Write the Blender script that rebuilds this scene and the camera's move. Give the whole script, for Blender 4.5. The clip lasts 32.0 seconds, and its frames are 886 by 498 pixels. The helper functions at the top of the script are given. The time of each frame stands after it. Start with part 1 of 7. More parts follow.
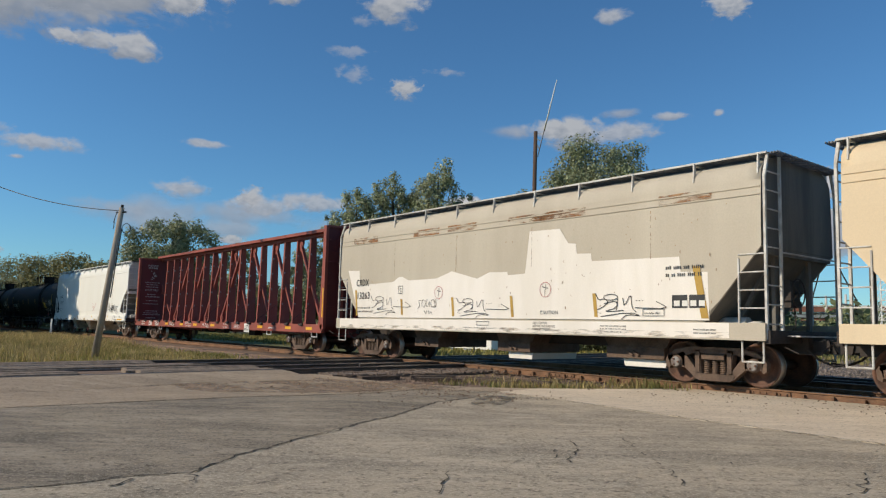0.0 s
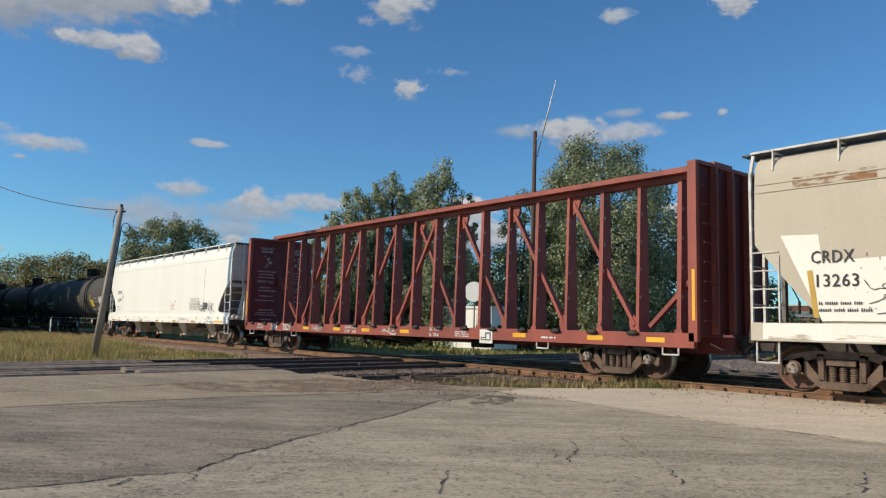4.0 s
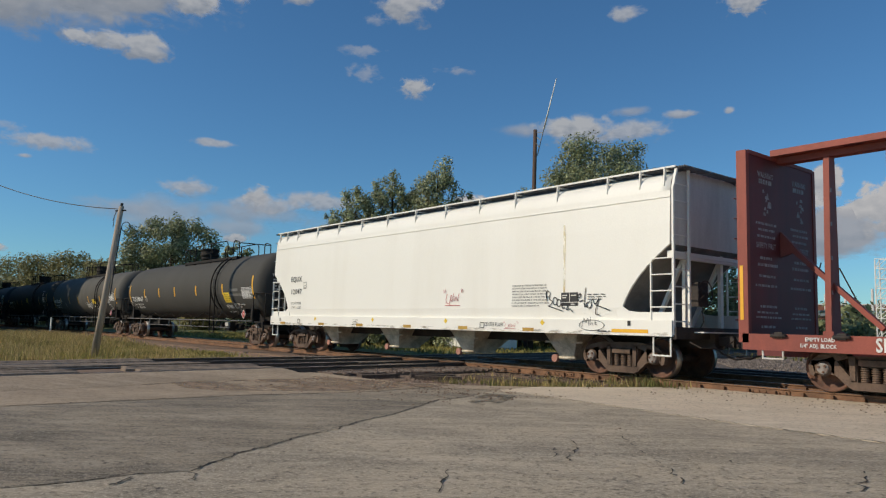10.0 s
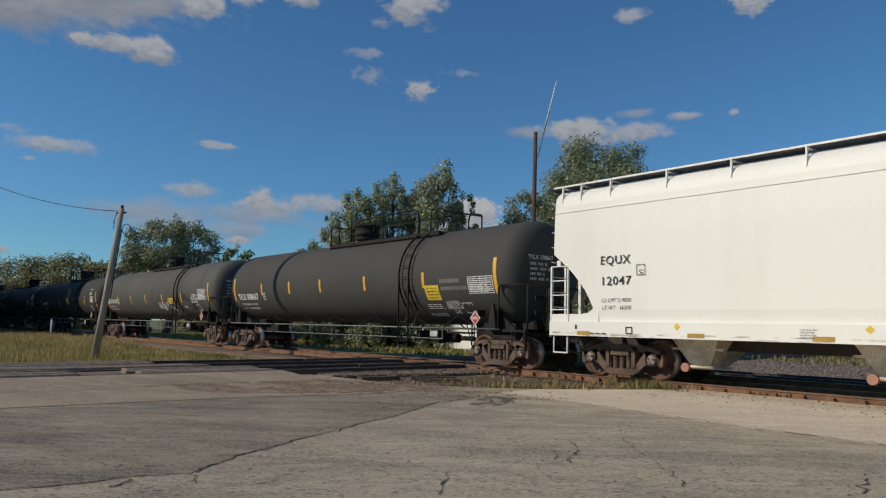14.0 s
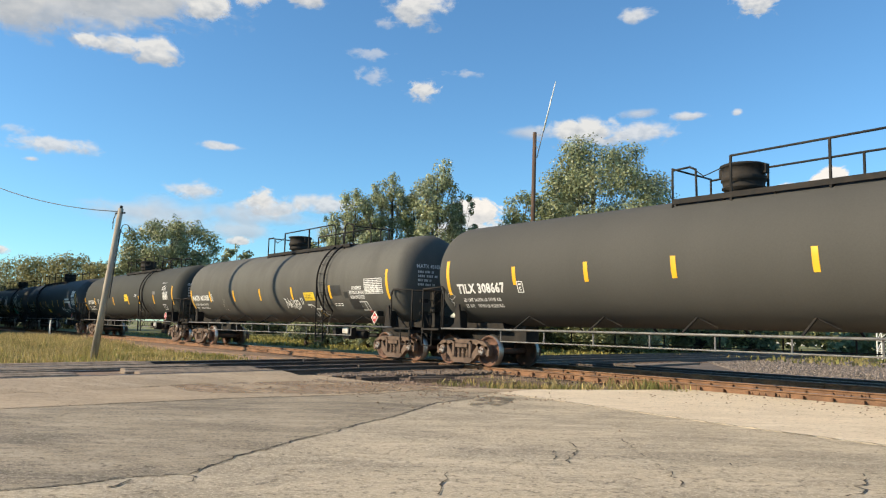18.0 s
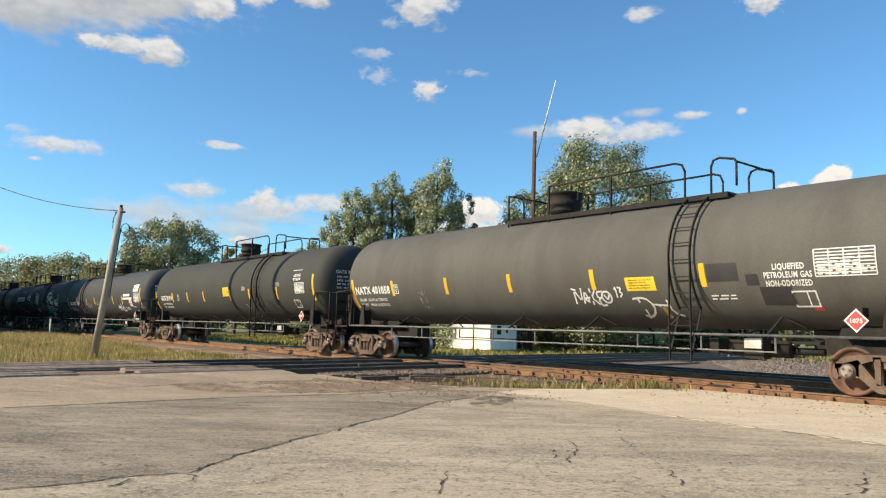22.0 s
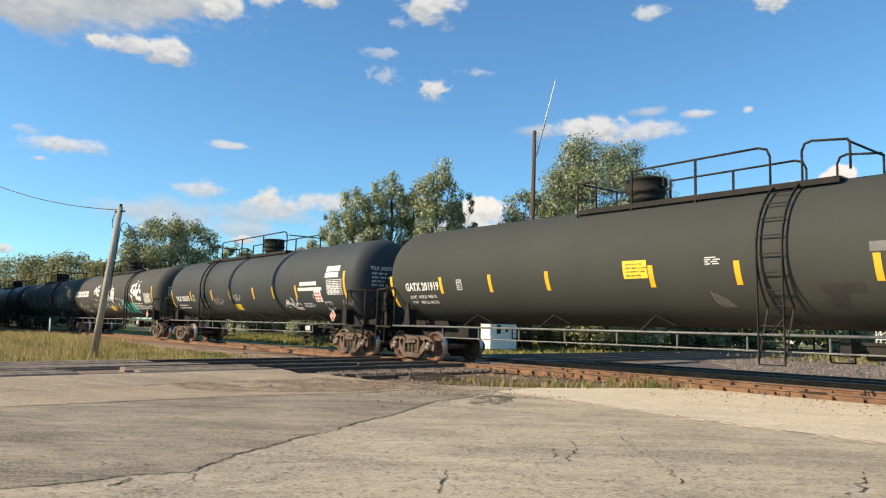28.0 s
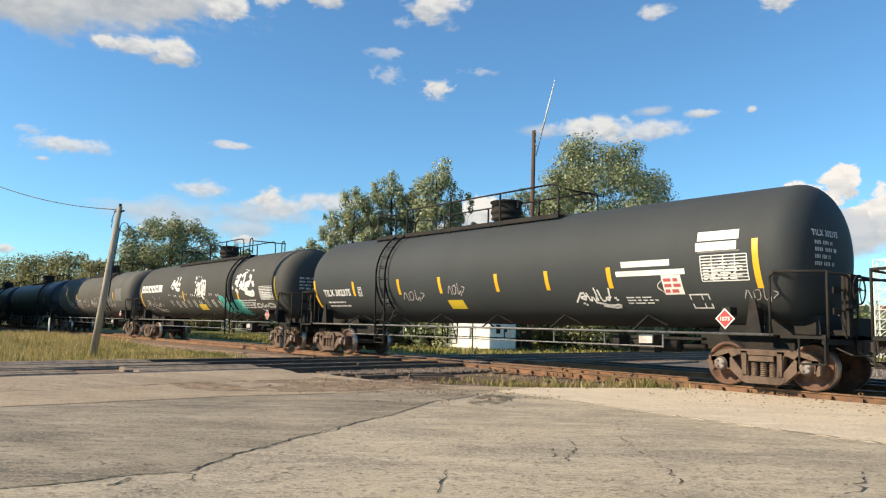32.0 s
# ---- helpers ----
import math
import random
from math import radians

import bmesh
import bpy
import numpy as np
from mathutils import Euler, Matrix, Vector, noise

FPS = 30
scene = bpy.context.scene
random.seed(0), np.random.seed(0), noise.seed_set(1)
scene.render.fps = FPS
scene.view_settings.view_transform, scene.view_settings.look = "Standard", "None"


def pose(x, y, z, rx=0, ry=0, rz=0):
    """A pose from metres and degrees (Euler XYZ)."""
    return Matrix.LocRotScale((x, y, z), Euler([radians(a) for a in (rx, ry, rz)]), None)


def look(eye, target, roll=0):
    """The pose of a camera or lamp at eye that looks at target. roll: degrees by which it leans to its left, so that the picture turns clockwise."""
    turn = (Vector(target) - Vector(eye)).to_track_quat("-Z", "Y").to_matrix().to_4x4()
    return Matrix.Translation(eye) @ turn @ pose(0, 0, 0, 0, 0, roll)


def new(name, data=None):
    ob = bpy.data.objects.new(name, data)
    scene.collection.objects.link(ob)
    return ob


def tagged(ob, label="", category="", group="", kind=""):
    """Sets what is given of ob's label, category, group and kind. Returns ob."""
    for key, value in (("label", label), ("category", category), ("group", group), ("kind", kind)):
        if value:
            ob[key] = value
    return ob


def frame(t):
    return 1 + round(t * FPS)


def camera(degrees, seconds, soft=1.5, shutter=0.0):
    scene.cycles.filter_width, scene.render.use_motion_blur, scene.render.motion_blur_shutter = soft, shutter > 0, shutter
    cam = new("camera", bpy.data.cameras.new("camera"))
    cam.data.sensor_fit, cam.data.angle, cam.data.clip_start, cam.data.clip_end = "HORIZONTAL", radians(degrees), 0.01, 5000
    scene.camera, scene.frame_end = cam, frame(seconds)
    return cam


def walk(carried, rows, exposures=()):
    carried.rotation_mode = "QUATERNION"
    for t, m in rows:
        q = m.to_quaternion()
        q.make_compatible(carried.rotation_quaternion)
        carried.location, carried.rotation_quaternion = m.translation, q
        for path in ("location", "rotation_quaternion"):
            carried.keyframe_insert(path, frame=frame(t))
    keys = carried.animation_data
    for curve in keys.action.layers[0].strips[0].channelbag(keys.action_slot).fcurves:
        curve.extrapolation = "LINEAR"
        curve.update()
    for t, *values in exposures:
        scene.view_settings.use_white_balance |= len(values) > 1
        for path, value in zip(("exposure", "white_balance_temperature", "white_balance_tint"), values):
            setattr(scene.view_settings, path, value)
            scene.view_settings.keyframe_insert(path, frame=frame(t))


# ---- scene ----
# ---- camera: a phone held still beside the crossing ----
EYE = Vector((0.0, -15.672, 1.08))


def aim(t, right=0.0, down=0.0):
    """The hand's small drift: right and down in minutes of the lens's scale."""
    az = radians(140.78) + right / 1312.0
    up = radians(6.037) + down / 1312.0
    way = Vector((math.cos(az) * math.cos(up), math.sin(az) * math.cos(up), math.sin(up)))
    return t, look(EYE, EYE + way * 10, 1.416)


cam = camera(61.72, 32.0, soft=1.2)
walk(cam, [aim(0), aim(3, -1, -.7), aim(5.5, -.7, -.7), aim(7.5, -1.2, -3), aim(9, -.3, -3), aim(10, -.7, -2.7), aim(11, -.7, -1), aim(12, 0, 0), aim(13),
           aim(14, 0, 1), aim(16.5, -1.5, 1.7), aim(18, -1.5, 1.7), aim(20, -1.5, 0), aim(22, -1.5, .3), aim(23, -2.3, -.3), aim(25, -2, 0),
           aim(27.5, -1.7, -1), aim(29, -3, -1.5), aim(30, -3.2, -2), aim(32, -3, -1.5)],
     exposures=[(0, -0.38, 6550, 12), (3, -0.33, 6500, 12), (4.5, -0.12, 6600, 11), (6, 0.09, 6750, 11), (8, -0.14, 6850, 11), (10, -0.55, 6600, 12), (12, -0.78, 6450, 13), (13, -0.82, 6400, 13), (14.5, -0.58, 6500, 12), (16.5, 0.06, 6800, 11), (17, 0.24, 6950, 11), (18, 0.48, 7300, 11), (32, 0.47, 7300, 11)])

# ---- light: the afternoon sun behind the camera and a clear sky ----
SUN_UP = radians(30)
LIGHT = Vector((.45, .89, 0)).normalized()
world = bpy.data.worlds.new("sky")
scene.world = world
world.use_nodes = True
wt = world.node_tree
sky = wt.nodes.new("ShaderNodeTexSky")
sky.sky_type, sky.sun_disc = "NISHITA", False
sky.sun_elevation = SUN_UP
sky.sun_rotation = math.atan2(-LIGHT.x, -LIGHT.y)
sky.air_density, sky.dust_density, sky.ozone_density = 1.0, 0.1, 2.6
tint = wt.nodes.new("ShaderNodeMix")
tint.data_type, tint.blend_type = "RGBA", "MULTIPLY"
tint.inputs[0].default_value = 1.0
tint.inputs[7].default_value = (.54, .945, 1.19, 1)
wt.links.new(sky.outputs[0], tint.inputs[6])
wt.links.new(tint.outputs[2], wt.nodes["Background"].inputs[0])
wt.nodes["Background"].inputs[1].default_value = 0.122
lamp = new("sun", bpy.data.lights.new("sun", "SUN"))
lamp.data.energy, lamp.data.angle, lamp.data.color = 5.0, radians(.6), (1, .89, .70)
beam_way = Vector((LIGHT.x * math.cos(SUN_UP), LIGHT.y * math.cos(SUN_UP), -math.sin(SUN_UP)))
lamp.rotation_mode = "QUATERNION"
lamp.rotation_quaternion = beam_way.to_track_quat("-Z", "Y")


# ---- materials ----
def node(nt, kind, **values):
    n = nt.nodes.new(kind)
    for key, value in values.items():
        n.inputs[key].default_value = value
    return n


def mat(name, c, c2=None, rough=.7, metal=0.0, scale=1.2, fine=30.0, bump=.15, stretch=(1, 1, 1), spread=.25, low=.42, high=.62, fleck=.25, island=0.0, spec=.4, leafy=0.0):
    """Paint, metal, earth or stone: a base colour, a second one in patches, fine grain and a little relief."""
    m = bpy.data.materials.new(name)
    m.use_nodes = True
    nt = m.node_tree
    shader = nt.nodes["Principled BSDF"]
    link = nt.links.new
    c2 = c2 or tuple(v * .7 for v in c)
    coord = node(nt, "ShaderNodeTexCoord")
    place = node(nt, "ShaderNodeMapping", Scale=stretch)
    link(coord.outputs["Object"], place.inputs[0])
    big = node(nt, "ShaderNodeTexNoise", Scale=scale, Detail=6.0, Roughness=.62, Distortion=spread)
    small = node(nt, "ShaderNodeTexNoise", Scale=fine, Detail=8.0, Roughness=.74)
    link(place.outputs[0], big.inputs["Vector"])
    link(coord.outputs["Object"], small.inputs["Vector"])
    ramp = node(nt, "ShaderNodeMapRange")
    ramp.inputs[1].default_value, ramp.inputs[2].default_value = low, high
    link(big.outputs[0], ramp.inputs[0])
    mix = node(nt, "ShaderNodeMix")
    mix.data_type = "RGBA"
    mix.inputs[6].default_value, mix.inputs[7].default_value = (*c, 1), (*c2, 1)
    link(ramp.outputs[0], mix.inputs[0])
    grain = node(nt, "ShaderNodeMapRange")
    grain.inputs[1].default_value, grain.inputs[2].default_value = .3, .7
    grain.inputs[3].default_value, grain.inputs[4].default_value = 1 - fleck, 1 + fleck
    link(small.outputs[0], grain.inputs[0])
    tone = grain.outputs[0]
    if island:
        geo = node(nt, "ShaderNodeNewGeometry")
        spreadv = node(nt, "ShaderNodeMapRange")
        spreadv.inputs[3].default_value, spreadv.inputs[4].default_value = 1 - island, 1 + island
        link(geo.outputs["Random Per Island"], spreadv.inputs[0])
        times = node(nt, "ShaderNodeMath")
        times.operation = "MULTIPLY"
        link(tone, times.inputs[0])
        link(spreadv.outputs[0], times.inputs[1])
        tone = times.outputs[0]
    vary = node(nt, "ShaderNodeVectorMath")
    vary.operation = "SCALE"
    link(mix.outputs[2], vary.inputs[0])
    link(tone, vary.inputs["Scale"])
    link(vary.outputs[0], shader.inputs["Base Color"])
    shader.inputs["Roughness"].default_value = rough
    shader.inputs["Metallic"].default_value = metal
    shader.inputs["Specular IOR Level"].default_value = spec
    if bump:
        relief = node(nt, "ShaderNodeBump", Strength=bump, Distance=.02)
        link(small.outputs[0], relief.inputs["Height"])
        link(relief.outputs[0], shader.inputs["Normal"])
    if leafy:
        glow = node(nt, "ShaderNodeBsdfTranslucent")
        link(vary.outputs[0], glow.inputs[0])
        both = node(nt, "ShaderNodeMixShader")
        both.inputs[0].default_value = leafy
        link(shader.outputs[0], both.inputs[1])
        link(glow.outputs[0], both.inputs[2])
        link(both.outputs[0], nt.nodes["Material Output"].inputs[0])
    return m


def thinned(m, scale, stretch, low, high):
    """Lets a stain fade out in patches."""
    nt = m.node_tree
    coord = node(nt, "ShaderNodeTexCoord")
    place = node(nt, "ShaderNodeMapping", Scale=stretch)
    noise = node(nt, "ShaderNodeTexNoise", Scale=scale, Detail=7.0, Roughness=.65)
    ramp = node(nt, "ShaderNodeMapRange")
    ramp.inputs[1].default_value, ramp.inputs[2].default_value = low, high
    clear, both = node(nt, "ShaderNodeBsdfTransparent"), node(nt, "ShaderNodeMixShader")
    nt.links.new(coord.outputs["Object"], place.inputs[0])
    nt.links.new(place.outputs[0], noise.inputs["Vector"])
    nt.links.new(noise.outputs[0], ramp.inputs[0])
    nt.links.new(ramp.outputs[0], both.inputs[0])
    nt.links.new(clear.outputs[0], both.inputs[1])
    nt.links.new(nt.nodes["Principled BSDF"].outputs[0], both.inputs[2])
    nt.links.new(both.outputs[0], nt.nodes["Material Output"].inputs[0])
    return m


STREAK = (1, 1, .16)
M_TANK = mat("tank_paint", (.072, .069, .062), (.062, .060, .054), rough=.78, spec=.2, scale=.6, stretch=STREAK, fleck=.12, bump=.03, low=.35, high=.75)
# blue-black holds the tree shade over the last cars, put into their colour
M_TANK_SHADE = mat("tank_paint_shade", (.030, .036, .055), (.02, .022, .03), rough=.5, scale=.8, stretch=STREAK, fleck=.1, bump=.03)
M_TANK_COOL = mat("tank_paint_black", (.047, .052, .054), (.040, .044, .045), rough=.7, spec=.25, scale=.6, stretch=STREAK, fleck=.1, bump=.03, low=.35, high=.75)
M_TANK_OLIVE = mat("tank_paint_olive", (.051, .052, .046), (.044, .045, .040), rough=.78, spec=.2, scale=.6, stretch=STREAK, fleck=.1, bump=.03, low=.35, high=.75)
M_TANK_OLD = mat("tank_paint_dusty", (.100, .096, .085), (.082, .078, .069), rough=.75, spec=.22, scale=.9, stretch=STREAK, fleck=.14, bump=.04)
M_BLACK = mat("black_steel", (.020, .019, .018), (.034, .028, .023), rough=.8, spec=.2, scale=3, fleck=.2, bump=.08)
M_RING = mat("shell_seam", (.04, .038, .036), (.03, .03, .03), rough=.5)
M_TRUCK = mat("rusty_truck_steel", (.148, .098, .070), (.088, .058, .042), rough=.85, scale=2.5, fleck=.3, bump=.35)
M_TRUCK_DARK = mat("oily_truck_steel", (.05, .037, .030), (.03, .026, .024), rough=.75, scale=3, fleck=.3, bump=.3)
M_WHEEL = mat("rusty_wheel", (.16, .078, .05), (.09, .05, .036), rough=.8, scale=4, fleck=.3, bump=.2)
M_TREAD = mat("polished_tread", (.42, .40, .37), (.28, .25, .22), rough=.4, metal=1, bump=.02)
M_WHITE = mat("white_hopper_paint", (.82, .80, .73), (.75, .72, .64), rough=.5, scale=.5, stretch=STREAK, fleck=.04, bump=.02, low=.5, high=.85)
M_GREY = mat("grey_hopper_paint", (.52, .46, .36), (.43, .37, .285), rough=.7, scale=.7, stretch=STREAK, fleck=.08, bump=.04, low=.35, high=.75)
M_TAN = mat("tan_hopper_paint", (.74, .60, .40), (.66, .52, .34), rough=.65, scale=.6, stretch=STREAK, fleck=.06, bump=.03)
M_PATCH = mat("white_repaint", (.82, .76, .68), (.75, .69, .60), rough=.6, scale=.8, stretch=STREAK, fleck=.05, bump=.02)
# dirt on the hopper ends, darkened further to paint in their shade
M_SOOT_SHADE = mat("shaded_sooty_end_sheet", (.13, .12, .105), (.20, .18, .15), rough=.8, scale=1.5, stretch=STREAK, fleck=.15, bump=.08)
M_ENDGREY = mat("dusty_white_end_sheet", (.74, .72, .66), (.60, .58, .52), rough=.6, scale=1.2, stretch=STREAK, fleck=.1, bump=.05)
# shade under the sloped hopper ends is painted in as dark grey
M_SLOPE_SHADE = mat("shaded_slope_sheet", (.24, .23, .21), (.17, .16, .15), rough=.8, scale=1.2, fleck=.15, bump=.05)
M_SPRING = mat("spring_steel", (.16, .105, .072), (.09, .06, .044), rough=.7, scale=4, fleck=.2, bump=.1)
M_PANEL = mat("worn_crossing_timber", (.26, .195, .138), (.14, .105, .074), rough=.95, scale=1.5, fine=26, fleck=.35, bump=.6, stretch=(3, .5, 3), island=.1)
M_RAILING = mat("weathered_white_steel", (.62, .60, .55), (.42, .38, .33), rough=.6, scale=3, fleck=.1, bump=.05)
M_GRATE = mat("galvanised_grating", (.20, .195, .185), (.13, .125, .12), rough=.6, metal=.4, scale=5, fleck=.2)
M_RED = mat("red_oxide_paint", (.31, .075, .050), (.22, .056, .040), rough=.62, scale=.9, stretch=(1, 1, .3), fleck=.14, bump=.06)
M_RED_DARK = mat("maroon_bulkhead_paint", (.16, .030, .030), (.11, .024, .024), rough=.6, scale=.8, stretch=STREAK, fleck=.12, bump=.05)
M_RUST = mat("rust_bleed", (.26, .13, .06), (.36, .22, .11), rough=.9, scale=4, fleck=.3, bump=.15, stretch=(.4, 1, 1))
M_RUST_SOFT = thinned(mat("soft_rust_bleed", (.27, .125, .055), (.38, .22, .11), rough=.9, scale=4, fleck=.3, bump=.1), 2.4, (.7, 1, 3.0), .44, .60)
M_YELLOW = mat("yellow_reflective_strip", (.80, .43, .03), (.70, .36, .02), rough=.45, fleck=.05, bump=0)
M_SIGN_YELLOW = mat("yellow_decal", (.78, .55, .05), (.7, .48, .04), rough=.5, fleck=.05, bump=0)
M_OCHRE = mat("faded_ochre_strip", (.48, .30, .06), (.38, .23, .05), rough=.7, fleck=.1, bump=0)
M_LETTER = mat("white_lettering", (.72, .71, .68), (.58, .57, .54), rough=.6, fleck=.1, bump=0, scale=6)
M_FAINT = mat("worn_white_stencil", (.46, .43, .41), (.24, .19, .175), rough=.7, fleck=.2, bump=0, scale=9)
M_INK = mat("black_lettering", (.022, .022, .022), (.04, .04, .04), rough=.6, fleck=.1, bump=0)
M_REDINK = mat("red_marker", (.50, .10, .10), (.4, .1, .1), rough=.6, bump=0)
M_CHUTE = mat("dusty_outlet_paint", (.66, .58, .46), (.42, .36, .27), rough=.85, scale=3, fleck=.25, bump=.08)
M_CAP = mat("faded_red_cap", (.42, .20, .15), (.34, .17, .13), rough=.7, fleck=.1, bump=.02)
M_TEAL = mat("teal_spray", (.05, .42, .36), (.04, .3, .28), rough=.6, bump=0)
M_SPRAY = mat("white_spray", (.66, .64, .6), (.42, .4, .38), rough=.7, fleck=.15, bump=0, scale=5)
M_OLDPAINT = mat("dark_paint_out", (.028, .028, .028), (.035, .034, .033), rough=.6, bump=0)
M_GRIME = mat("grey_paint_out", (.17, .165, .155), (.12, .116, .108), rough=.7, fleck=.2, bump=0, scale=3)
M_PLACARD = mat("red_placard", (.45, .05, .05), (.38, .04, .04), rough=.5, bump=0)
M_CARDW = mat("white_card", (.76, .74, .68), (.66, .63, .56), rough=.6, bump=0, fleck=.06)


def paving(name, tan, dark, pale, patch=.5, grain=.5, turn=.87):
    """Worn paving: broad stains, long scuffs along the traffic, exposed stone and dark pits."""
    m = bpy.data.materials.new(name)
    m.use_nodes = True
    nt = m.node_tree
    shader, link = nt.nodes["Principled BSDF"], nt.links.new
    coord = node(nt, "ShaderNodeTexCoord")
    lay = node(nt, "ShaderNodeMapping", Rotation=(0, 0, turn), Scale=(2.6, 1.0, 1.0))
    scuff = node(nt, "ShaderNodeMapping", Rotation=(0, 0, turn + .12), Scale=(3.4, 1.0, 1.0))
    lay.vector_type = scuff.vector_type = "TEXTURE"
    link(coord.outputs["Object"], lay.inputs[0])
    link(coord.outputs["Object"], scuff.inputs[0])

    def noise(source, scale, detail, rough, low, high, bend=0.0):
        n = node(nt, "ShaderNodeTexNoise", Scale=scale, Detail=detail, Roughness=rough, Distortion=bend)
        link(source, n.inputs["Vector"])
        r = node(nt, "ShaderNodeMapRange")
        r.inputs[1].default_value, r.inputs[2].default_value = low, high
        link(n.outputs[0], r.inputs[0])
        return n.outputs[0], r.outputs[0]

    def blend(a, b, factor):
        x = node(nt, "ShaderNodeMix")
        x.data_type = "RGBA"
        for value, k in ((a, 6), (b, 7)):
            if isinstance(value, tuple):
                x.inputs[k].default_value = (*value, 1)
            else:
                link(value, x.inputs[k])
        link(factor, x.inputs[0])
        return x.outputs[2]

    def part_of(value, share):
        x = node(nt, "ShaderNodeMath")
        x.operation = "MULTIPLY"
        x.inputs[1].default_value = share
        link(value, x.inputs[0])
        return x.outputs[0]

    stains = noise(lay.outputs[0], 1.0, 8, .66, .42, .62, .5)[1]
    streak = noise(scuff.outputs[0], 7, 8, .7, .46, .62, .3)[1]
    wear = noise(lay.outputs[0], 3.0, 8, .72, .50, .64, .4)[1]
    raw_grain, stone = noise(coord.outputs["Object"], 30, 6, .8, .51, .60)
    pit = noise(coord.outputs["Object"], 17, 6, .78, .55, .63)[1]
    colour = blend(tan, dark, part_of(stains, patch))
    colour = blend(colour, dark, part_of(streak, .55))
    colour = blend(colour, pale, part_of(wear, .45))
    colour = blend(colour, pale, part_of(stone, grain))
    colour = blend(colour, tuple(v * .38 for v in dark), part_of(pit, .7))
    link(colour, shader.inputs["Base Color"])
    shader.inputs["Roughness"].default_value = .9
    shader.inputs["Specular IOR Level"].default_value = .25
    rough_height = node(nt, "ShaderNodeMath")
    rough_height.operation = "SUBTRACT"
    link(raw_grain, rough_height.inputs[0])
    link(part_of(pit, .6), rough_height.inputs[1])
    relief = node(nt, "ShaderNodeBump", Strength=.7, Distance=.015)
    link(rough_height.outputs[0], relief.inputs["Height"])
    link(relief.outputs[0], shader.inputs["Normal"])
    return m


M_CONCRETE = paving("old_asphalt", (.48, .392, .277), (.245, .206, .152), (.64, .535, .392), .8, .85)
M_APRON = paving("pale_concrete", (.70, .57, .415), (.54, .435, .31), (.77, .66, .50), .6, .35)
M_OLDSLAB = paving("dark_old_asphalt", (.36, .292, .205), (.145, .122, .09), (.50, .41, .30), .95, .8)
M_BROWNSLAB = paving("brown_old_concrete", (.44, .335, .228), (.28, .216, .148), (.54, .43, .305), .7, .4)
M_BEARING = mat("bearing_cap", (.30, .28, .26), (.16, .12, .10), rough=.6, scale=5, fleck=.2, bump=.1)
M_CRACK = mat("crack_dirt", (.035, .03, .025), (.05, .04, .03), rough=1, bump=.3)
M_STAIN = thinned(mat("dirt_stain", (.19, .16, .115), (.14, .12, .085), rough=.95, scale=2, fine=20, fleck=.5, bump=.4), 2.5, (1, 1, 1), .42, .85)
M_DUST = thinned(mat("pinkish_dust", (.36, .26, .175), (.27, .19, .125), rough=1, scale=2, fine=20, fleck=.5, bump=.4), 1.1, (.5, 1, 1), .42, .68)
M_DIRT = mat("rusty_dirt", (.25, .16, .105), (.16, .115, .08), rough=1, scale=1.5, fine=18, fleck=.4, bump=.8)
M_VERGE = mat("verge_dirt", (.33, .215, .15), (.24, .155, .105), rough=1, scale=1.2, fine=8, fleck=.35, bump=.8)
M_BALLAST = mat("brown_ballast_stone", (.15, .105, .075), (.21, .155, .115), rough=.95, scale=9, fine=40, fleck=.2, bump=.2, island=.35)
M_STRAW = mat("straw_ground", (.27, .21, .09), (.14, .125, .05), rough=1, scale=.8, fine=14, fleck=.5, bump=.8)
M_FILL = mat("brown_track_fill", (.15, .116, .09), (.22, .17, .13), rough=1, scale=2.5, fine=14, fleck=.55, bump=.8)
M_DARKBED = mat("oily_ballast", (.11, .088, .072), (.16, .125, .098), rough=.95, scale=1.2, fine=14, fleck=.5, bump=.8)
M_GRAVEL = mat("gravel_bed", (.13, .104, .085), (.09, .072, .06), rough=1, scale=1, fine=16, fleck=.5, bump=1)
M_STONE = mat("gravel_stone", (.145, .117, .096), (.215, .18, .152), rough=.95, scale=9, fine=40, fleck=.2, bump=.2, island=.5)
M_FIELD = mat("field_earth", (.13, .15, .045), (.20, .17, .07), rough=1, scale=.12, fine=6, fleck=.4, bump=.6)
M_RAIL = mat("rusty_rail", (.24, .125, .065), (.15, .08, .045), rough=.8, scale=3, fleck=.3, bump=.25)
M_RAILTOP = mat("worn_rail_head", (.30, .25, .21), (.22, .17, .13), rough=.4, metal=.7, scale=6, fleck=.15, bump=.03)
M_DARKRAIL = mat("dark_greasy_rail", (.07, .058, .052), (.11, .085, .068), rough=.55, scale=3, fleck=.3, bump=.2)
M_TIMBER = mat("weathered_timber", (.15, .105, .075), (.085, .06, .045), rough=.95, scale=2, fine=30, fleck=.35, bump=.6, stretch=(6, .5, 6), island=.25)
M_POLE = mat("weathered_pole", (.44, .365, .28), (.29, .235, .18), rough=.95, scale=3, fine=40, fleck=.25, bump=.5, stretch=(4, 4, .2))
M_POLE_BROWN = mat("brown_pole", (.12, .075, .05), (.08, .05, .035), rough=.95, scale=3, fine=40, fleck=.25, bump=.4, stretch=(4, 4, .2))
M_WIRE = mat("cable", (.02, .02, .022), (.03, .03, .03), rough=.6, bump=0)
M_BARK = mat("bark", (.10, .075, .055), (.06, .045, .035), rough=1, scale=2, fleck=.3, bump=.6, stretch=(3, 3, .4))
M_LEAF = mat("leaves", (.21, .24, .115), (.31, .325, .18), rough=.42, scale=.5, fine=2, fleck=.3, bump=0, island=.5, leafy=.3)
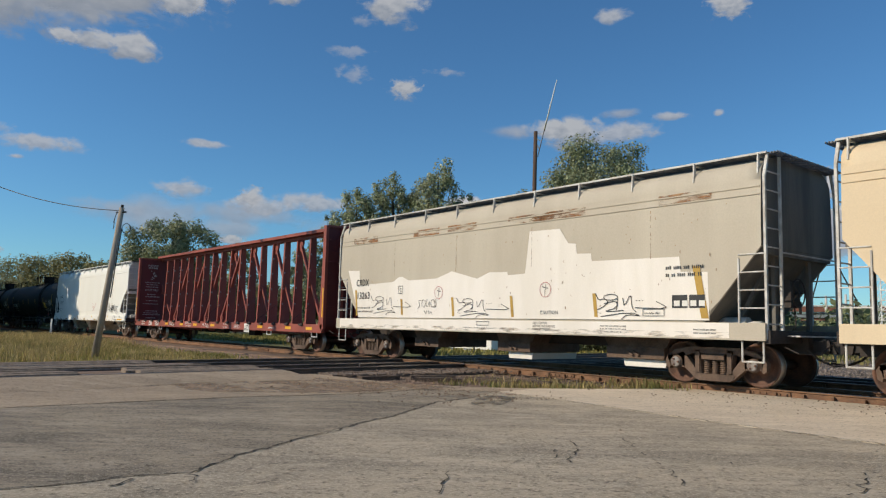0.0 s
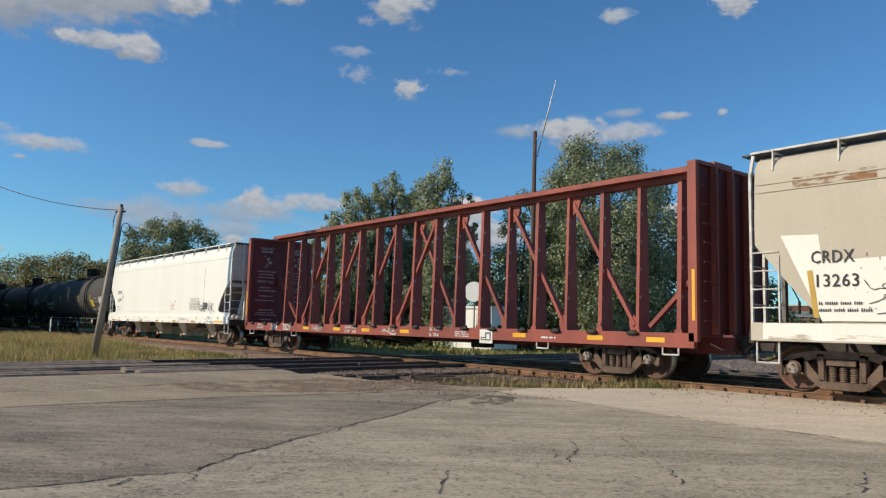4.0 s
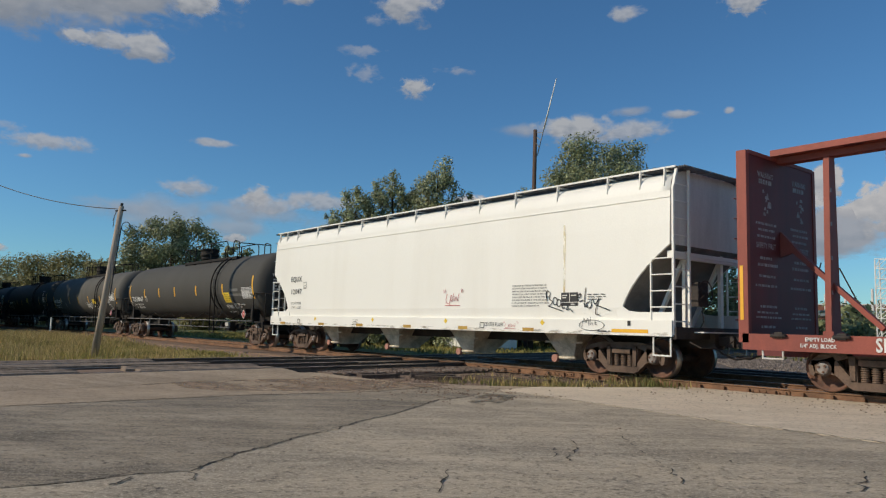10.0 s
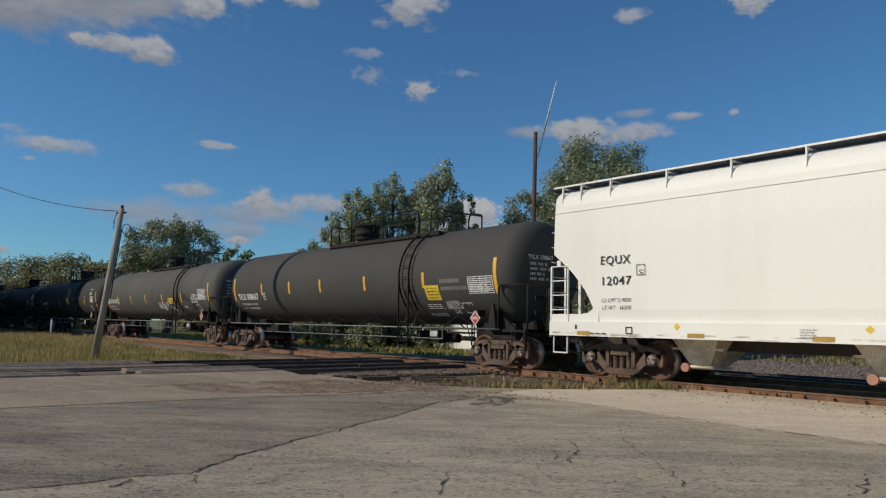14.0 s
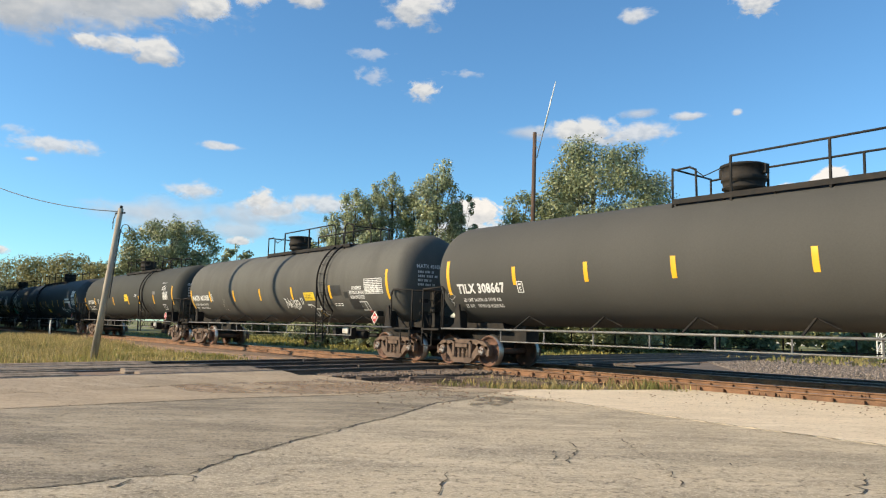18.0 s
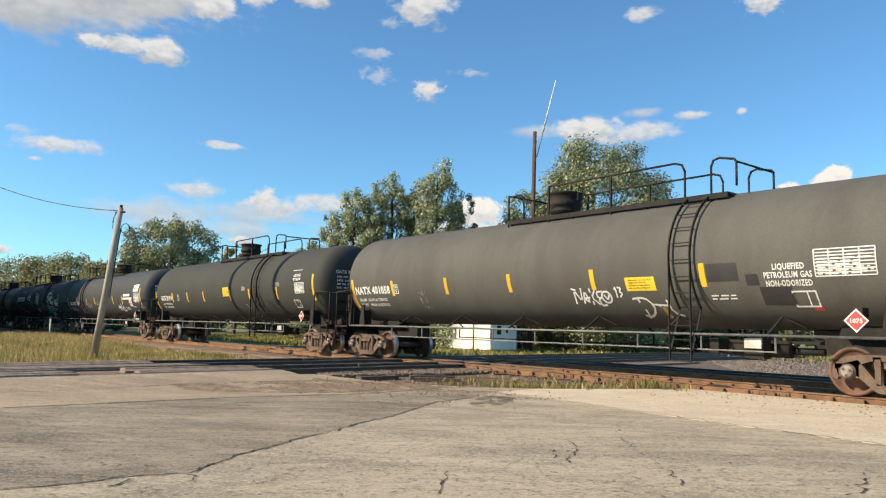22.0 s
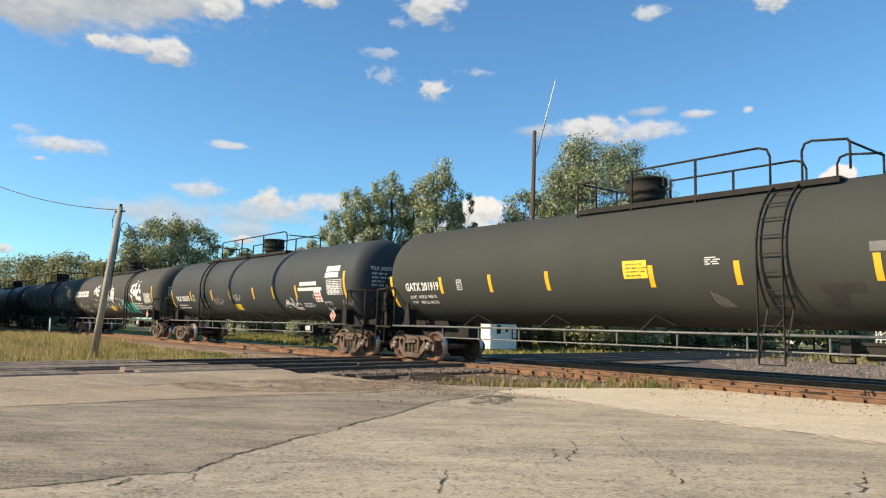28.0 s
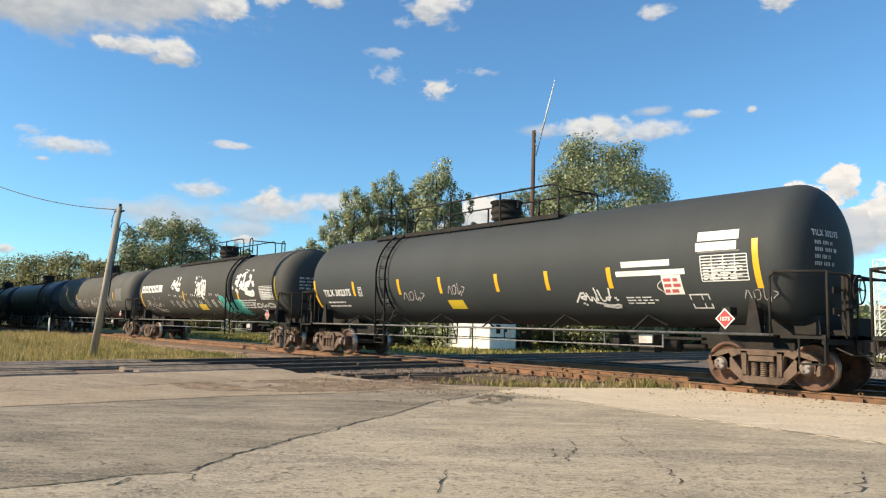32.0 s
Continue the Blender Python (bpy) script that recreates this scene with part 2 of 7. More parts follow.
M_LEAF_POPLAR = mat("poplar_leaves", (.26, .29, .15), (.36, .38, .225), rough=.42, scale=.5, fine=2, fleck=.3, bump=0, island=.5, leafy=.35)
M_LEAF_DARK = mat("dark_leaves", (.165, .19, .08), (.235, .245, .115), rough=.65, scale=.5, fine=2, fleck=.3, bump=0, island=.5, leafy=.25)
M_LEAF_OLIVE = mat("olive_leaves", (.23, .22, .09), (.29, .265, .12), rough=.65, scale=.5, fine=2, fleck=.3, bump=0, island=.45, leafy=.3)
M_DRY = mat("dry_grass", (.52, .39, .18), (.33, .26, .10), rough=.9, scale=.5, fine=3, fleck=.3, bump=0, island=.4, leafy=.35)
M_GRASS = mat("green_grass", (.235, .215, .065), (.37, .31, .10), rough=.9, scale=.4, fine=3, fleck=.3, bump=0, island=.4, leafy=.35)
M_SHED = mat("white_shed_paint", (.80, .79, .74), (.70, .68, .62), rough=.55, scale=.8, stretch=STREAK, fleck=.04, bump=.02)
M_SHED_GREY = mat("grey_shed_paint", (.50, .50, .48), (.42, .42, .40), rough=.55, scale=.8, fleck=.05, bump=.02)
M_WEED = mat("weed_stalks", (.27, .22, .09), (.16, .175, .05), rough=.9, scale=.6, fine=3, fleck=.3, bump=0, island=.5, leafy=.3)
M_BRICK = mat("brick_wall", (.22, .09, .06), (.16, .07, .05), rough=.95, scale=.6, fine=3, fleck=.25, bump=.2)
M_FARGREY = mat("far_grey_cladding", (.25, .27, .28), (.2, .22, .22), rough=.7, scale=.2, fine=1.5, fleck=.1, bump=0)
M_FARTEAL = mat("far_green_roof", (.16, .25, .25), (.2, .28, .27), rough=.6, scale=.2, fine=1.5, fleck=.1, bump=0)
M_FARWHITE = mat("far_white_wall", (.62, .60, .56), (.5, .48, .44), rough=.8, scale=.3, fine=2, fleck=.1, bump=0)
M_DARKGLASS = mat("dark_window", (.02, .022, .025), (.03, .03, .03), rough=.15, bump=0)


# ---- mesh helpers ----
def cuboid(bm, x0, x1, y0, y1, z0, z1):
    v = [bm.verts.new(p) for p in ((x0, y0, z0), (x1, y0, z0), (x1, y1, z0), (x0, y1, z0), (x0, y0, z1), (x1, y0, z1), (x1, y1, z1), (x0, y1, z1))]
    for a in ((0, 3, 2, 1), (4, 5, 6, 7), (0, 1, 5, 4), (1, 2, 6, 5), (2, 3, 7, 6), (3, 0, 4, 7)):
        bm.faces.new([v[i] for i in a])


def frame_of(p, q, up=(0, 0, 1)):
    d = (Vector(q) - Vector(p)).normalized()
    up = Vector(up)
    if abs(d.dot(up)) > .98:
        up = Vector((1, 0, 0))
    s = d.cross(up).normalized()
    return d, s, s.cross(d)


def beam(bm, p, q, w, h, up=(0, 0, 1)):
    """A bar of w by h from p to q."""
    d, s, u = frame_of(p, q, up)
    ring = []
    for e in (Vector(p), Vector(q)):
        ring.append([bm.verts.new(e + s * a * w / 2 + u * b * h / 2) for a, b in ((-1, -1), (1, -1), (1, 1), (-1, 1))])
    a, b = ring
    for i in range(4):
        bm.faces.new((a[i], a[(i + 1) % 4], b[(i + 1) % 4], b[i]))
    bm.faces.new(a[::-1])
    bm.faces.new(b)


def rod(bm, p, q, r, n=8, r2=None, caps=True):
    d, s, u = frame_of(p, q)
    r2 = r if r2 is None else r2
    a, b = [], []
    for i in range(n):
        k = 2 * math.pi * i / n
        o = s * math.cos(k) + u * math.sin(k)
        a.append(bm.verts.new(Vector(p) + o * r))
        b.append(bm.verts.new(Vector(q) + o * r2))
    for i in range(n):
        f = bm.faces.new((a[i], a[(i + 1) % n], b[(i + 1) % n], b[i]))
        f.smooth = n > 6
    if caps:
        bm.faces.new(a[::-1])
        bm.faces.new(b)


def pipe(bm, pts, r, n=8):
    for p, q in zip(pts, pts[1:]):
        d = (Vector(q) - Vector(p)).normalized() * r * .5
        rod(bm, Vector(p) - d, Vector(q) + d, r, n)


def prism(bm, outline, y0, y1):
    """An outline in x and z, pulled from y0 to y1."""
    a = [bm.verts.new((x, y0, z)) for x, z in outline]
    b = [bm.verts.new((x, y1, z)) for x, z in outline]
    n = len(outline)
    bm.faces.new(a)
    bm.faces.new(b[::-1])
    for i in range(n):
        bm.faces.new((a[(i + 1) % n], a[i], b[i], b[(i + 1) % n]))


def lathe(bm, profile, n=32, axis="x", at=(0, 0, 0), smooth=True, mats=None):
    """A turned body: profile of (along, radius) about an axis through at."""
    at = Vector(at)
    rings = []
    for along, r in profile:
        ring = []
        for i in range(n):
            k = 2 * math.pi * i / n
            c, s = r * math.cos(k), r * math.sin(k)
            ring.append(bm.verts.new(at + Vector({"x": (along, c, s), "y": (c, along, s), "z": (c, s, along)}[axis])))
        rings.append(ring)
    for j in range(len(rings) - 1):
        for i in range(n):
            f = bm.faces.new((rings[j][i], rings[j][(i + 1) % n], rings[j + 1][(i + 1) % n], rings[j + 1][i]))
            f.smooth = smooth
            if mats:
                f.material_index = mats[j]
    for ring, tone in ((rings[0], 0), (rings[-1], -1)):
        f = bm.faces.new(ring)
        if mats:
            f.material_index = mats[tone]


def finish(bm, name, *materials):
    bmesh.ops.recalc_face_normals(bm, faces=bm.faces)
    me = bpy.data.meshes.new(name)
    bm.to_mesh(me)
    bm.free()
    for m in materials:
        me.materials.append(m)
    return me


def part(name, bm, material, parent, label=""):
    """Links a bmesh, or a mesh already made, as one object under a thing or a part."""
    me = bm if isinstance(bm, bpy.types.Mesh) else finish(bm, name, *(material if isinstance(material, tuple) else (material,)))
    ob = new(name, me)
    ob.parent = parent
    return tagged(ob, label)


def made(build, *a):
    bm = bmesh.new()
    build(bm, *a)
    return bm


def box_bm(*a):
    return made(cuboid, *a)


def raw(name, verts, faces, *materials):
    me = bpy.data.meshes.new(name)
    me.from_pydata(verts, [], faces)
    for m in materials:
        me.materials.append(m)
    return me


SHARED = {}


def shared(key, build, *materials):
    """A mesh made once and used by all alike parts."""
    if key not in SHARED:
        bm = bmesh.new()
        build(bm)
        SHARED[key] = finish(bm, key, *materials)
    return SHARED[key]


# ---- lettering, decals and spray on a side ----
def flat_side(y):
    return lambda z: y


def round_side(r, zc):
    return lambda z: -math.sqrt(max(r * r - (z - zc) ** 2, .05))


def text_mesh(words, size, x, z, side, material, name="lettering", squeeze=1.0, width=None, bold=.028):
    curve = bpy.data.curves.new("letters", "FONT")
    curve.body, curve.size, curve.resolution_u = words, size, 2
    curve.offset = bold * size
    curve.space_character = 1.08
    temp = new("letters", curve)
    me = bpy.data.meshes.new_from_object(temp.evaluated_get(bpy.context.evaluated_depsgraph_get()))
    bpy.data.objects.remove(temp)
    if width:
        squeeze = width / max(v.co.x for v in me.vertices)
    for v in me.vertices:
        zz = z + v.co.y
        v.co = (x + v.co.x * squeeze, side(zz) - .012, zz)
    me.name = name
    me.materials.clear()
    me.materials.append(material)
    return me


def sheet(bm, x0, x1, z0, z1, side, proud=.01, rows=6, lean=0.0):
    """A thin decal that follows the side."""
    last = None
    for i in range(rows + 1):
        z = z0 + (z1 - z0) * i / rows
        d = lean * (z - z0)
        y = side(z) - proud
        now = (bm.verts.new((x0 + d, y, z)), bm.verts.new((x1 + d, y, z)))
        if last:
            bm.faces.new((last[0], last[1], now[1], now[0]))
        last = now


def bars(bm, x0, x1, z0, z1, lines, side, seed=1, fill=.55, proud=.012):
    """Writing too small to read: short bars of its size."""
    rng = random.Random(seed)
    step = (z1 - z0) / lines
    for i in range(lines):
        z, x = z0 + step * i, x0
        end = x1 - (x1 - x0) * rng.uniform(0, .25)
        while x < end - .03:
            w = min(rng.uniform(.08, .3), end - x)
            sheet(bm, x, x + w, z, z + step * fill, side, proud, 1)
            x += w + .05


def fine_print(bm, x0, x1, z0, z1, lines, side, seed=1, proud=.012):
    """A block of stencilled capitals too small to read: one bar for each letter."""
    rng = random.Random(seed)
    step = (z1 - z0) / lines
    tall = step * .5
    for i in range(lines):
        z, x = z0 + step * i, x0
        end = x1 - (x1 - x0) * rng.uniform(0, .3)
        while x < end:
            for k in range(rng.randint(2, 7)):
                sheet(bm, x, x + tall * .32, z, z + tall * rng.uniform(.75, 1), side, proud, 1)
                x += tall * .62
            x += tall * .6


def ribbon(bm, pts, w, side, proud=.013):
    for (x0, z0), (x1, z1) in zip(pts, pts[1:]):
        d = Vector((x1 - x0, z1 - z0))
        if d.length < 1e-5:
            continue
        n = Vector((-d.y, d.x)).normalized() * w / 2
        e = d.normalized() * w * .3
        vs = []
        for x, z in ((x0 - e.x + n.x, z0 - e.y + n.y), (x0 - e.x - n.x, z0 - e.y - n.y), (x1 + e.x - n.x, z1 + e.y - n.y), (x1 + e.x + n.x, z1 + e.y + n.y)):
            vs.append(bm.verts.new((x, side(z) - proud, z)))
        bm.faces.new(vs)


def strokes(bm, lines, x, z, w, h, side, width):
    """A sprayed tag from hand-drawn strokes in a unit box, rounded between their corners; a single point is a dot."""
    for line in lines:
        pts = [(x + u * w, z + v * h) for u, v in line]
        if len(pts) == 1:
            pts = [pts[0], (pts[0][0] + width, pts[0][1])]
        if len(pts) > 2:
            soft = [pts[0]]
            for a, b, c in zip(pts, pts[1:], pts[2:]):
                soft += [(a[0] * .25 + b[0] * .75, a[1] * .25 + b[1] * .75), (b[0] * .75 + c[0] * .25, b[1] * .75 + c[1] * .25)]
            pts = soft + [pts[-1]]
        ribbon(bm, pts, width, side)


def loop(u, v, ru, rv, a0=0.0, a1=6.6):
    return [(u + ru * math.cos(a0 + (a1 - a0) * k / 12), v + rv * math.sin(a0 + (a1 - a0) * k / 12)) for k in range(13)]


HALO_TAG = [[(0, 1), (.05, .72), (.12, .8), (.2, .66), (.1, .45), (.03, .38)], loop(.22, .84, .1, .11), [(.13, .6), (.3, .72), (.32, .45), (.1, .28), (.4, .34)], [(.32, .78), (.3, .34)], [(.39, .8), (.41, .45), (.5, 1), (.51, .45), (.57, .28)],
            [(.08, .11), (.48, .28), (.65, .13), (.45, .2), (.37, .02)], [(.56, .44), (1, .39), (.83, .66)], [(.57, .7)], [(.61, .7)], [(.65, .7)], [(.03, .28)], [(.07, .24)]]
THIN_TAG = [[(.2, .8), (.05, .75), (.15, .5), (.02, .35)], loop(.32, .62, .09, .2), [(.5, .85), (.42, .5), (.55, .45), (.6, .8), (.62, .45)], loop(.78, .62, .1, .2), [(.9, .85), (.96, .5), (.85, .4)], [(.35, .25), (.45, .05), (.5, .25)], [(.58, .25), (.6, .05), (.7, .2), (.75, .05)]]
LOOPED_TAG = [[(.02, .9), (.06, .4), (.02, .98), (.2, .85), (.1, .62), (.3, .45), (.12, .3)], loop(.36, .5, .08, .16), loop(.5, .42, .08, .15), [(.58, .52), (.68, .48), (.6, .2), (.72, .22)], [(.75, .42), (.84, .32), (.76, .12), (.9, .2), (1, .05)], [(.1, .3), (.35, .2), (.62, .1)]]
HOOKED_TAG = [[(.02, .7), (.14, .62), (.16, .82), (.04, .72), (.08, .5), (.22, .55)], [(.3, 1), (.24, .3), (.36, .35)], [(.42, .5), (.3, .42), (.36, .25), (.48, .3), (.46, .55)], [(.5, .6), (.58, .35), (.72, .7), (.56, .05), (.7, .02)], [(.6, .38), (1, .18)]]
OVAL_TAG = [loop(.5, .4, .5, .34), [(.12, .3), (.2, .95), (.28, .45), (.36, .95), (.4, .4)], [(.46, .9), (.44, .4), (.52, .6), (.56, .4)], [(.6, .6), (.7, .62), (.62, .45), (.74, .42)]]
QUOTED_TAG = [[(.02, .95), (.05, .75)], [(.1, .95), (.13, .75)], [(.2, .7), (.12, .2), (.3, .1)], [(.32, .1), (.42, .75), (.5, .15), (.36, .4)], [(.52, .7), (.58, .15), (.66, .6), (.72, .15), (.8, .7)], [(.9, .95), (.93, .75)], [(.97, .95), (1, .75)], [(.1, .02), (.85, .0)]]
BLOCK_TAG = [[(.02, .2), (.06, .95), (.2, .25), (.25, .98)], [(.24, .2), (.33, .9), (.41, .2), (.28, .45), (.43, .5)], [(.47, .95), (.47, .15)], [(.6, .85), (.48, .5), (.62, .15)], [(.78, .8), (.63, .78), (.65, .45), (.76, .48), (.65, .42), (.67, .05), (.8, .1)], loop(.87, .5, .12, .3), [(.82, .6), (.88, .35), (.94, .6)], [(0, .98), (.1, .9)]]
NUMBER_TAG = [[(.2, .75), (.35, .95), (.3, .05)], [(.55, .9), (.85, .85), (.65, .55), (.9, .35), (.6, .08)]]
LETTER_TAG = [[(0, .95), (.3, 1), (.45, .6), (.36, .18), (.15, .02)], [(.12, .9), (.22, .1), (.1, .12)], [(.44, .66), (.78, .6)], [(.56, .62), (.7, .08)], [(.78, .85), (.82, .25), (1, .12)]]
JAGGED_TAG = [[(.0, .32), (.22, .9), (.28, .4), (.1, .55), (.3, .62)], [(.3, .75), (.36, .3), (.42, .62), (.47, .28), (.53, .7)], [(.5, 1), (.53, .4)], [(.58, .9), (.62, .35), (.7, .38)], [(.84, .95), (.8, .35), (.7, .5), (.84, .55)], [(.46, .3), (.8, .12), (1, .2), (.95, .0), (.6, .12)], [(.92, .5)], [(.95, .4)], [(.15, .25)], [(.2, .18)]]
SKETCH_TAG = [[(0, .95), (1, .05)], [(.95, 1), (.1, .1)], loop(.5, .85, .1, .12), [(.1, .6), (.1, .35)], [(.2, .6), (.2, .35)], [(.1, .48), (.2, .48)], [(.75, .6), (.75, .35)], [(.45, .15), (.5, .02), (.6, .18), (.7, .02)]]
SCRATCH_TAG = [[(0, .3), (.15, .9), (.2, .2)], [(.3, .7), (.28, .2), (.45, .25), (.5, .8), (.35, .75)], [(.6, .9), (.55, .1), (.75, .5), (.7, .1)], [(.85, .7), (1, .6), (.8, .3)]]


# ---- trucks, wheels and couplers, shared by all cars ----
def wheelset_mesh():
    bm = bmesh.new()
    for s in (-1, 1):
        prof = [(.665, .12), (.665, .16), (.70, .20), (.72, .38), (.675, .40), (.675, .484), (.70, .484), (.715, .46), (.83, .452), (.83, .40), (.775, .385), (.755, .22), (.80, .17), (.83, .14), (.83, .10)]
        tone = [0, 0, 0, 0, 0, 1, 1, 1, 0, 0, 0, 0, 0, 0]
        if s < 0:
            prof = [(-a, r) for a, r in prof]
        lathe(bm, prof, 36, "y", mats=tone)
        rod(bm, (0, s * .83, 0), (0, s * 1.0, 0), .085, 14)
        lathe(bm, [(s * 1.0, .115), (s * 1.13, .115), (s * 1.15, .09)], 16, "y", mats=[0, 2])
        for k in range(3):
            a = 2 * math.pi * k / 3
            rod(bm, (.07 * math.cos(a), s * 1.15, .07 * math.sin(a)), (.07 * math.cos(a), s * 1.175, .07 * math.sin(a)), .022, 6)
    rod(bm, (0, -.7, 0), (0, .7, 0), .085, 14)
    return finish(bm, "wheelset", M_WHEEL, M_TREAD, M_BEARING)


def side_frame(bm, sides):
    """A cast truck side: arched top chord, two windows, spring pocket and pedestals over the axle ends."""
    for s in sides:
        y0, y1 = s * .93, s * 1.08
        prism(bm, [(-1.12, .50), (-1.12, .60), (-.95, .72), (-.55, .80), (.55, .80), (.95, .72), (1.12, .60), (1.12, .50), (.72, .58), (.5, .66), (-.5, .66), (-.72, .58)], y0, y1)
        for d in (-1, 1):
            prism(bm, [(d * .98, .60), (d * .72, .68), (d * .31, .19), (d * .45, .13)], y0, y1)
            prism(bm, [(d * .46, .74), (d * .32, .74), (d * .29, .22), (d * .40, .22)], y0, y1)
            prism(bm, [(d * 1.12, .60), (d * 1.06, .36), (d * 1.00, .36), (d * .98, .60)], y0, y1)
            prism(bm, [(d * .80, .62), (d * .80, .36), (d * .70, .34), (d * .70, .6)], y0, y1)
        for d in (-1, 1):
            lathe(bm, [(s * 1.06, .15), (s * 1.10, .145), (s * 1.115, .11)], 14, "y", (d * .889, 0, .457))
        prism(bm, [(-.48, .235), (-.43, .13), (-.36, .09), (.36, .09), (.43, .13), (.48, .235)], y0 - s * .02, y1 + s * .012)
        for d in (-1, 1):
            prism(bm, [(d * 1.12, .60), (d * 1.18, .50), (d * 1.16, .34), (d * 1.08, .30), (d * 1.05, .40), (d * 1.06, .52)], y0, y1)
            cuboid(bm, d * .37 - .05, d * .37 + .05, min(y1, y1 + s * .03), max(y1, y1 + s * .03), .26, .70)
        cuboid(bm, -.26, .26, min(y1, y1 + s * .05), max(y1, y1 + s * .05), .54, .645)


def coil(bm):
    prof = []
    for k in range(7):
        z = .235 + k * .041
        prof += [(z, .05), (z + .008, .078), (z + .024, .078), (z + .032, .05)]
    lathe(bm, prof, 12, "z")


def bolster(bm):
    cuboid(bm, -.24, .24, -1.05, 1.05, .52, .66)
    cuboid(bm, -.30, .30, -.55, .55, .48, .74)
    for x in (-.45, .45):
        rod(bm, (x, -.75, .38), (x, .75, .38), .05, 8)
        for s in (-1, 1):
            cuboid(bm, x - .06, x + .06, s * .62, s * .80, .26, .52)


WHEELS = []


def truck(car, x, dark=False):
    m = M_TRUCK_DARK if dark else M_TRUCK
    t = part("truck", shared("bolster", bolster, M_TRUCK_DARK), None, car, "rusty two-axle freight truck")
    t.location = (x, 0, 0)
    for s in (-1, 1):
        part("side_frame", shared("side_frame_%d" % s, lambda b: side_frame(b, (s,)), m), None, t)
        for x in (-.19, 0, .19):
            part("spring", shared("coil_spring", coil, M_SPRING), None, t).location = (x, s * 1.0, 0)
    if "wheelset" not in SHARED:
        SHARED["wheelset"] = wheelset_mesh()
    for d in (-.889, .889):
        w = part("wheelset", SHARED["wheelset"], None, t, "rusty wheels with bright worn treads")
        w.location = (d, 0, .457)
        WHEELS.append((w, d))


def coupler(bm):
    cuboid(bm, 0, .62, -.11, .11, .78, .98)
    prism(bm, [(.55, .74), (.60, 1.02), (.82, 1.02), (.86, .90), (.82, .74)], -.16, .10)
    cuboid(bm, .66, .84, .02, .17, .76, 1.0)
    pipe(bm, [(.1, -.45, .80), (.3, -.42, .62), (.55, -.3, .5), (.75, -.12, .55)], .025, 6)
    pipe(bm, [(.05, -1.3, .86), (.3, -1.25, .74), (.42, -.6, .72), (.45, -.1, .95)], .014, 6)


def couplers(car, half):
    for s in (-1, 1):
        c = part("coupler", shared("coupler", coupler, M_TRUCK_DARK), None, car, "dark cast knuckle coupler with air hose")
        c.location = (s * half, 0, 0)
        if s < 0:
            c.rotation_euler = (0, 0, math.pi)


def brake_wheel(bm, at, r):
    x, y, z = at
    pts = [(x, y + r * math.cos(k * math.pi / 10), z + r * math.sin(k * math.pi / 10)) for k in range(21)]
    pipe(bm, pts, .016, 6)
    for k in range(5):
        a = 2 * math.pi * k / 5
        rod(bm, at, (x, y + r * math.cos(a), z + r * math.sin(a)), .012, 6)
    rod(bm, (x - .12, y, z), (x + .03, y, z), .035, 8)


def ladder(bm, p, q, wide, rungs, r=.018):
    """Two rails from p to q, parted along x, and rungs."""
    p, q = Vector(p), Vector(q)
    w = Vector((wide, 0, 0))
    rod(bm, p, q, r * 1.4, 8)
    rod(bm, p + w, q + w, r * 1.4, 8)
    for k in range(rungs):
        m = p.lerp(q, (k + .5) / rungs)
        rod(bm, m, m + w, r, 6)


# ---- covered hopper cars ----
def hopper_body(bm, half, width, cut, z_side, z_roof, bottom=1.12, curved=False, end_z=2.85):
    """Body shell: upright sides, rounded shoulders, arched roof and sloped end sheets."""
    def section(x):
        k = max(0.0, (abs(x) - (half - cut)) / cut)
        k = min(k, 1)
        lift = k if not curved else k ** .5
        z0 = bottom + (end_z - bottom) * lift
        pts = [(-width * .965, z0), (-width, max(z0, 1.6)), (-width, max(z0, 2.6)), (-width * .995, 3.45), (-width * .975, z_side)]
        for i in range(1, 7):
            a = math.pi / 2 * i / 6
            pts.append((-width * .975 * (1 - .50 * (1 - math.cos(a))) , z_side + (z_roof - .12 - z_side) * math.sin(a) ** .65))
        pts.append((-width * .18, z_roof - .02))
        return pts + [(0, z_roof)] + [(-y, z) for y, z in reversed(pts)]
    xs = [-half + cut - cut * ((8 - i) / 8) ** 2 for i in range(8)] + [(-half + cut) + (2 * half - 2 * cut) * i / 8 for i in range(9)] + [half - cut + cut * ((i + 1) / 8) ** 2 for i in range(8)]
    rings = [[bm.verts.new((x, y, z)) for y, z in section(x)] for x in xs]
    n = len(rings[0])
    for a, b in zip(rings, rings[1:]):
        for i in range(n):
            f = bm.faces.new((a[i], a[(i + 1) % n], b[(i + 1) % n], b[i]))
            f.smooth = 4 <= i < n - 6
            # slope sheets take the second, shade-darkened material
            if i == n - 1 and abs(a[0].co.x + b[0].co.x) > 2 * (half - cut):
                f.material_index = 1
    for ring in (rings[0], rings[-1]):
        bm.faces.new(ring).material_index = 2


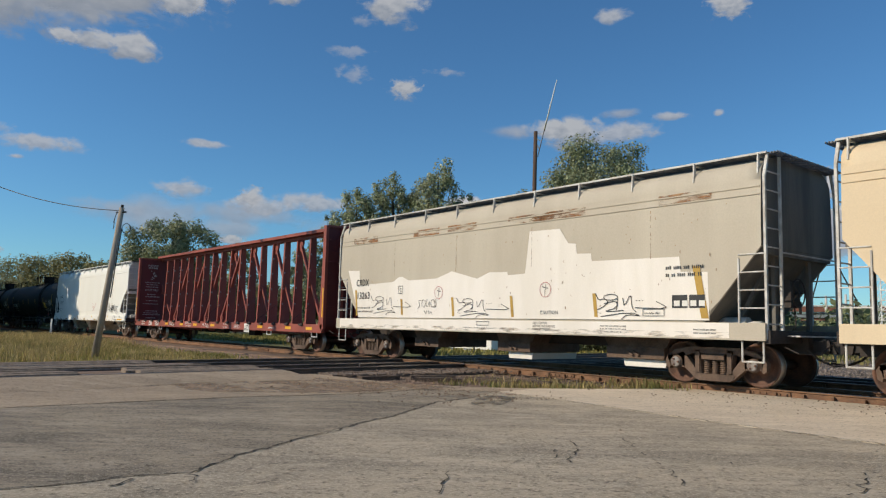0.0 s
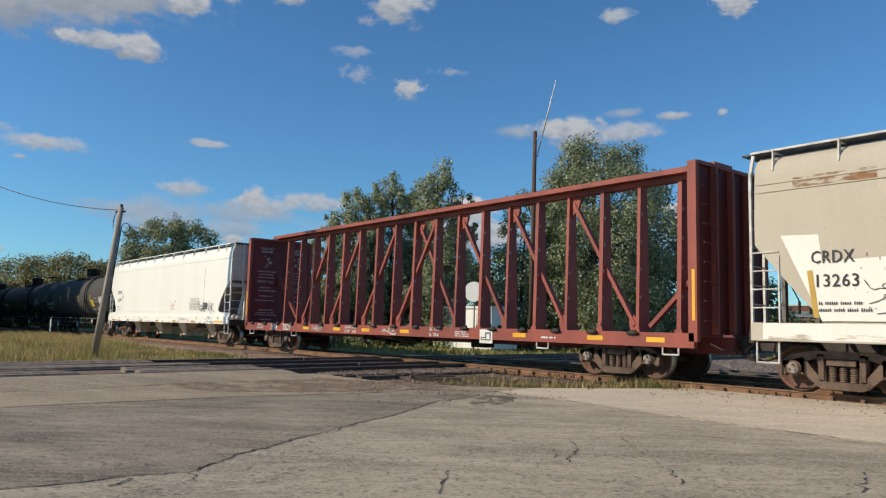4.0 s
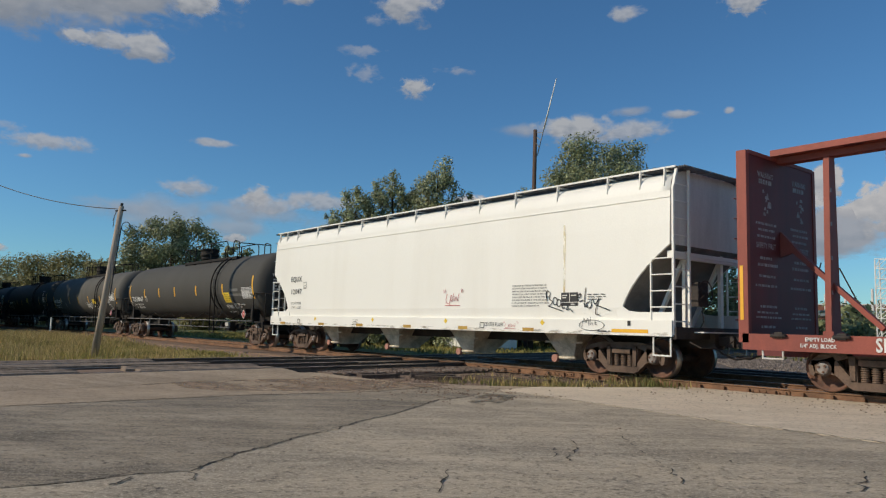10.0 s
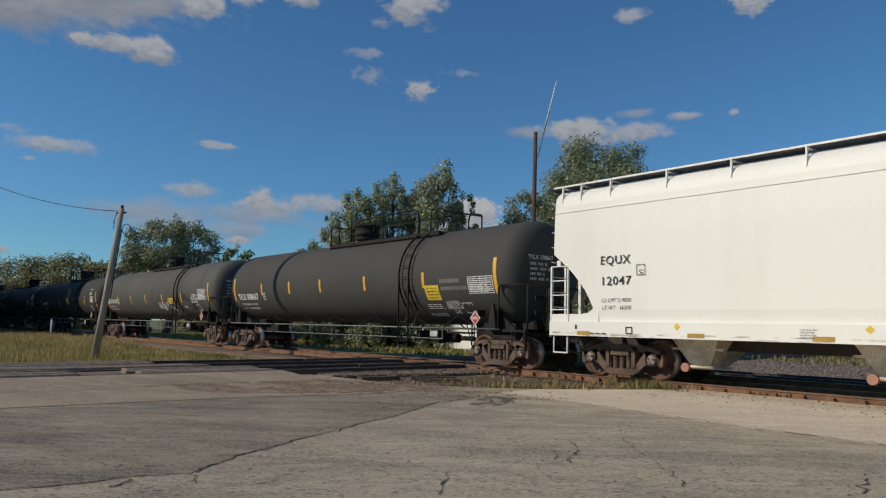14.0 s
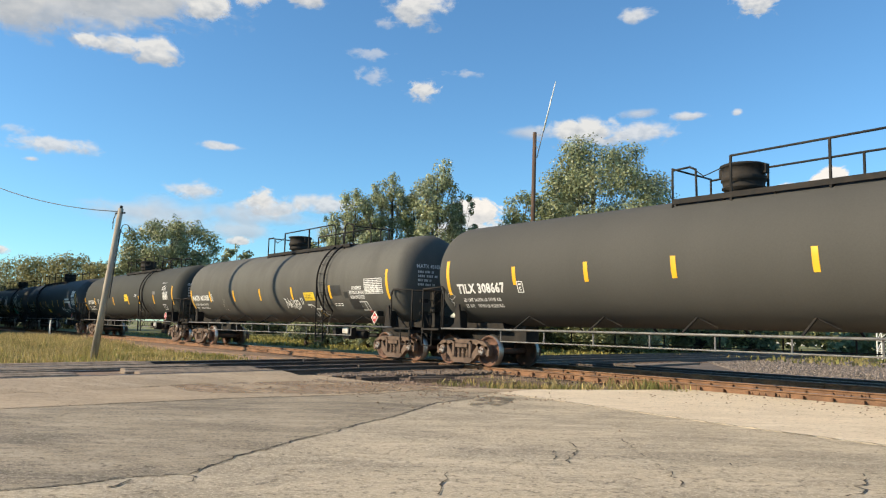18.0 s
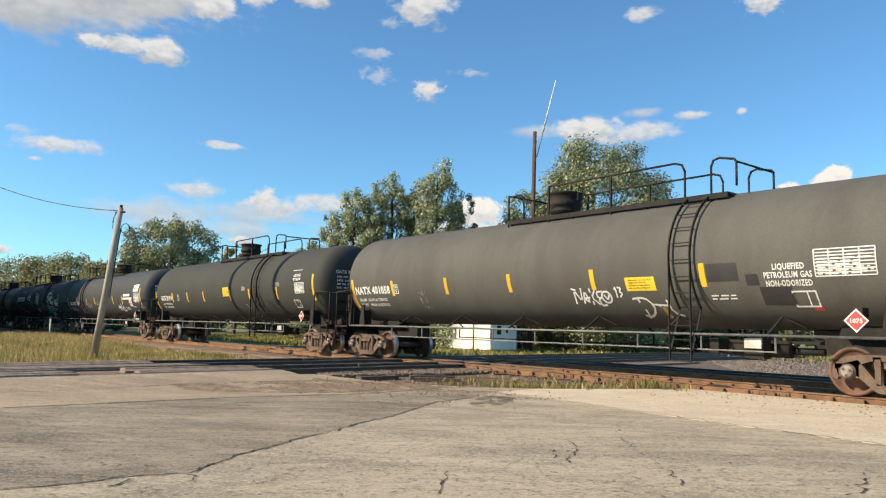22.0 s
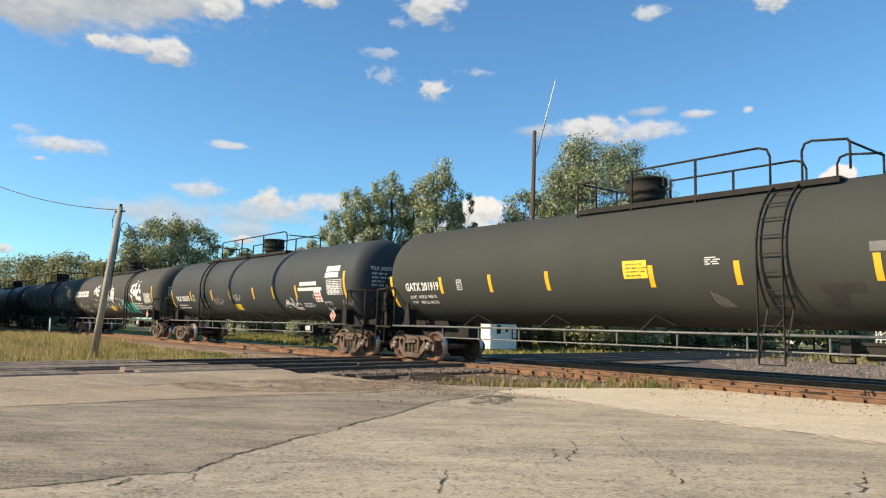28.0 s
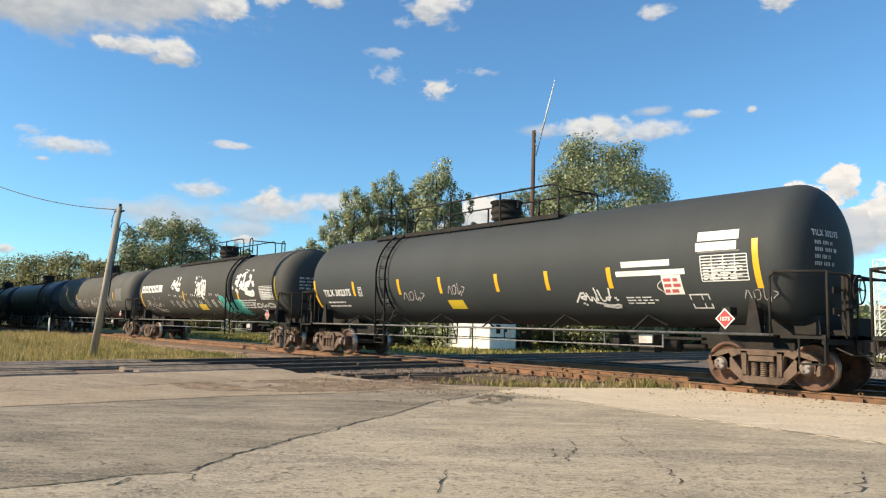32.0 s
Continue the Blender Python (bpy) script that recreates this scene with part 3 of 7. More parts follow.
def outlet(bm, x, wide, deep):
    """One discharge gate: an inverted pyramid, its frame, rack shaft and slide gate."""
    top, low = .55 * wide, .19 * wide
    a = [bm.verts.new(p) for p in ((x - top, -1.05, 1.14), (x + top, -1.05, 1.14), (x + top, 1.05, 1.14), (x - top, 1.05, 1.14))]
    b = [bm.verts.new(p) for p in ((x - low, -.72, deep), (x + low, -.72, deep), (x + low * .4, .3, deep), (x - low * .4, .3, deep))]
    for i in range(4):
        bm.faces.new((a[i], a[(i + 1) % 4], b[(i + 1) % 4], b[i]))
    bm.faces.new(a)
    bm.faces.new(b)
    mid = (1.14 + deep) / 2
    for k in (-1, 1):
        beam(bm, (x - top * .95, k * .86, mid), (x + top * .95, k * .86, mid), .05, .05)
        beam(bm, (x + low * .3, k * .9, mid + .14), (x + low * .9, k * .88, mid - .02), .03, .03)
        beam(bm, (x - low * .5, k * .9, mid + .16), (x + low * .1, k * .88, mid - .02), .03, .03)
    cuboid(bm, x - low, x + low, -.74, .2, deep - .05, deep)
    rod(bm, (x - low - .06, -.77, deep + .0), (x + low + .1, -.77, deep + .0), .035, 8)


def gate_box(bm, x0, x1):
    """A wide gravity gate: rusty frame on a sloped chute."""
    prism(bm, [(x0 - .25, 1.14), (x1 + .25, 1.14), (x1, .74), (x0, .74)], -.95, .95)
    cuboid(bm, x0, x1, -1.02, 1.02, .47, .74)
    n = int((x1 - x0) / .12)
    for k in range(n):
        x = x0 + .06 + (x1 - x0 - .12) * k / max(1, n - 1)
        rod(bm, (x, -1.035, .71), (x, -1.015, .71), .012, 6)
    m = (x0 + x1) / 2
    for d in (-.12, .05):
        beam(bm, (m + d - .08, -1.05, .64), (m + d + .1, -1.05, .54), .05, .05)


def hopper_car(label, half, truck_x, paint, trim, cut, curved, outlets, stations, z_side=4.18, z_roof=4.84, ends=None, short=False):
    car = tagged(new("hopper_car"), label, "freight car", "cars of the train")
    W = 1.6
    part("body", made(hopper_body, half - .08, W, cut, z_side, z_roof, 1.12, curved, 3.0 if curved else 2.85), (paint, M_SOOT_SHADE if ends else M_SLOPE_SHADE, ends or M_ENDGREY), car)
    for s in (-1, 1):
        part("side_sill", box_bm(-half, half, s * (W + .012) - .05, s * (W + .012) + .05, .97, 1.32), paint, car)
        bm = bmesh.new()
        cuboid(bm, -half + .1, half - .1, s * W * .982 - .012, s * W * .982 + .012, 4.045, 4.07)
        if ends:
            cuboid(bm, -half + .1, half - .1, s * W * .988 - .012, s * W * .988 + .012, 3.885, 3.905)
        cuboid(bm, -half + .1, half - .1, s * W * .968 - .01, s * W * .968 + .01, 4.185, 4.20)
        part("side_rail", bm, paint, car)
        # running board and its posts
        bm = bmesh.new()
        y0 = s * .74
        for k in range(14):
            y = y0 + s * .055 * k
            cuboid(bm, -half - .02, half + .02, y - .008, y + .008, 4.70, 4.74)
        n = int(half * 2 / .22)
        for k in range(n + 1):
            x = -half + 2 * half * k / n
            cuboid(bm, x - .012, x + .012, min(y0, y0 + s * .715), max(y0, y0 + s * .715), 4.705, 4.73)
        walkway = part("running_board", bm, M_GRATE, car, "galvanised roof walkway grating")
        part("edge_angle", box_bm(-half - .02, half + .02, s * 1.5 - .015, s * 1.5 + .015, 4.715, 4.755), trim, walkway)
        for x in stations:
            bm = bmesh.new()
            beam(bm, (x, s * 1.5, 4.74), (x, s * 1.53, 4.32), .07, .03)
            beam(bm, (x, s * 1.05, 4.69), (x, s * 1.5, 4.69), .05, .04)
            part("walkway_bracket", bm, trim, walkway)
        if s > 0:
            for x in stations[2:-2:2]:
                part("roof_hatch", box_bm(x - .5, x + .5, -.45, .45, z_roof - .04, z_roof + .06), paint, car)
    if curved:
        for d in (-1, 1):
            for s in (-1, 1):
                e = half - cut - .12
                plate = [(d * (e - .02), 1.2), (d * (half - .02), 1.2), (d * (half - .02), 1.5), (d * (e + .58), 1.5), (d * (e + .3), 1.53), (d * (e + .16), 1.62), (d * (e + .1), 1.8), (d * (e - .02), 1.9)]
                part("side_plate", made(prism, plate, s * 1.585 - .012, s * 1.585 + .012), paint, car)
    # underframe, shear plates and ends
    bm = bmesh.new()
    cuboid(bm, -half - .2, half + .2, -.28, .28, .72, 1.05)
    for s in (-1, 1):
        cuboid(bm, s * (half - .35) - .3, s * (half - .35) + .3, -1.6, 1.6, .95, 1.05)
        cuboid(bm, s * (half + .02) - .05, s * (half + .02) + .05, -1.6, 1.6, .92, 1.18)
    part("underframe", bm, M_TRUCK_DARK, car)
    for s in (-1, 1):
        e = s * half
        bm = bmesh.new()
        for y in (-.75, .75):
            beam(bm, (e - s * .25, y, 1.05), (e - s * .25, y, 2.95), .12, .08)
            beam(bm, (e - s * (cut * .8), y, 1.1), (e - s * .3, y, 2.7), .1, .08)
        cuboid(bm, e - .06 - s * .15, e + .06 - s * .15, -1.5, 1.5, 2.70, 2.86)
        part("end_post", bm, ends or paint, car)
        for y in (-1, 1):
            bm = bmesh.new()
            beam(bm, (e, y * 1.58, 1.0), (e, y * 1.58, 2.7 if short and s < 0 else 4.28), .06, .05)
            if not (short and s < 0):
                beam(bm, (e, y * 1.58, 4.25), (e, y * 1.42, 4.74), .06, .05)
            beam(bm, (e - s * .56, y * 1.60, 1.0), (e - s * .56, y * 1.60, 2.62), .05, .03)
            for k in range(5):
                z = 1.25 + k * .36
                rod(bm, (e - s * .56, y * 1.61, z), (e, y * 1.61, z), .016, 6)
            # stirrup step
            pipe(bm, [(e - s * .52, y * 1.58, 1.0), (e - s * .52, y * 1.58, .55), (e - s * .08, y * 1.58, .55), (e - s * .08, y * 1.58, 1.0)], .02, 6)
            part("side_ladder", bm, trim, car, "white painted corner ladder with stirrup step")
        bm = bmesh.new()
        beam(bm, (e + s * .03, -1.02, 1.0), (e + s * .03, -1.02, 4.70), .06, .05)
        for k in range(9):
            z = 1.3 + k * .38
            rod(bm, (e + s * .03, -1.56, z), (e + s * .03, -1.02, z), .016, 6)
        rod(bm, (e + s * .03, -1.02, 2.75), (e + s * .03, 1.4, 2.75), .018, 6)
        cuboid(bm, e - .22 + s * .1, e + .22 + s * .1, -.9, .9, 1.06, 1.09)
        part("end_ladder", bm, trim, car)
        bm = bmesh.new()
        for k in range(5):
            cuboid(bm, e - s * .02 + s * k * .06 - .006, e - s * .02 + s * k * .06 + .006, -1.48, 1.48, 4.70, 4.74)
        for k in range(13):
            y = -1.44 + .24 * k
            cuboid(bm, e - .14, e + .26, y - .012, y + .012, 4.705, 4.73)
        part("crossover_board", bm, M_GRATE, car)
    bm = bmesh.new()
    brake_wheel(bm, (half + .14, -.55, 1.95), .28)
    cuboid(bm, half - .1, half + .08, -.75, -.35, 1.65, 2.2)
    pipe(bm, [(half + .05, -.55, 1.7), (half + .05, -.5, 1.3), (half - .2, -.4, 1.0)], .012, 6)
    part("brake_wheel", bm, M_TRUCK_DARK, car, "hand brake wheel and gear box")
    bm = bmesh.new()
    rod(bm, (half - 1.5, -.9, 1.28), (half - .75, -.9, 1.28), .17, 14)
    rod(bm, (half - .75, -.9, 1.28), (half - .45, -.9, 1.28), .09, 10)
    part("brake_cylinder", bm, M_RAILING, car)
    for x, w, d in outlets:
        if ends:
            gate = part("outlet_gate", made(gate_box, x - w / 2, x + w / 2), M_TRUCK, car, "rusty gravity discharge gate under the body")
            if x > -3:
                part("gate_pan", made(prism, [(x - w * .25, .45), (x + w / 2, .45), (x + w * .47, .28), (x - w * .22, .28)], -.9, .9), M_PATCH, gate, "chalky white discharge pan")
            continue
        gate = part("outlet_gate", made(outlet, x, w, d), M_CHUTE, car, "pyramid discharge outlet under the body")
        part("outlet_cap", made(rod, (x - .32, -.86, d - .02), (x - .32, -.74, d - .02), .10, 16), M_CAP, gate, "faded red outlet cap")
    for x in (-truck_x, truck_x):
        truck(car, x)
    couplers(car, half + .15)
    return car


# ---- the leading tan hopper, the patched grey hopper and the white hopper ----
HSIDE = flat_side(-1.608)
tan_car = hopper_car("tan covered hopper car with white ladders", 8.0, 6.45, M_TAN, M_RAILING, 1.45, False, [(-3.6, 1.3, .55), (0, 1.3, .5), (3.6, 1.3, .5)], [-7.8, -6.3, -4.7, -3.1, -1.5, .1, 1.6, 3.2, 4.8, 6.3, 7.8], ends=M_SOOT_SHADE)

grey_car = hopper_car("weathered grey covered hopper car with white repainted patches and tags", 7.95, 6.5, M_GREY, M_RAILING, 1.45, False,
                      [(-3.5, 1.2, .5), (.41, 1.26, .5), (4.43, 1.62, .5)], [-7.5, -6.25, -4.7, -3.06, -1.53, .06, 1.63, 3.16, 4.76, 6.36, 7.8], ends=M_SOOT_SHADE)


def polygon(bm, outline, y):
    bm.faces.new([bm.verts.new((x, y, z)) for x, z in outline])


# repainted panels, each with a stepped upper edge
STEPS = [(-7.35, 3.0), (-6.63, 2.97), (-6.58, 2.46), (-4.6, 2.52), (-4.3, 2.66), (-4.1, 2.67), (-3.75, 2.54), (-2.35, 2.55), (-1.63, 2.74), (-.5, 2.48), (0, 2.64), (.72, 2.62), (.74, 2.53), (1.38, 2.55), (1.42, 2.74),
         (1.54, 3.66), (2.60, 3.64), (2.88, 3.25), (3.13, 3.22), (3.16, 2.97), (3.6, 2.95), (3.63, 2.76), (6.03, 2.73), (6.06, 2.40), (6.7, 2.37), (6.73, 1.36), (-6.6, 1.36)]
bm = bmesh.new()
polygon(bm, STEPS, -1.6045)
part("repaint_panel", bm, M_PATCH, grey_car, "chalky white repainted panel with stepped edge")
part("sill_repaint", made(sheet, -7.7, 7.2, 1.0, 1.31, flat_side(-1.664), .004, 1), M_PATCH, grey_car)
part("lettering", text_mesh("CRDX", .33, -6.78, 2.43, HSIDE, M_INK, width=.78, bold=.008), None, grey_car)
part("lettering", text_mesh("13263", .33, -6.74, 1.99, HSIDE, M_INK, width=.80, bold=.008), None, grey_car)
for row, line in enumerate(("OPEN HATCH", "BEFORE UNLOADING", "COMPARTMENTS")):
    part("lettering", text_mesh(line, .075, 1.75, 1.23 - .08 * row, flat_side(-1.664), M_INK, bold=0), None, grey_car)
part("lettering", text_mesh("CAUTION", .13, 1.95, 1.48, HSIDE, M_INK, bold=0), None, grey_car)
bm = bmesh.new()
fine_print(bm, -6.65, -5.8, 1.53, 1.78, 2, HSIDE, 3)
fine_print(bm, 5.7, 6.6, 2.3, 2.62, 2, HSIDE, 4)
fine_print(bm, 3.95, 4.75, 1.06, 1.26, 3, flat_side(-1.67), 6)
fine_print(bm, -.9, .5, 1.08, 1.14, 1, flat_side(-1.67), 7)
ribbon(bm, [(-.4, 1.17), (.1, 1.17), (.1, 1.27), (-.4, 1.27), (-.4, 1.17)], .012, flat_side(-1.67))
fine_print(bm, 6.4, 6.9, 1.08, 1.22, 2, flat_side(-1.67), 8)
ribbon(bm, [(5.1, 1.45), (5.65, 1.45), (5.65, 1.6), (5.1, 1.6), (5.1, 1.45)], .012, HSIDE)
fine_print(bm, 5.15, 5.6, 1.49, 1.57, 1, HSIDE, 9)
tagged(part("stencil", bm, M_INK, grey_car), kind="stuff")
for n, (x, z0, z1) in enumerate([(-6.75, 1.42, 2.3), (-4.1, 1.45, 1.95), (-1.56, 1.41, 1.97), (.9, 1.4, 1.97), (3.72, 1.42, 1.98)]):
    part("reflective_strip", made(sheet, x, x + .1, z0, z1, HSIDE, .004, 1, -.12), M_OCHRE, grey_car, "faded ochre strip")
part("reflective_strip", made(sheet, 6.55, 6.72, 1.4, 2.5, HSIDE, .006, 1, -.18), M_OCHRE, grey_car, "faded ochre strip")
for x, z, r in ((-2.21, 2.12, .19), (2.13, 2.11, .19)):
    bm = bmesh.new()
    ribbon(bm, [(x + r * math.cos(k * .35), z + r * math.sin(k * .35)) for k in range(19)], .013, HSIDE)
    tagged(part("stencil", bm, M_REDINK, grey_car), kind="stuff")
    bm = bmesh.new()
    ribbon(bm, [(x - .09, z + .07), (x + .09, z + .03)], .018, HSIDE)
    ribbon(bm, [(x + .02, z + r * .8), (x - .02, z - r * .8)], .012, HSIDE)
    tagged(part("stencil", bm, M_INK, grey_car), kind="stuff")
for x0, x1, z0, z1, wd in ((-5.85, -3.5, 1.42, 2.09, .014), (-1.37, .9, 1.36, 1.95, .015), (3.75, 5.8, 1.36, 1.98, .017)):
    part("sprayed_tag", made(strokes, HALO_TAG, x0, z0, x1 - x0, z1 - z0, HSIDE, wd), M_INK, grey_car, "black sprayed tag with halo and dots")
part("sprayed_tag", made(strokes, THIN_TAG, -3.25, 1.44, 1.0, .58, HSIDE, .014), M_INK, grey_car, "thin black sprayed tag")
for x in (-4.55, -1.45, 1.62, 5.3):
    part("weld_seam", made(sheet, x, x + .014, 2.72, 3.8, HSIDE, .0015, 2), M_RUST_SOFT, grey_car)
bm = bmesh.new()
rng = random.Random(91)
for k in range(110):
    x, z, w = rng.uniform(-7, 7.2), rng.uniform(1.45, 3.85), rng.uniform(.007, .018)
    sheet(bm, x, x + w, z, z + w * rng.uniform(.8, 4.5), HSIDE, .007, 1)
tagged(part("rust_spot", bm, M_RUST, grey_car), kind="stuff")
bm = bmesh.new()
for k in range(2):
    sheet(bm, 5.85 + .42 * k, 6.22 + .42 * k, 1.62, 1.9, HSIDE, .008, 1)
part("data_stencil", bm, M_INK, grey_car)
bm = bmesh.new()
for k in range(4):
    sheet(bm, 5.9 + .2 * k, 6.04 + .2 * k, 1.66, 1.78, HSIDE, .012, 1)
part("data_stencil", bm, M_CARDW, grey_car)
for x, w in ((-6.9, 1.1), (-3.4, .9), (-1.7, .9), (.9, 2.3), (1.4, 1.2), (5.7, .9)):
    part("rust_stain", made(sheet, x - .2, x + w + .2, 3.91, 4.12, lambda z: -1.592 + .045 * (z - 3.45), .010, 3), M_RUST_SOFT, grey_car, "rust bleeding along the roof seam")
bm = bmesh.new()
ribbon(bm, [(-4.27, 2.13), (-4.05, 2.13), (-4.05, 2.37), (-4.27, 2.37), (-4.27, 2.13)], .014, HSIDE)
ribbon(bm, [(-4.1, 2.27), (-4.16, 2.3), (-4.2, 2.25), (-4.16, 2.19), (-4.1, 2.21)], .016, HSIDE)
tagged(part("stencil", bm, M_INK, grey_car), kind="stuff")

M_SILLDIRT = thinned(mat("sill_dirt", (.36, .29, .20), (.26, .20, .14), rough=.95, scale=3, fleck=.4, bump=.1), 3.5, (.5, 1, 3), .50, .78)
white_car = hopper_car("clean white covered hopper car with black lettering", 9.5, 7.75, M_WHITE, M_WHITE, 1.36, True,
                       [(-5.85, 1.2, .36), (-1.97, 1.2, .35), (1.82, 1.2, .34), (5.73, 1.2, .33)], [-9.2, -8.6, -7.7, -6.15, -4.6, -3.06, -1.5, .06, 1.56, 3.1, 4.55, 6.07, 7.67, 8.6, 9.25], short=True)
part("lettering", text_mesh("EQUX", .29, -7.94, 2.67, HSIDE, M_INK, width=.87, bold=.004), None, white_car)
part("lettering", text_mesh("12047", .29, -7.93, 2.18, HSIDE, M_INK, width=.88, bold=.004), None, white_car)
part("lettering", text_mesh("LD LMT 219800", .13, -7.89, 1.78, HSIDE, M_INK, width=.84, bold=0), None, white_car)
part("lettering", text_mesh("LT WT   66200", .13, -7.87, 1.61, HSIDE, M_INK, width=.82, bold=0), None, white_car)
part("lettering", text_mesh("CENTER FLOW", .15, 3.55, 1.11, flat_side(-1.664), M_INK, width=.74, bold=0), None, white_car)
bm = bmesh.new()
fine_print(bm, 4.57, 5.97, 1.64, 2.25, 8, HSIDE, 22)
bars(bm, 7.14, 7.7, 1.8, 1.97, 3, HSIDE, 23, .3)
bars(bm, 7.5, 7.95, 1.04, 1.07, 1, flat_side(-1.67), 24, .9)
fine_print(bm, -3.2, -2.9, 1.05, 1.25, 4, flat_side(-1.67), 25)
bars(bm, -8.2, -7.6, 1.03, 1.06, 1, flat_side(-1.67), 26, .9)
ribbon(bm, [(-6.9, 2.39), (-6.67, 2.39), (-6.67, 2.62), (-6.9, 2.62), (-6.9, 2.39)], .014, HSIDE)
ribbon(bm, [(-6.73, 2.49), (-6.79, 2.51), (-6.82, 2.47), (-6.79, 2.43), (-6.73, 2.44)], .016, HSIDE)
for x in (-7.15, 3.38):
    ribbon(bm, [(x, 1.06), (x + .16, 1.06), (x + .16, 1.2), (x, 1.2), (x, 1.06)], .02, flat_side(-1.67))
sheet(bm, 8.35, 8.43, 1.19, 1.3, flat_side(-1.67), .004, 1)
sheet(bm, -8.66, -8.6, 1.14, 1.24, flat_side(-1.67), .004, 1)
tagged(part("stencil", bm, M_INK, white_car), kind="stuff")
panel = part("data_panel", made(sheet, 6.3, 6.84, 1.65, 1.98, HSIDE, .006, 1), M_INK, white_car, "black stencilled data panel")
bm = bmesh.new()
for x0, x1, z0, z1 in ((6.3, 6.84, 1.73, 1.745), (6.57, 6.585, 1.74, 1.98), (6.34, 6.5, 1.9, 1.92), (6.34, 6.46, 1.84, 1.86), (6.62, 6.8, 1.9, 1.92), (6.62, 6.74, 1.68, 1.7)):
    sheet(bm, x0, x1, z0, z1, HSIDE, .009, 1)
tagged(part("stencil", bm, M_CARDW, panel), kind="stuff")
part("sprayed_tag", made(strokes, LOOPED_TAG, 5.78, 1.47, .9, .6, HSIDE, .024), M_INK, white_car, "black sprayed tag")
part("sprayed_tag", made(strokes, HOOKED_TAG, 6.78, 1.42, 1.03, .66, HSIDE, .024), M_INK, white_car, "black sprayed tag")
part("sprayed_tag", made(strokes, OVAL_TAG, 6.93, 1.03, .77, .38, flat_side(-1.664), .012), M_INK, white_car, "thin black sprayed tag")
part("sprayed_tag", made(strokes, QUOTED_TAG, 1.66, 1.68, .9, .5, HSIDE, .018), M_REDINK, white_car, "red marker tag")
part("sprayed_tag", made(strokes, QUOTED_TAG, 4.28, 1.05, .6, .2, flat_side(-1.664), .010), M_REDINK, white_car, "red marker tag")
part("rust_stain", made(sheet, 6.36, 6.43, 1.8, 3.68, HSIDE, .003, 4), thinned(mat("pale_rust_run", (.72, .56, .26), (.78, .68, .44), rough=.7, bump=0), 4, (3, 1, .4), .40, .75), white_car, "pale rust run")
for x in (-8.6, -5.58, -2.98, -.25, 2.43, 5.02):
    part("reflective_strip", made(sheet, x, x + .4, 1.0, 1.09, flat_side(-1.664), .004, 1), M_OCHRE, white_car)
part("grime", made(sheet, -9.4, 9.4, .975, 1.06, flat_side(-1.664), .002, 1), M_SILLDIRT, white_car, "thin road grime along the sill")
part("grime", made(sheet, -7.6, 7.2, 1.0, 1.12, flat_side(-1.670), .002, 1), M_SILLDIRT, grey_car, "road grime and chipped paint along the sill")
part("reflective_strip", made(sheet, 7.9, 8.9, 1.03, 1.11, flat_side(-1.664), .004, 1), M_YELLOW, white_car)
for x in (-5.83, -1.99, 1.85, 5.72):
    part("diamond_decal", made(polygon, [(x, 1.15), (x + .08, 1.23), (x, 1.31), (x - .08, 1.23)], -1.668), M_SIGN_YELLOW, white_car)


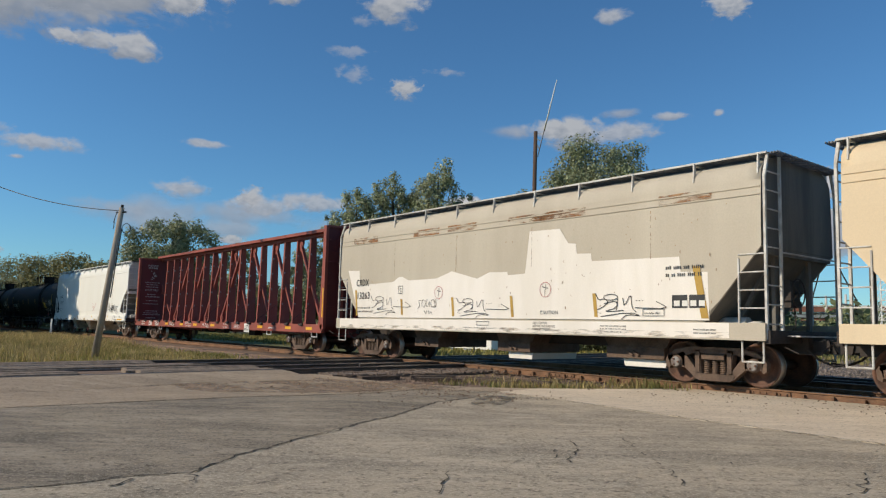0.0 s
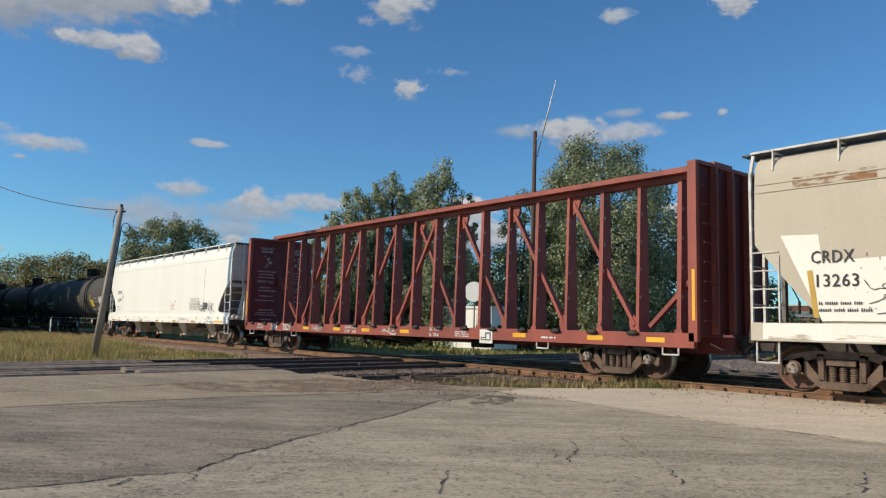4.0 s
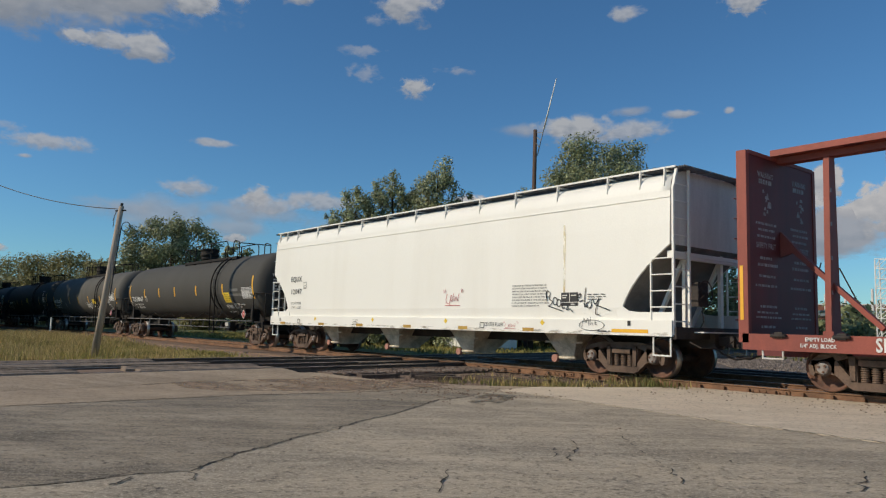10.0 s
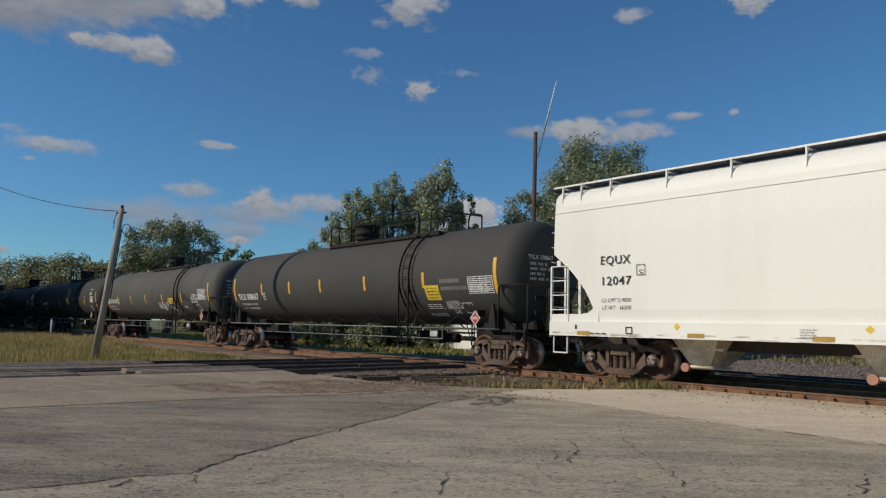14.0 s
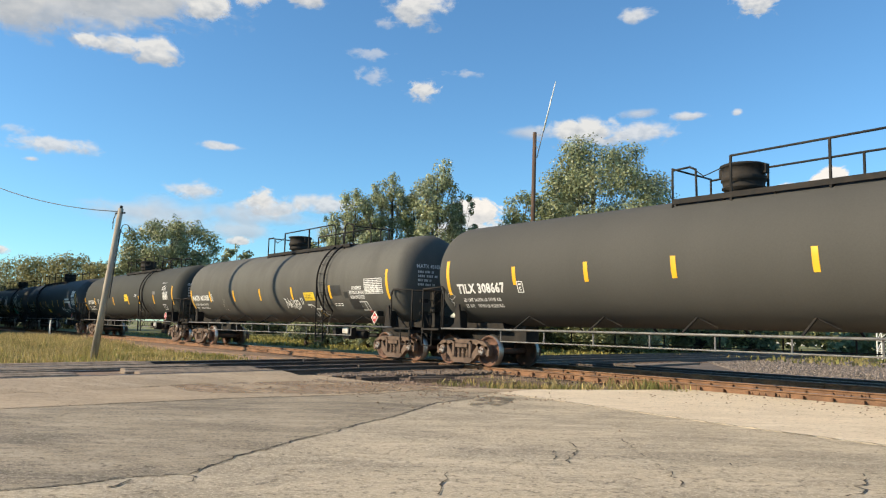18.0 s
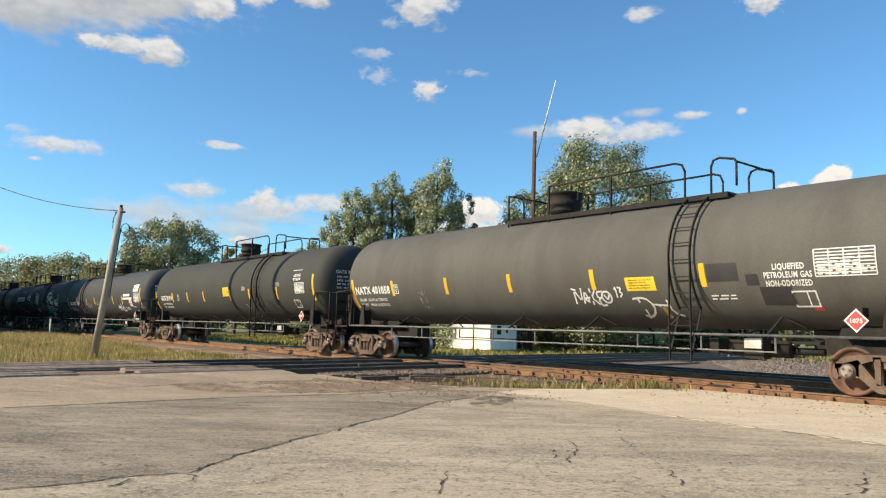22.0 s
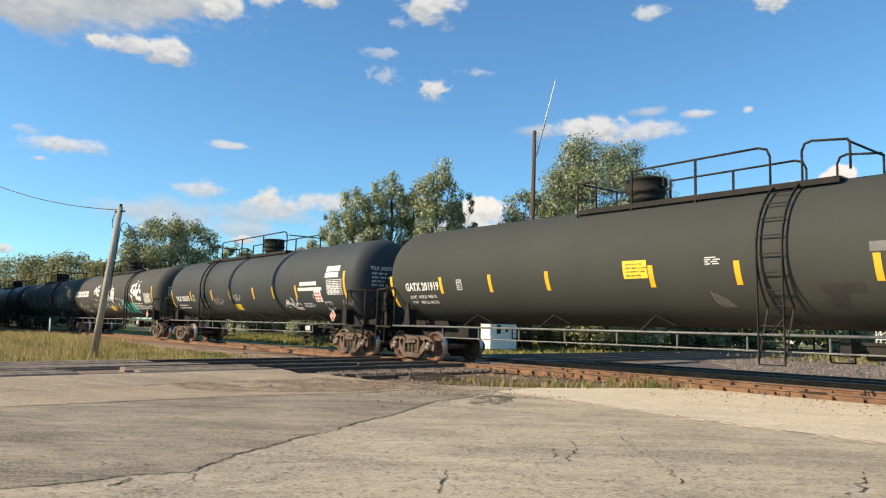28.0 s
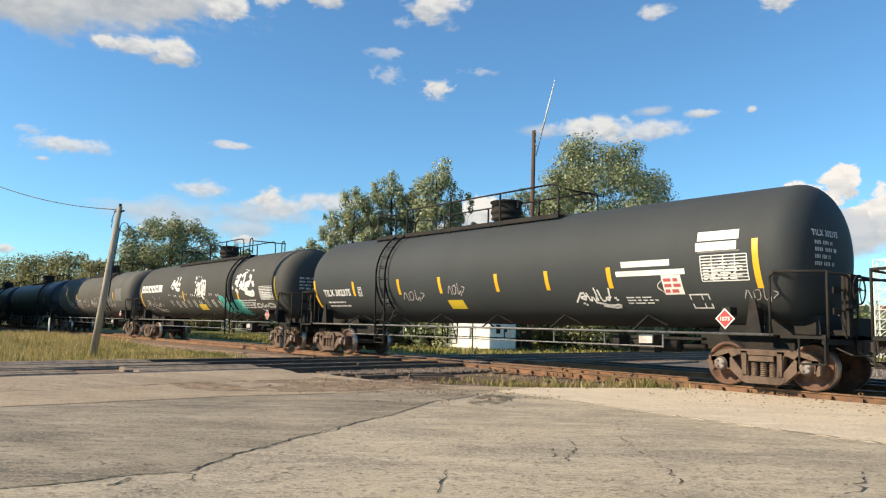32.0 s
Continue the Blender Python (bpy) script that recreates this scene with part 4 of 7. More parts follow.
# ---- the centre-beam flat car ----
def beam_car():
    car = tagged(new("centerbeam_flat_car"), "empty red oxide centre-beam lumber flat car with bulkheads", "freight car", "cars of the train")
    H = 11.1
    for s in (-1, 1):
        sill = part("side_sill", box_bm(-H, H, s * 1.40 - .06, s * 1.40 + .06, .76, 1.08), M_RED, car)
        x = -10.35
        while x < 10.5:
            bm = bmesh.new()
            cuboid(bm, x - .08, x + .08, s * 1.47 - .03, s * 1.47 + .03, 1.0, 1.12)
            rod(bm, (x - .15, s * 1.5, 1.05), (x + .15, s * 1.5, 1.05), .035, 10)
            part("winch", bm, M_TRUCK_DARK, sill, "cable winch on the side sill")
            x += 1.17
        bm = bmesh.new()
        cuboid(bm, -H, H, min(s * .3, s * 1.34), max(s * .3, s * 1.34), 1.00, 1.06)
        for k in range(18):
            xx = -10.3 + k * 1.21
            cuboid(bm, xx - .05, xx + .05, min(s * .25, s * 1.34), max(s * .25, s * 1.34), .80, 1.0)
        part("deck", bm, M_RED_DARK, car)
    bm = bmesh.new()
    cuboid(bm, -H - .3, H + .3, -.32, .32, .62, 1.0)
    for s in (-1, 1):
        cuboid(bm, s * 8.8 - .25, s * 8.8 + .25, -1.38, 1.38, .72, .98)
    part("centre_sill", bm, M_RED_DARK, car)
    # partition: posts, chord and braces
    bm = bmesh.new()
    cuboid(bm, -H + .1, H - .1, -.38, .38, 4.87, 5.0)
    cuboid(bm, -H + .12, H - .12, -.13, .13, 4.74, 4.868)
    chord = part("top_chord", bm, M_RED, car)
    bm = bmesh.new()
    for k in range(-8, 9):
        for s in (-1, 1):
            bmx = k * 1.17
            cuboid(bm, bmx - .18, bmx + .18, s * .26 - .05, s * .26 + .05, 4.860, 4.867)
    tagged(part("chord_slot", bm, M_RED_DARK, chord), kind="stuff")
    posts = [s * (.58 + 1.17 * k) for s in (-1, 1) for k in range(9)]
    for x in posts:
        wide = .085 if round((abs(x) - .58) / 1.17) % 2 == 0 else .065
        bm = bmesh.new()
        web = [(-.23, 1.06), (.23, 1.06), (.13, 4.76), (-.13, 4.76)]
        a = [bm.verts.new((x - wide * .8, y, z)) for y, z in web]
        b = [bm.verts.new((x + wide * .6, y, z)) for y, z in web]
        bm.faces.new(a)
        bm.faces.new(b[::-1])
        for i in range(4):
            bm.faces.new((a[(i + 1) % 4], a[i], b[i], b[(i + 1) % 4]))
        cuboid(bm, x - wide * 1.3, x + wide * 1.1, -.25, .25, 1.06, 1.16)
        post = part("post", bm, M_RED, car)
        bm = bmesh.new()
        for k in range(4):
            z = 1.9 + k * .7
            y = .2 - .1 * (z - 1.06) / 3.7
            cuboid(bm, x + wide * .6, x + wide * .6 + .012, -y, -y + .05, z, z + .08)
        tagged(part("cable_eye", bm, M_FAINT, post), kind="stuff")
    for side in (-1, 1):
        for k in (1, 3, 5, 7):
            foot, top = side * (.58 + 1.17 * k), side * (.58 + 1.17 * (k - 2) if k > 1 else -.58)
            y = 0 if k > 1 else side * .05
            lean = math.copysign(1, top - foot)
            bm = bmesh.new()
            beam(bm, (top - lean * .12, y, 4.55), (foot + lean * .22, y, 1.25), .10, .13, (0, 1, 0))
            prism(bm, [(top - lean * .02, 4.76), (top - lean * .34, 4.76), (top - lean * .34, 4.60), (top - lean * .25, 4.36), (top - lean * .02, 4.2)], y - .04, y + .04)
            prism(bm, [(foot + lean * .02, 1.07), (foot + lean * .34, 1.07), (foot + lean * .40, 1.35), (foot + lean * .25, 1.5), (foot + lean * .02, 1.3)], y - .04, y + .04)
            part("diagonal_brace", bm, M_RED, car)
        bm = bmesh.new()
        beam(bm, (side * 10.85, 0, 3.0), (side * 9.0, 0, 1.22), .10, .13, (0, 1, 0))
        prism(bm, [(side * 10.98, 3.28), (side * 10.6, 2.85), (side * 10.98, 2.72)], -.05, .05)
        part("diagonal_brace", bm, M_RED, car)
    for k in range(6):
        x = -8 + k * 3.2
        bm = bmesh.new()
        rod(bm, (x, -.2, 1.9), (x + .5, -1.35, 1.2), .008, 5)
        part("tie_cable", bm, M_WIRE, car)
    # bulkheads
    for s in (-1, 1):
        e = s * H
        face = part("bulkhead", box_bm(e - .05 - s * .06, e + .05 - s * .06, -1.40, 1.52, 1.06, 4.80), M_RED_DARK, car, "maroon end bulkhead with stencilled safety lettering")
        bm = bmesh.new()
        for y in (-1.40, 1.58):
            cuboid(bm, min(e - s * .13, e + s * .08), max(e - s * .13, e + s * .08), y - .06, y + .06, .9, 4.84)
        cuboid(bm, min(e - s * .13, e + s * .08), max(e - s * .13, e + s * .08), -1.34, 1.52, 4.78, 4.86)
        for y in (-.7, 0, .7):
            cuboid(bm, min(e, e + s * .14), max(e, e + s * .14), y - .05, y + .05, 1.06, 4.78)
        part("bulkhead_frame", bm, M_RED, face)
        bm = bmesh.new()
        for k in range(8):
            z = 1.35 + k * .42
            rod(bm, (e + s * .20, -1.35, z), (e + s * .20, -.85, z), .014, 6)
        rod(bm, (e + s * .2, -.85, 1.2), (e + s * .2, -.85, 4.6), .02, 6)
        part("end_ladder", bm, M_RED_DARK, face)
        part("reflective_strip", box_bm(e - .035, e + .035, -1.467, -1.461, 1.35, 2.45), M_YELLOW, face)
        bm = bmesh.new()
        rng = random.Random(77)
        for half_y in (-.66, .84):
            for z0, z1, wd in ((4.22, 4.32, .5), (3.35, 3.40, .8), (3.22, 3.27, .6), (3.08, 3.13, .7), (2.62, 2.68, .5), (2.48, 2.54, .7), (2.25, 2.3, .6), (2.05, 2.1, .9), (1.62, 1.67, .55), (1.50, 1.54, .8), (1.4, 1.44, .9), (1.2, 1.25, .5)):
                y = half_y - wd / 2
                while y < half_y + wd / 2:
                    w = rng.uniform(.05, .16)
                    x = e - s * .116
                    vs = [bm.verts.new(p) for p in ((x, y, z0), (x, y + w, z0), (x, y + w, z1), (x, y, z1))]
                    bm.faces.new(vs)
                    y += w + .03
            for k in range(9):
                y, z = half_y + rng.uniform(-.12, .12), 3.55 + k * .06
                w = rng.uniform(.08, .2)
                x = e - s * .116
                bm.faces.new([bm.verts.new(p) for p in ((x, y, z), (x, y + w, z), (x, y + w * .8, z + .07), (x, y + .03, z + .07))])
        tagged(part("stencil", bm, M_FAINT, face), kind="stuff")
        for y in (-1.06, .44):
            me = text_mesh("SAFETY FIRST", .16, 0, 0, flat_side(0), M_FAINT)
            for v in me.vertices:
                v.co = (e - s * .118, y + v.co.x * .8 if s < 0 else y + .8 - v.co.x * .8, 2.86 + v.co.z)
            part("lettering", me, None, face)
            me = text_mesh("WARNING", .16, 0, 0, flat_side(0), M_FAINT)
            for v in me.vertices:
                v.co = (e - s * .118, y + .1 + v.co.x * .8 if s < 0 else y + .8 - v.co.x * .8, 4.36 + v.co.z)
            part("lettering", me, None, face)
    SILL = flat_side(-1.462)
    part("lettering", text_mesh("EMPTY LOAD", .10, -9.85, .96, SILL, M_LETTER, squeeze=.85), None, car)
    part("lettering", text_mesh("1/4\" ADJ. BLOCK", .10, -9.95, .84, SILL, M_LETTER, squeeze=.85), None, car)
    part("lettering", text_mesh("SERA", .34, -8.62, .81, SILL, M_LETTER, squeeze=.72), None, car)
    part("lettering", text_mesh("73027", .34, -7.55, .81, SILL, M_LETTER, squeeze=.72), None, car)
    part("lettering", text_mesh("LD LMT 224000", .13, -2.82, .955, SILL, M_LETTER, squeeze=.8), None, car)
    part("lettering", text_mesh("LT WT    62000", .13, -2.82, .81, SILL, M_LETTER, squeeze=.8), None, car)
    part("lettering", text_mesh("IH  11-5", .13, 2.05, .96, SILL, M_LETTER), None, car)
    part("lettering", text_mesh("IL  73-0", .13, 2.05, .80, SILL, M_LETTER), None, car)
    bm = bmesh.new()
    bars(bm, 3.25, 3.95, .82, 1.0, 3, SILL, 41, .4)
    bars(bm, 6.7, 7.2, .86, .92, 1, SILL, 43, .7)
    tagged(part("stencil", bm, M_LETTER, car), kind="stuff")
    for x in (-5.9, -3.65, -1.75, .5, 5.65, 8.2, 9.9):
        part("reflective_strip", made(sheet, x, x + .48, .86, .97, SILL, .003, 1), M_YELLOW, car)
    part("sprayed_tag", made(strokes, JAGGED_TAG, -.55, .79, .85, .24, SILL, .02), M_LETTER, car, "white sprayed tag")
    part("sprayed_tag", made(strokes, BLOCK_TAG, -5.2, .79, .8, .24, SILL, .022), M_LETTER, car, "white sprayed tag")
    card = part("notice_card", box_bm(4.34, 4.86, -1.475, -1.463, .66, 1.04), M_CARDW, car, "white notice card on the sill")
    bm = bmesh.new()
    ribbon(bm, [(4.42, .76), (4.78, .76), (4.78, .95), (4.6, .95), (4.6, .82), (4.42, .82), (4.42, .76)], .03, flat_side(-1.478))
    tagged(part("stencil", bm, M_GRATE, card), kind="stuff")
    bm = bmesh.new()
    rod(bm, (-1, -.5, .66), (.3, -.5, .66), .12, 14)
    part("air_reservoir", bm, M_BLACK, car)
    part("brake_cylinder", box_bm(-3.2, -2.6, -.4, .4, .55, .78), M_BLACK, car)
    part("control_valve", box_bm(3.0, 3.6, -.6, -.2, .5, .76), M_BLACK, car)
    for s in (-1, 1):
        for y in (-1, 1):
            for xe in (10.7, 6.9):
                bm = bmesh.new()
                pipe(bm, [(s * xe, y * 1.42, .76), (s * xe, y * 1.42, .6), (s * xe - s * .4, y * 1.42, .6), (s * xe - s * .4, y * 1.42, .76)], .02, 6)
                part("stirrup_step", bm, M_RAILING, car)
        truck(car, s * 8.8)
    couplers(car, H + .25)
    return car


red_car = beam_car()


# ---- tank cars ----
TR, TZ, TH = 1.52, 2.72, 9.56
TSIDE = round_side(TR, TZ)
HEAD = .76


def dish(r):
    """How far a head stands out at a radius: a tight knuckle and a shallow crown."""
    return HEAD * (1 - min(1, r / TR) ** 2.5) ** (1 / 2.5)


def shell(bm, half=TH):
    turns = [math.sin(math.pi / 2 * k / 16) for k in range(1, 17)]
    prof = [(-half, .02)] + [(-half + HEAD - dish(TR * u), TR * u) for u in turns]
    prof += [(-half + HEAD + (2 * half - 2 * HEAD) * k / 8, TR) for k in range(1, 9)]
    prof += [(half - HEAD + dish(TR * u), TR * u) for u in reversed(turns[:-1])] + [(half, .02)]
    lathe(bm, prof, 72, "x", (0, 0, TZ))


def arc(r, a0, a1, n):
    """Points round the shell, angles in degrees from straight up towards the near side."""
    return [(-r * math.sin(radians(a0 + (a1 - a0) * k / n)), TZ + r * math.cos(radians(a0 + (a1 - a0) * k / n))) for k in range(n + 1)]


def tank_ladder(bm, x, side):
    for dx in (0, .52):
        pts = [(x + dx, side * -y, z) for y, z in arc(TR + .10, 30, 133, 16)]
        for p, q in zip(pts, pts[1:]):
            beam(bm, p, q, .06, .025, (1, 0, 0))
        leg = arc(TR + .10, 92, 92, 1)[0]
        beam(bm, (x + dx, side * -leg[0], leg[1]), (x + dx, side * 1.58, .50), .05, .02)
        beam(bm, pts[-1], (x + dx, side * 1.57, .62), .035, .02)
    for a in range(40, 132, 13):
        y, z = arc(TR + .10, a, a, 1)[0]
        rod(bm, (x, side * -y, z), (x + .52, side * -y, z), .014, 6)
    for z in (1.25, .95, .66):
        rod(bm, (x, side * 1.56, z), (x + .52, side * 1.56, z), .014, 6)
    rod(bm, (x, side * 1.58, .5), (x + .52, side * 1.58, .5), .016, 6)


def platform(car, x0, x1, hatch, paint, ladder_x, chain):
    top = TZ + TR - .12
    edge = .82
    bm = bmesh.new()
    for s in (-1, 1):
        for k in range(7):
            y = s * (.28 + .08 * k)
            cuboid(bm, x0, x1, y - .012, y + .012, top + .02, top + .07)
        for x in np.arange(x0, x1 + .01, .3):
            cuboid(bm, x - .012, x + .012, min(s * .25, s * .8), max(s * .25, s * .8), top + .03, top + .06)
        cuboid(bm, x0, x1, s * edge - .03, s * edge + .03, top - .06, top + .06)
        for x in np.arange(x0 + .1, x1, 1.15):
            beam(bm, (x, s * edge, top - .02), (x, s * .72, top - .14), .05, .06)
    deck = part("top_platform", bm, M_BLACK, car, "black steel platform on the tank top")
    bm = bmesh.new()
    span = x1 - x0
    for s in (-1, 1):
        y = s * edge
        reach = ladder_x - .08 if ladder_x > x0 + 2 else x1
        near, far = (x0, reach) if ladder_x > x0 + 2 else (ladder_x + .6, x1)
        if chain:
            pipe(bm, [(x0, y, top - .15), (x0, y, top + .74), (x0 + .45, y, top + .76), (x0 + .6, y, top + .68), (x0 + .62, y, top + .05)], .026)
            near = hatch + .15
            pipe(bm, [(x0 + .6, y, top + .66), (x0 + (near - x0) * .55, y, top + .5), (near, y, top + .68)], .012, 6)
        n = max(2, round((far - near) / 2.1))
        for k in range(n):
            x = near + (far - near) * k / n
            beam(bm, (x, y, top - .2), (x, y, top + .86), .045, .045)
        r = .026
        pipe(bm, [(near, y, top + .1), (near, y, top + .86), (far - .25, y, top + .88), (far - .07, y, top + .82), (far, y, top + .66), (far, y, top + .0)], r)
        a, b = (ladder_x + .58, x1 + .2) if ladder_x > x0 + 2 else (x0, ladder_x - .05)
        pipe(bm, [(a, y, top - .15), (a, y, top + .66), (a + .06, y, top + .80), (a + .2, y, top + .84), (b - .05, y, top + .76), (b, y, top + .70), (b, y, top + .18)], r)
    pipe(bm, [(x0, -edge, top + .78), (x0, edge, top + .78)], .024)
    pipe(bm, [(x1 + .2, -edge, top + .7), (x1 + .2, edge, top + .7)], .024)
    part("railing", bm, M_BLACK, deck, "black pipe safety railing")
    bm = bmesh.new()
    lathe(bm, [(top, .34), (top + .2, .38), (top + .24, .47), (top + .28, .47), (top + .3, .44), (top + .4, .46), (top + .42, .49), (top + .5, .49), (top + .52, .46), (top + .72, .46), (top + .74, .51), (top + .78, .51), (top + .8, .46)], 28, "z", (hatch, 0, 0))
    cuboid(bm, hatch - .56, hatch - .46, -.08, .08, top + .55, top + .76)
    cuboid(bm, hatch + .46, hatch + .56, -.08, .08, top + .55, top + .76)
    part("valve_housing", bm, M_BLACK, car, "round black protective valve housing")
    for s in (-1, 1):
        part("tank_ladder", made(tank_ladder, ladder_x, s), M_BLACK, car, "curved black steel side ladder")


def tank_car(label, paint, marks, strips, panel=None, ladder_x=4.2, plat=(-2.7, 5.4), hatch=-.3, rings=(), data=None, extra=None, limits=None, chain=False, low_strips=False, hangers=(-6.1, -3.55, -.98, 1.6, 3.9, 6.2), plate_x=-6.0, box_x=6.8):
    car = tagged(new("tank_car"), label, "freight car", "cars of the train")
    part("shell", shared("shell_%s" % paint.name, shell, paint), None, car)
    for x in rings:
        bm = bmesh.new()
        lathe(bm, [(x - .035, TR - .02), (x - .03, TR + .008), (x + .03, TR + .008), (x + .035, TR - .02)], 72, "x", (0, 0, TZ))
        part("weld_band", bm, M_RING, car)
    platform(car, plat[0], plat[1], hatch, paint, ladder_x, chain)
    # stub sills, saddles and end platforms
    for s in (-1, 1):
        bm = bmesh.new()
        e = s * 9.9
        cuboid(bm, min(s * 6.6, e), max(s * 6.6, e), -.26, .26, .74, 1.2)
        prism(bm, [(s * 7.2, 1.1), (s * 9.4, 1.1), (s * 9.35, 1.5), (s * 7.3, 1.36)], -.55, .55)
        part("stub_sill", bm, M_BLACK, car)
        for y in (-1, 1):
            bm = bmesh.new()
            prism(bm, [(s * 8.24, 1.08), (s * 8.58, 1.08), (s * 8.46, 1.8), (s * 8.34, 1.8)], y * 1.3 - .03, y * 1.3 + .03)
            cuboid(bm, s * 8.41 - .03, s * 8.41 + .03, min(y * .95, y * 1.3), max(y * .95, y * 1.3), 1.08, 1.62)
            prism(bm, [(s * 8.50, 1.08), (s * 9.1, 1.08), (s * 8.52, 1.5)], y * 1.02 - .03, y * 1.02 + .03)
            part("bolster_web", bm, M_BLACK, car)
        bm = bmesh.new()
        cuboid(bm, min(s * 9.05, e), max(s * 9.05, e), -1.52, 1.52, 1.02, 1.08)
        cuboid(bm, min(e - s * .08, e), max(e - s * .08, e), -1.5, 1.5, .92, 1.1)
        for y in (-1, 1):
            pipe(bm, [(e, y * 1.46, .62), (e, y * 1.46, .98)], .02, 6)
            pipe(bm, [(s * 9.4, y * 1.5, 1.0), (s * 9.4, y * 1.5, .55), (e - s * .02, y * 1.5, .55), (e - s * .02, y * 1.5, 1.0)], .02, 6)
        part("end_platform", bm, M_BLACK, car)
        part("end_handrail", made(pipe, [(e + s * .02, 1.45, 1.05), (e + s * .02, 1.45, 2.26), (e + s * .02, -1.45, 2.26)], .024, 8), M_BLACK, car)
        for y in (-1,):
            bm = bmesh.new()
            pipe(bm, [(s * 8.85, 1.5, 1.05), (s * 8.85, 1.5, 2.2), (s * 8.95, 1.5, 2.32), (e + s * .02, 1.45, 2.28)], .028, 8)
            part("end_handrail", bm, M_BLACK, car)
            bm = bmesh.new()
            pipe(bm, [(s * 8.85, y * 1.5, 1.05), (s * 8.85, y * 1.5, 2.2), (s * 8.95, y * 1.5, 2.32), (e + s * .02, y * 1.45, 2.28), (e + s * .02, y * 1.45, 1.05)], .028, 8)
        part("end_post", made(pipe, [(e + s * .02, -.7, 1.05), (e + s * .02, -.7, 2.26)], .02, 6), M_BLACK, car)
        part("end_handrail", bm, M_BLACK, car)
    bm = bmesh.new()
    brake_wheel(bm, (10.08, -.42, 1.98), .28)
    cuboid(bm, 9.82, 10.0, -.6, -.25, 1.62, 2.28)
    cuboid(bm, 9.78, 9.92, -.52, -.32, 1.05, 1.62)
    for z in (1.55, 1.95):
        cuboid(bm, 9.86, 9.89, -1.1, -.78, z - .06, z + .06)
        beam(bm, (9.87, -.8, z), (9.9, -.55, z + .04), .03, .03)
    pipe(bm, [(9.98, -.3, 1.7), (9.98, -.26, 1.35), (9.9, -.2, .95)], .02, 6)
    pipe(bm, [(9.95, -.7, 1.05), (9.9, -.95, 1.6)], .016, 6)
    cuboid(bm, 9.6, 9.85, .1, .75, 1.06, 1.45)
    part("brake_wheel", bm, M_BLACK, car, "hand brake wheel at the car end")
    # side sill pipes and V hangers
    for s in (-1, 1):
        bm = bmesh.new()
        pipe(bm, [(-8.9, s * 1.5, 1.08), (8.9, s * 1.5, 1.08)], .028)
        pipe(bm, [(-6.4, s * 1.46, .76), (6.4, s * 1.46, .76)], .018, 6)
        for k in range(9):
            x = -6.4 + 1.6 * k
            rod(bm, (x, s * 1.46, 1.08), (x, s * 1.46, .74), .022, 6)
        part("side_pipe", bm, M_GRATE if s < 0 else M_BLACK, car, "long grey handrail pipes along the belly")
        for x in hangers:
            bm = bmesh.new()
            x += .2
            beam(bm, (x, s * .84, 1.47), (x - .02, s * 1.46, 1.08), .05, .03)
            beam(bm, (x, s * .86, 1.46), (x + .36, s * .62, 1.24), .045, .03)
            part("pipe_hanger", bm, M_BLACK, car)
    bm = bmesh.new()
    cuboid(bm, 5.7, 6.1, -1.35, -1.05, .62, 1.02)
    rod(bm, (5.2, -.8, .78), (6.4, -.8, .78), .14, 12)
    cuboid(bm, 4.9, 5.1, -1.3, -.9, .7, 1.0)
    rod(bm, (6.3, -.7, .78), (7.0, -.7, .78), .07, 8)
    cuboid(bm, 4.9, 7.0, -.9, -.7, .92, .98)
    part("brake_gear", bm, M_BLACK, car)
    part("valve_box", box_bm(5.72, 6.08, -1.40, -1.36, .82, 1.02), M_RAILING, car)
    # placards on their holders at both ends
    for s in (-1, 1):
        if s < 0:
            continue
        x = s * 7.7
        holder = part("placard_holder", box_bm(x - .1, x + .1, -1.47, -1.2, 1.45, 1.62), M_BLACK, car)
        card = part("placard", made(polygon, [(x, 1.17), (x + .215, 1.385), (x, 1.60), (x - .215, 1.385)], -1.50), M_CARDW, holder, "white bordered red hazard placard")
        part("placard_face", made(polygon, [(x, 1.205), (x + .18, 1.385), (x, 1.565), (x - .18, 1.385)], -1.504), M_PLACARD, card)
        if s > 0:
            part("lettering", text_mesh("1075", .11, x - .12, 1.345, flat_side(-1.497), M_CARDW), None, card)
    # decals
    for x in strips:
        z0, z1 = (2.08, 3.08) if abs(x) > 8 else (2.30, 2.79)
        if low_strips:
            z0, z1 = (2.00, 3.0) if x > 8 else (1.70, 2.68) if x < -8 else (2.08, 2.57)
        part("reflective_strip", made(sheet, x, x + .13, z0, z1, TSIDE, .006, 8, -.04), M_YELLOW, car)
    for words, size, x, z, wide in marks:
        part("lettering", text_mesh(words, size, x, z, TSIDE, M_LETTER, width=wide, bold=.04), None, car)
        if limits:
            for row, line in enumerate(limits):
                part("lettering", text_mesh(line, .125, x + .12, z - .24 - .17 * row, TSIDE, M_LETTER, width=wide * .8), None, car)
        else:
            bm = bmesh.new()
            bars(bm, x + .1, x + 1.6, z - .38, z - .12, 2, TSIDE, int(abs(x * 10)), .4)
            tagged(part("stencil", bm, M_LETTER, car), kind="stuff")
        bm = bmesh.new()
        bx = plate_x
        ribbon(bm, [(bx, z - .02), (bx + .2, z - .02), (bx + .2, z + .26), (bx, z + .26), (bx, z - .02)], .025, TSIDE)
        ribbon(bm, [(bx + .14, z + .1), (bx + .1, z + .12), (bx + .06, z + .08), (bx + .1, z + .03), (bx + .14, z + .05)], .022, TSIDE)
        bars(bm, bx + .04, bx + .18, z + .17, z + .22, 1, TSIDE, 5, .8)
        tagged(part("stencil", bm, M_LETTER, car), kind="stuff")
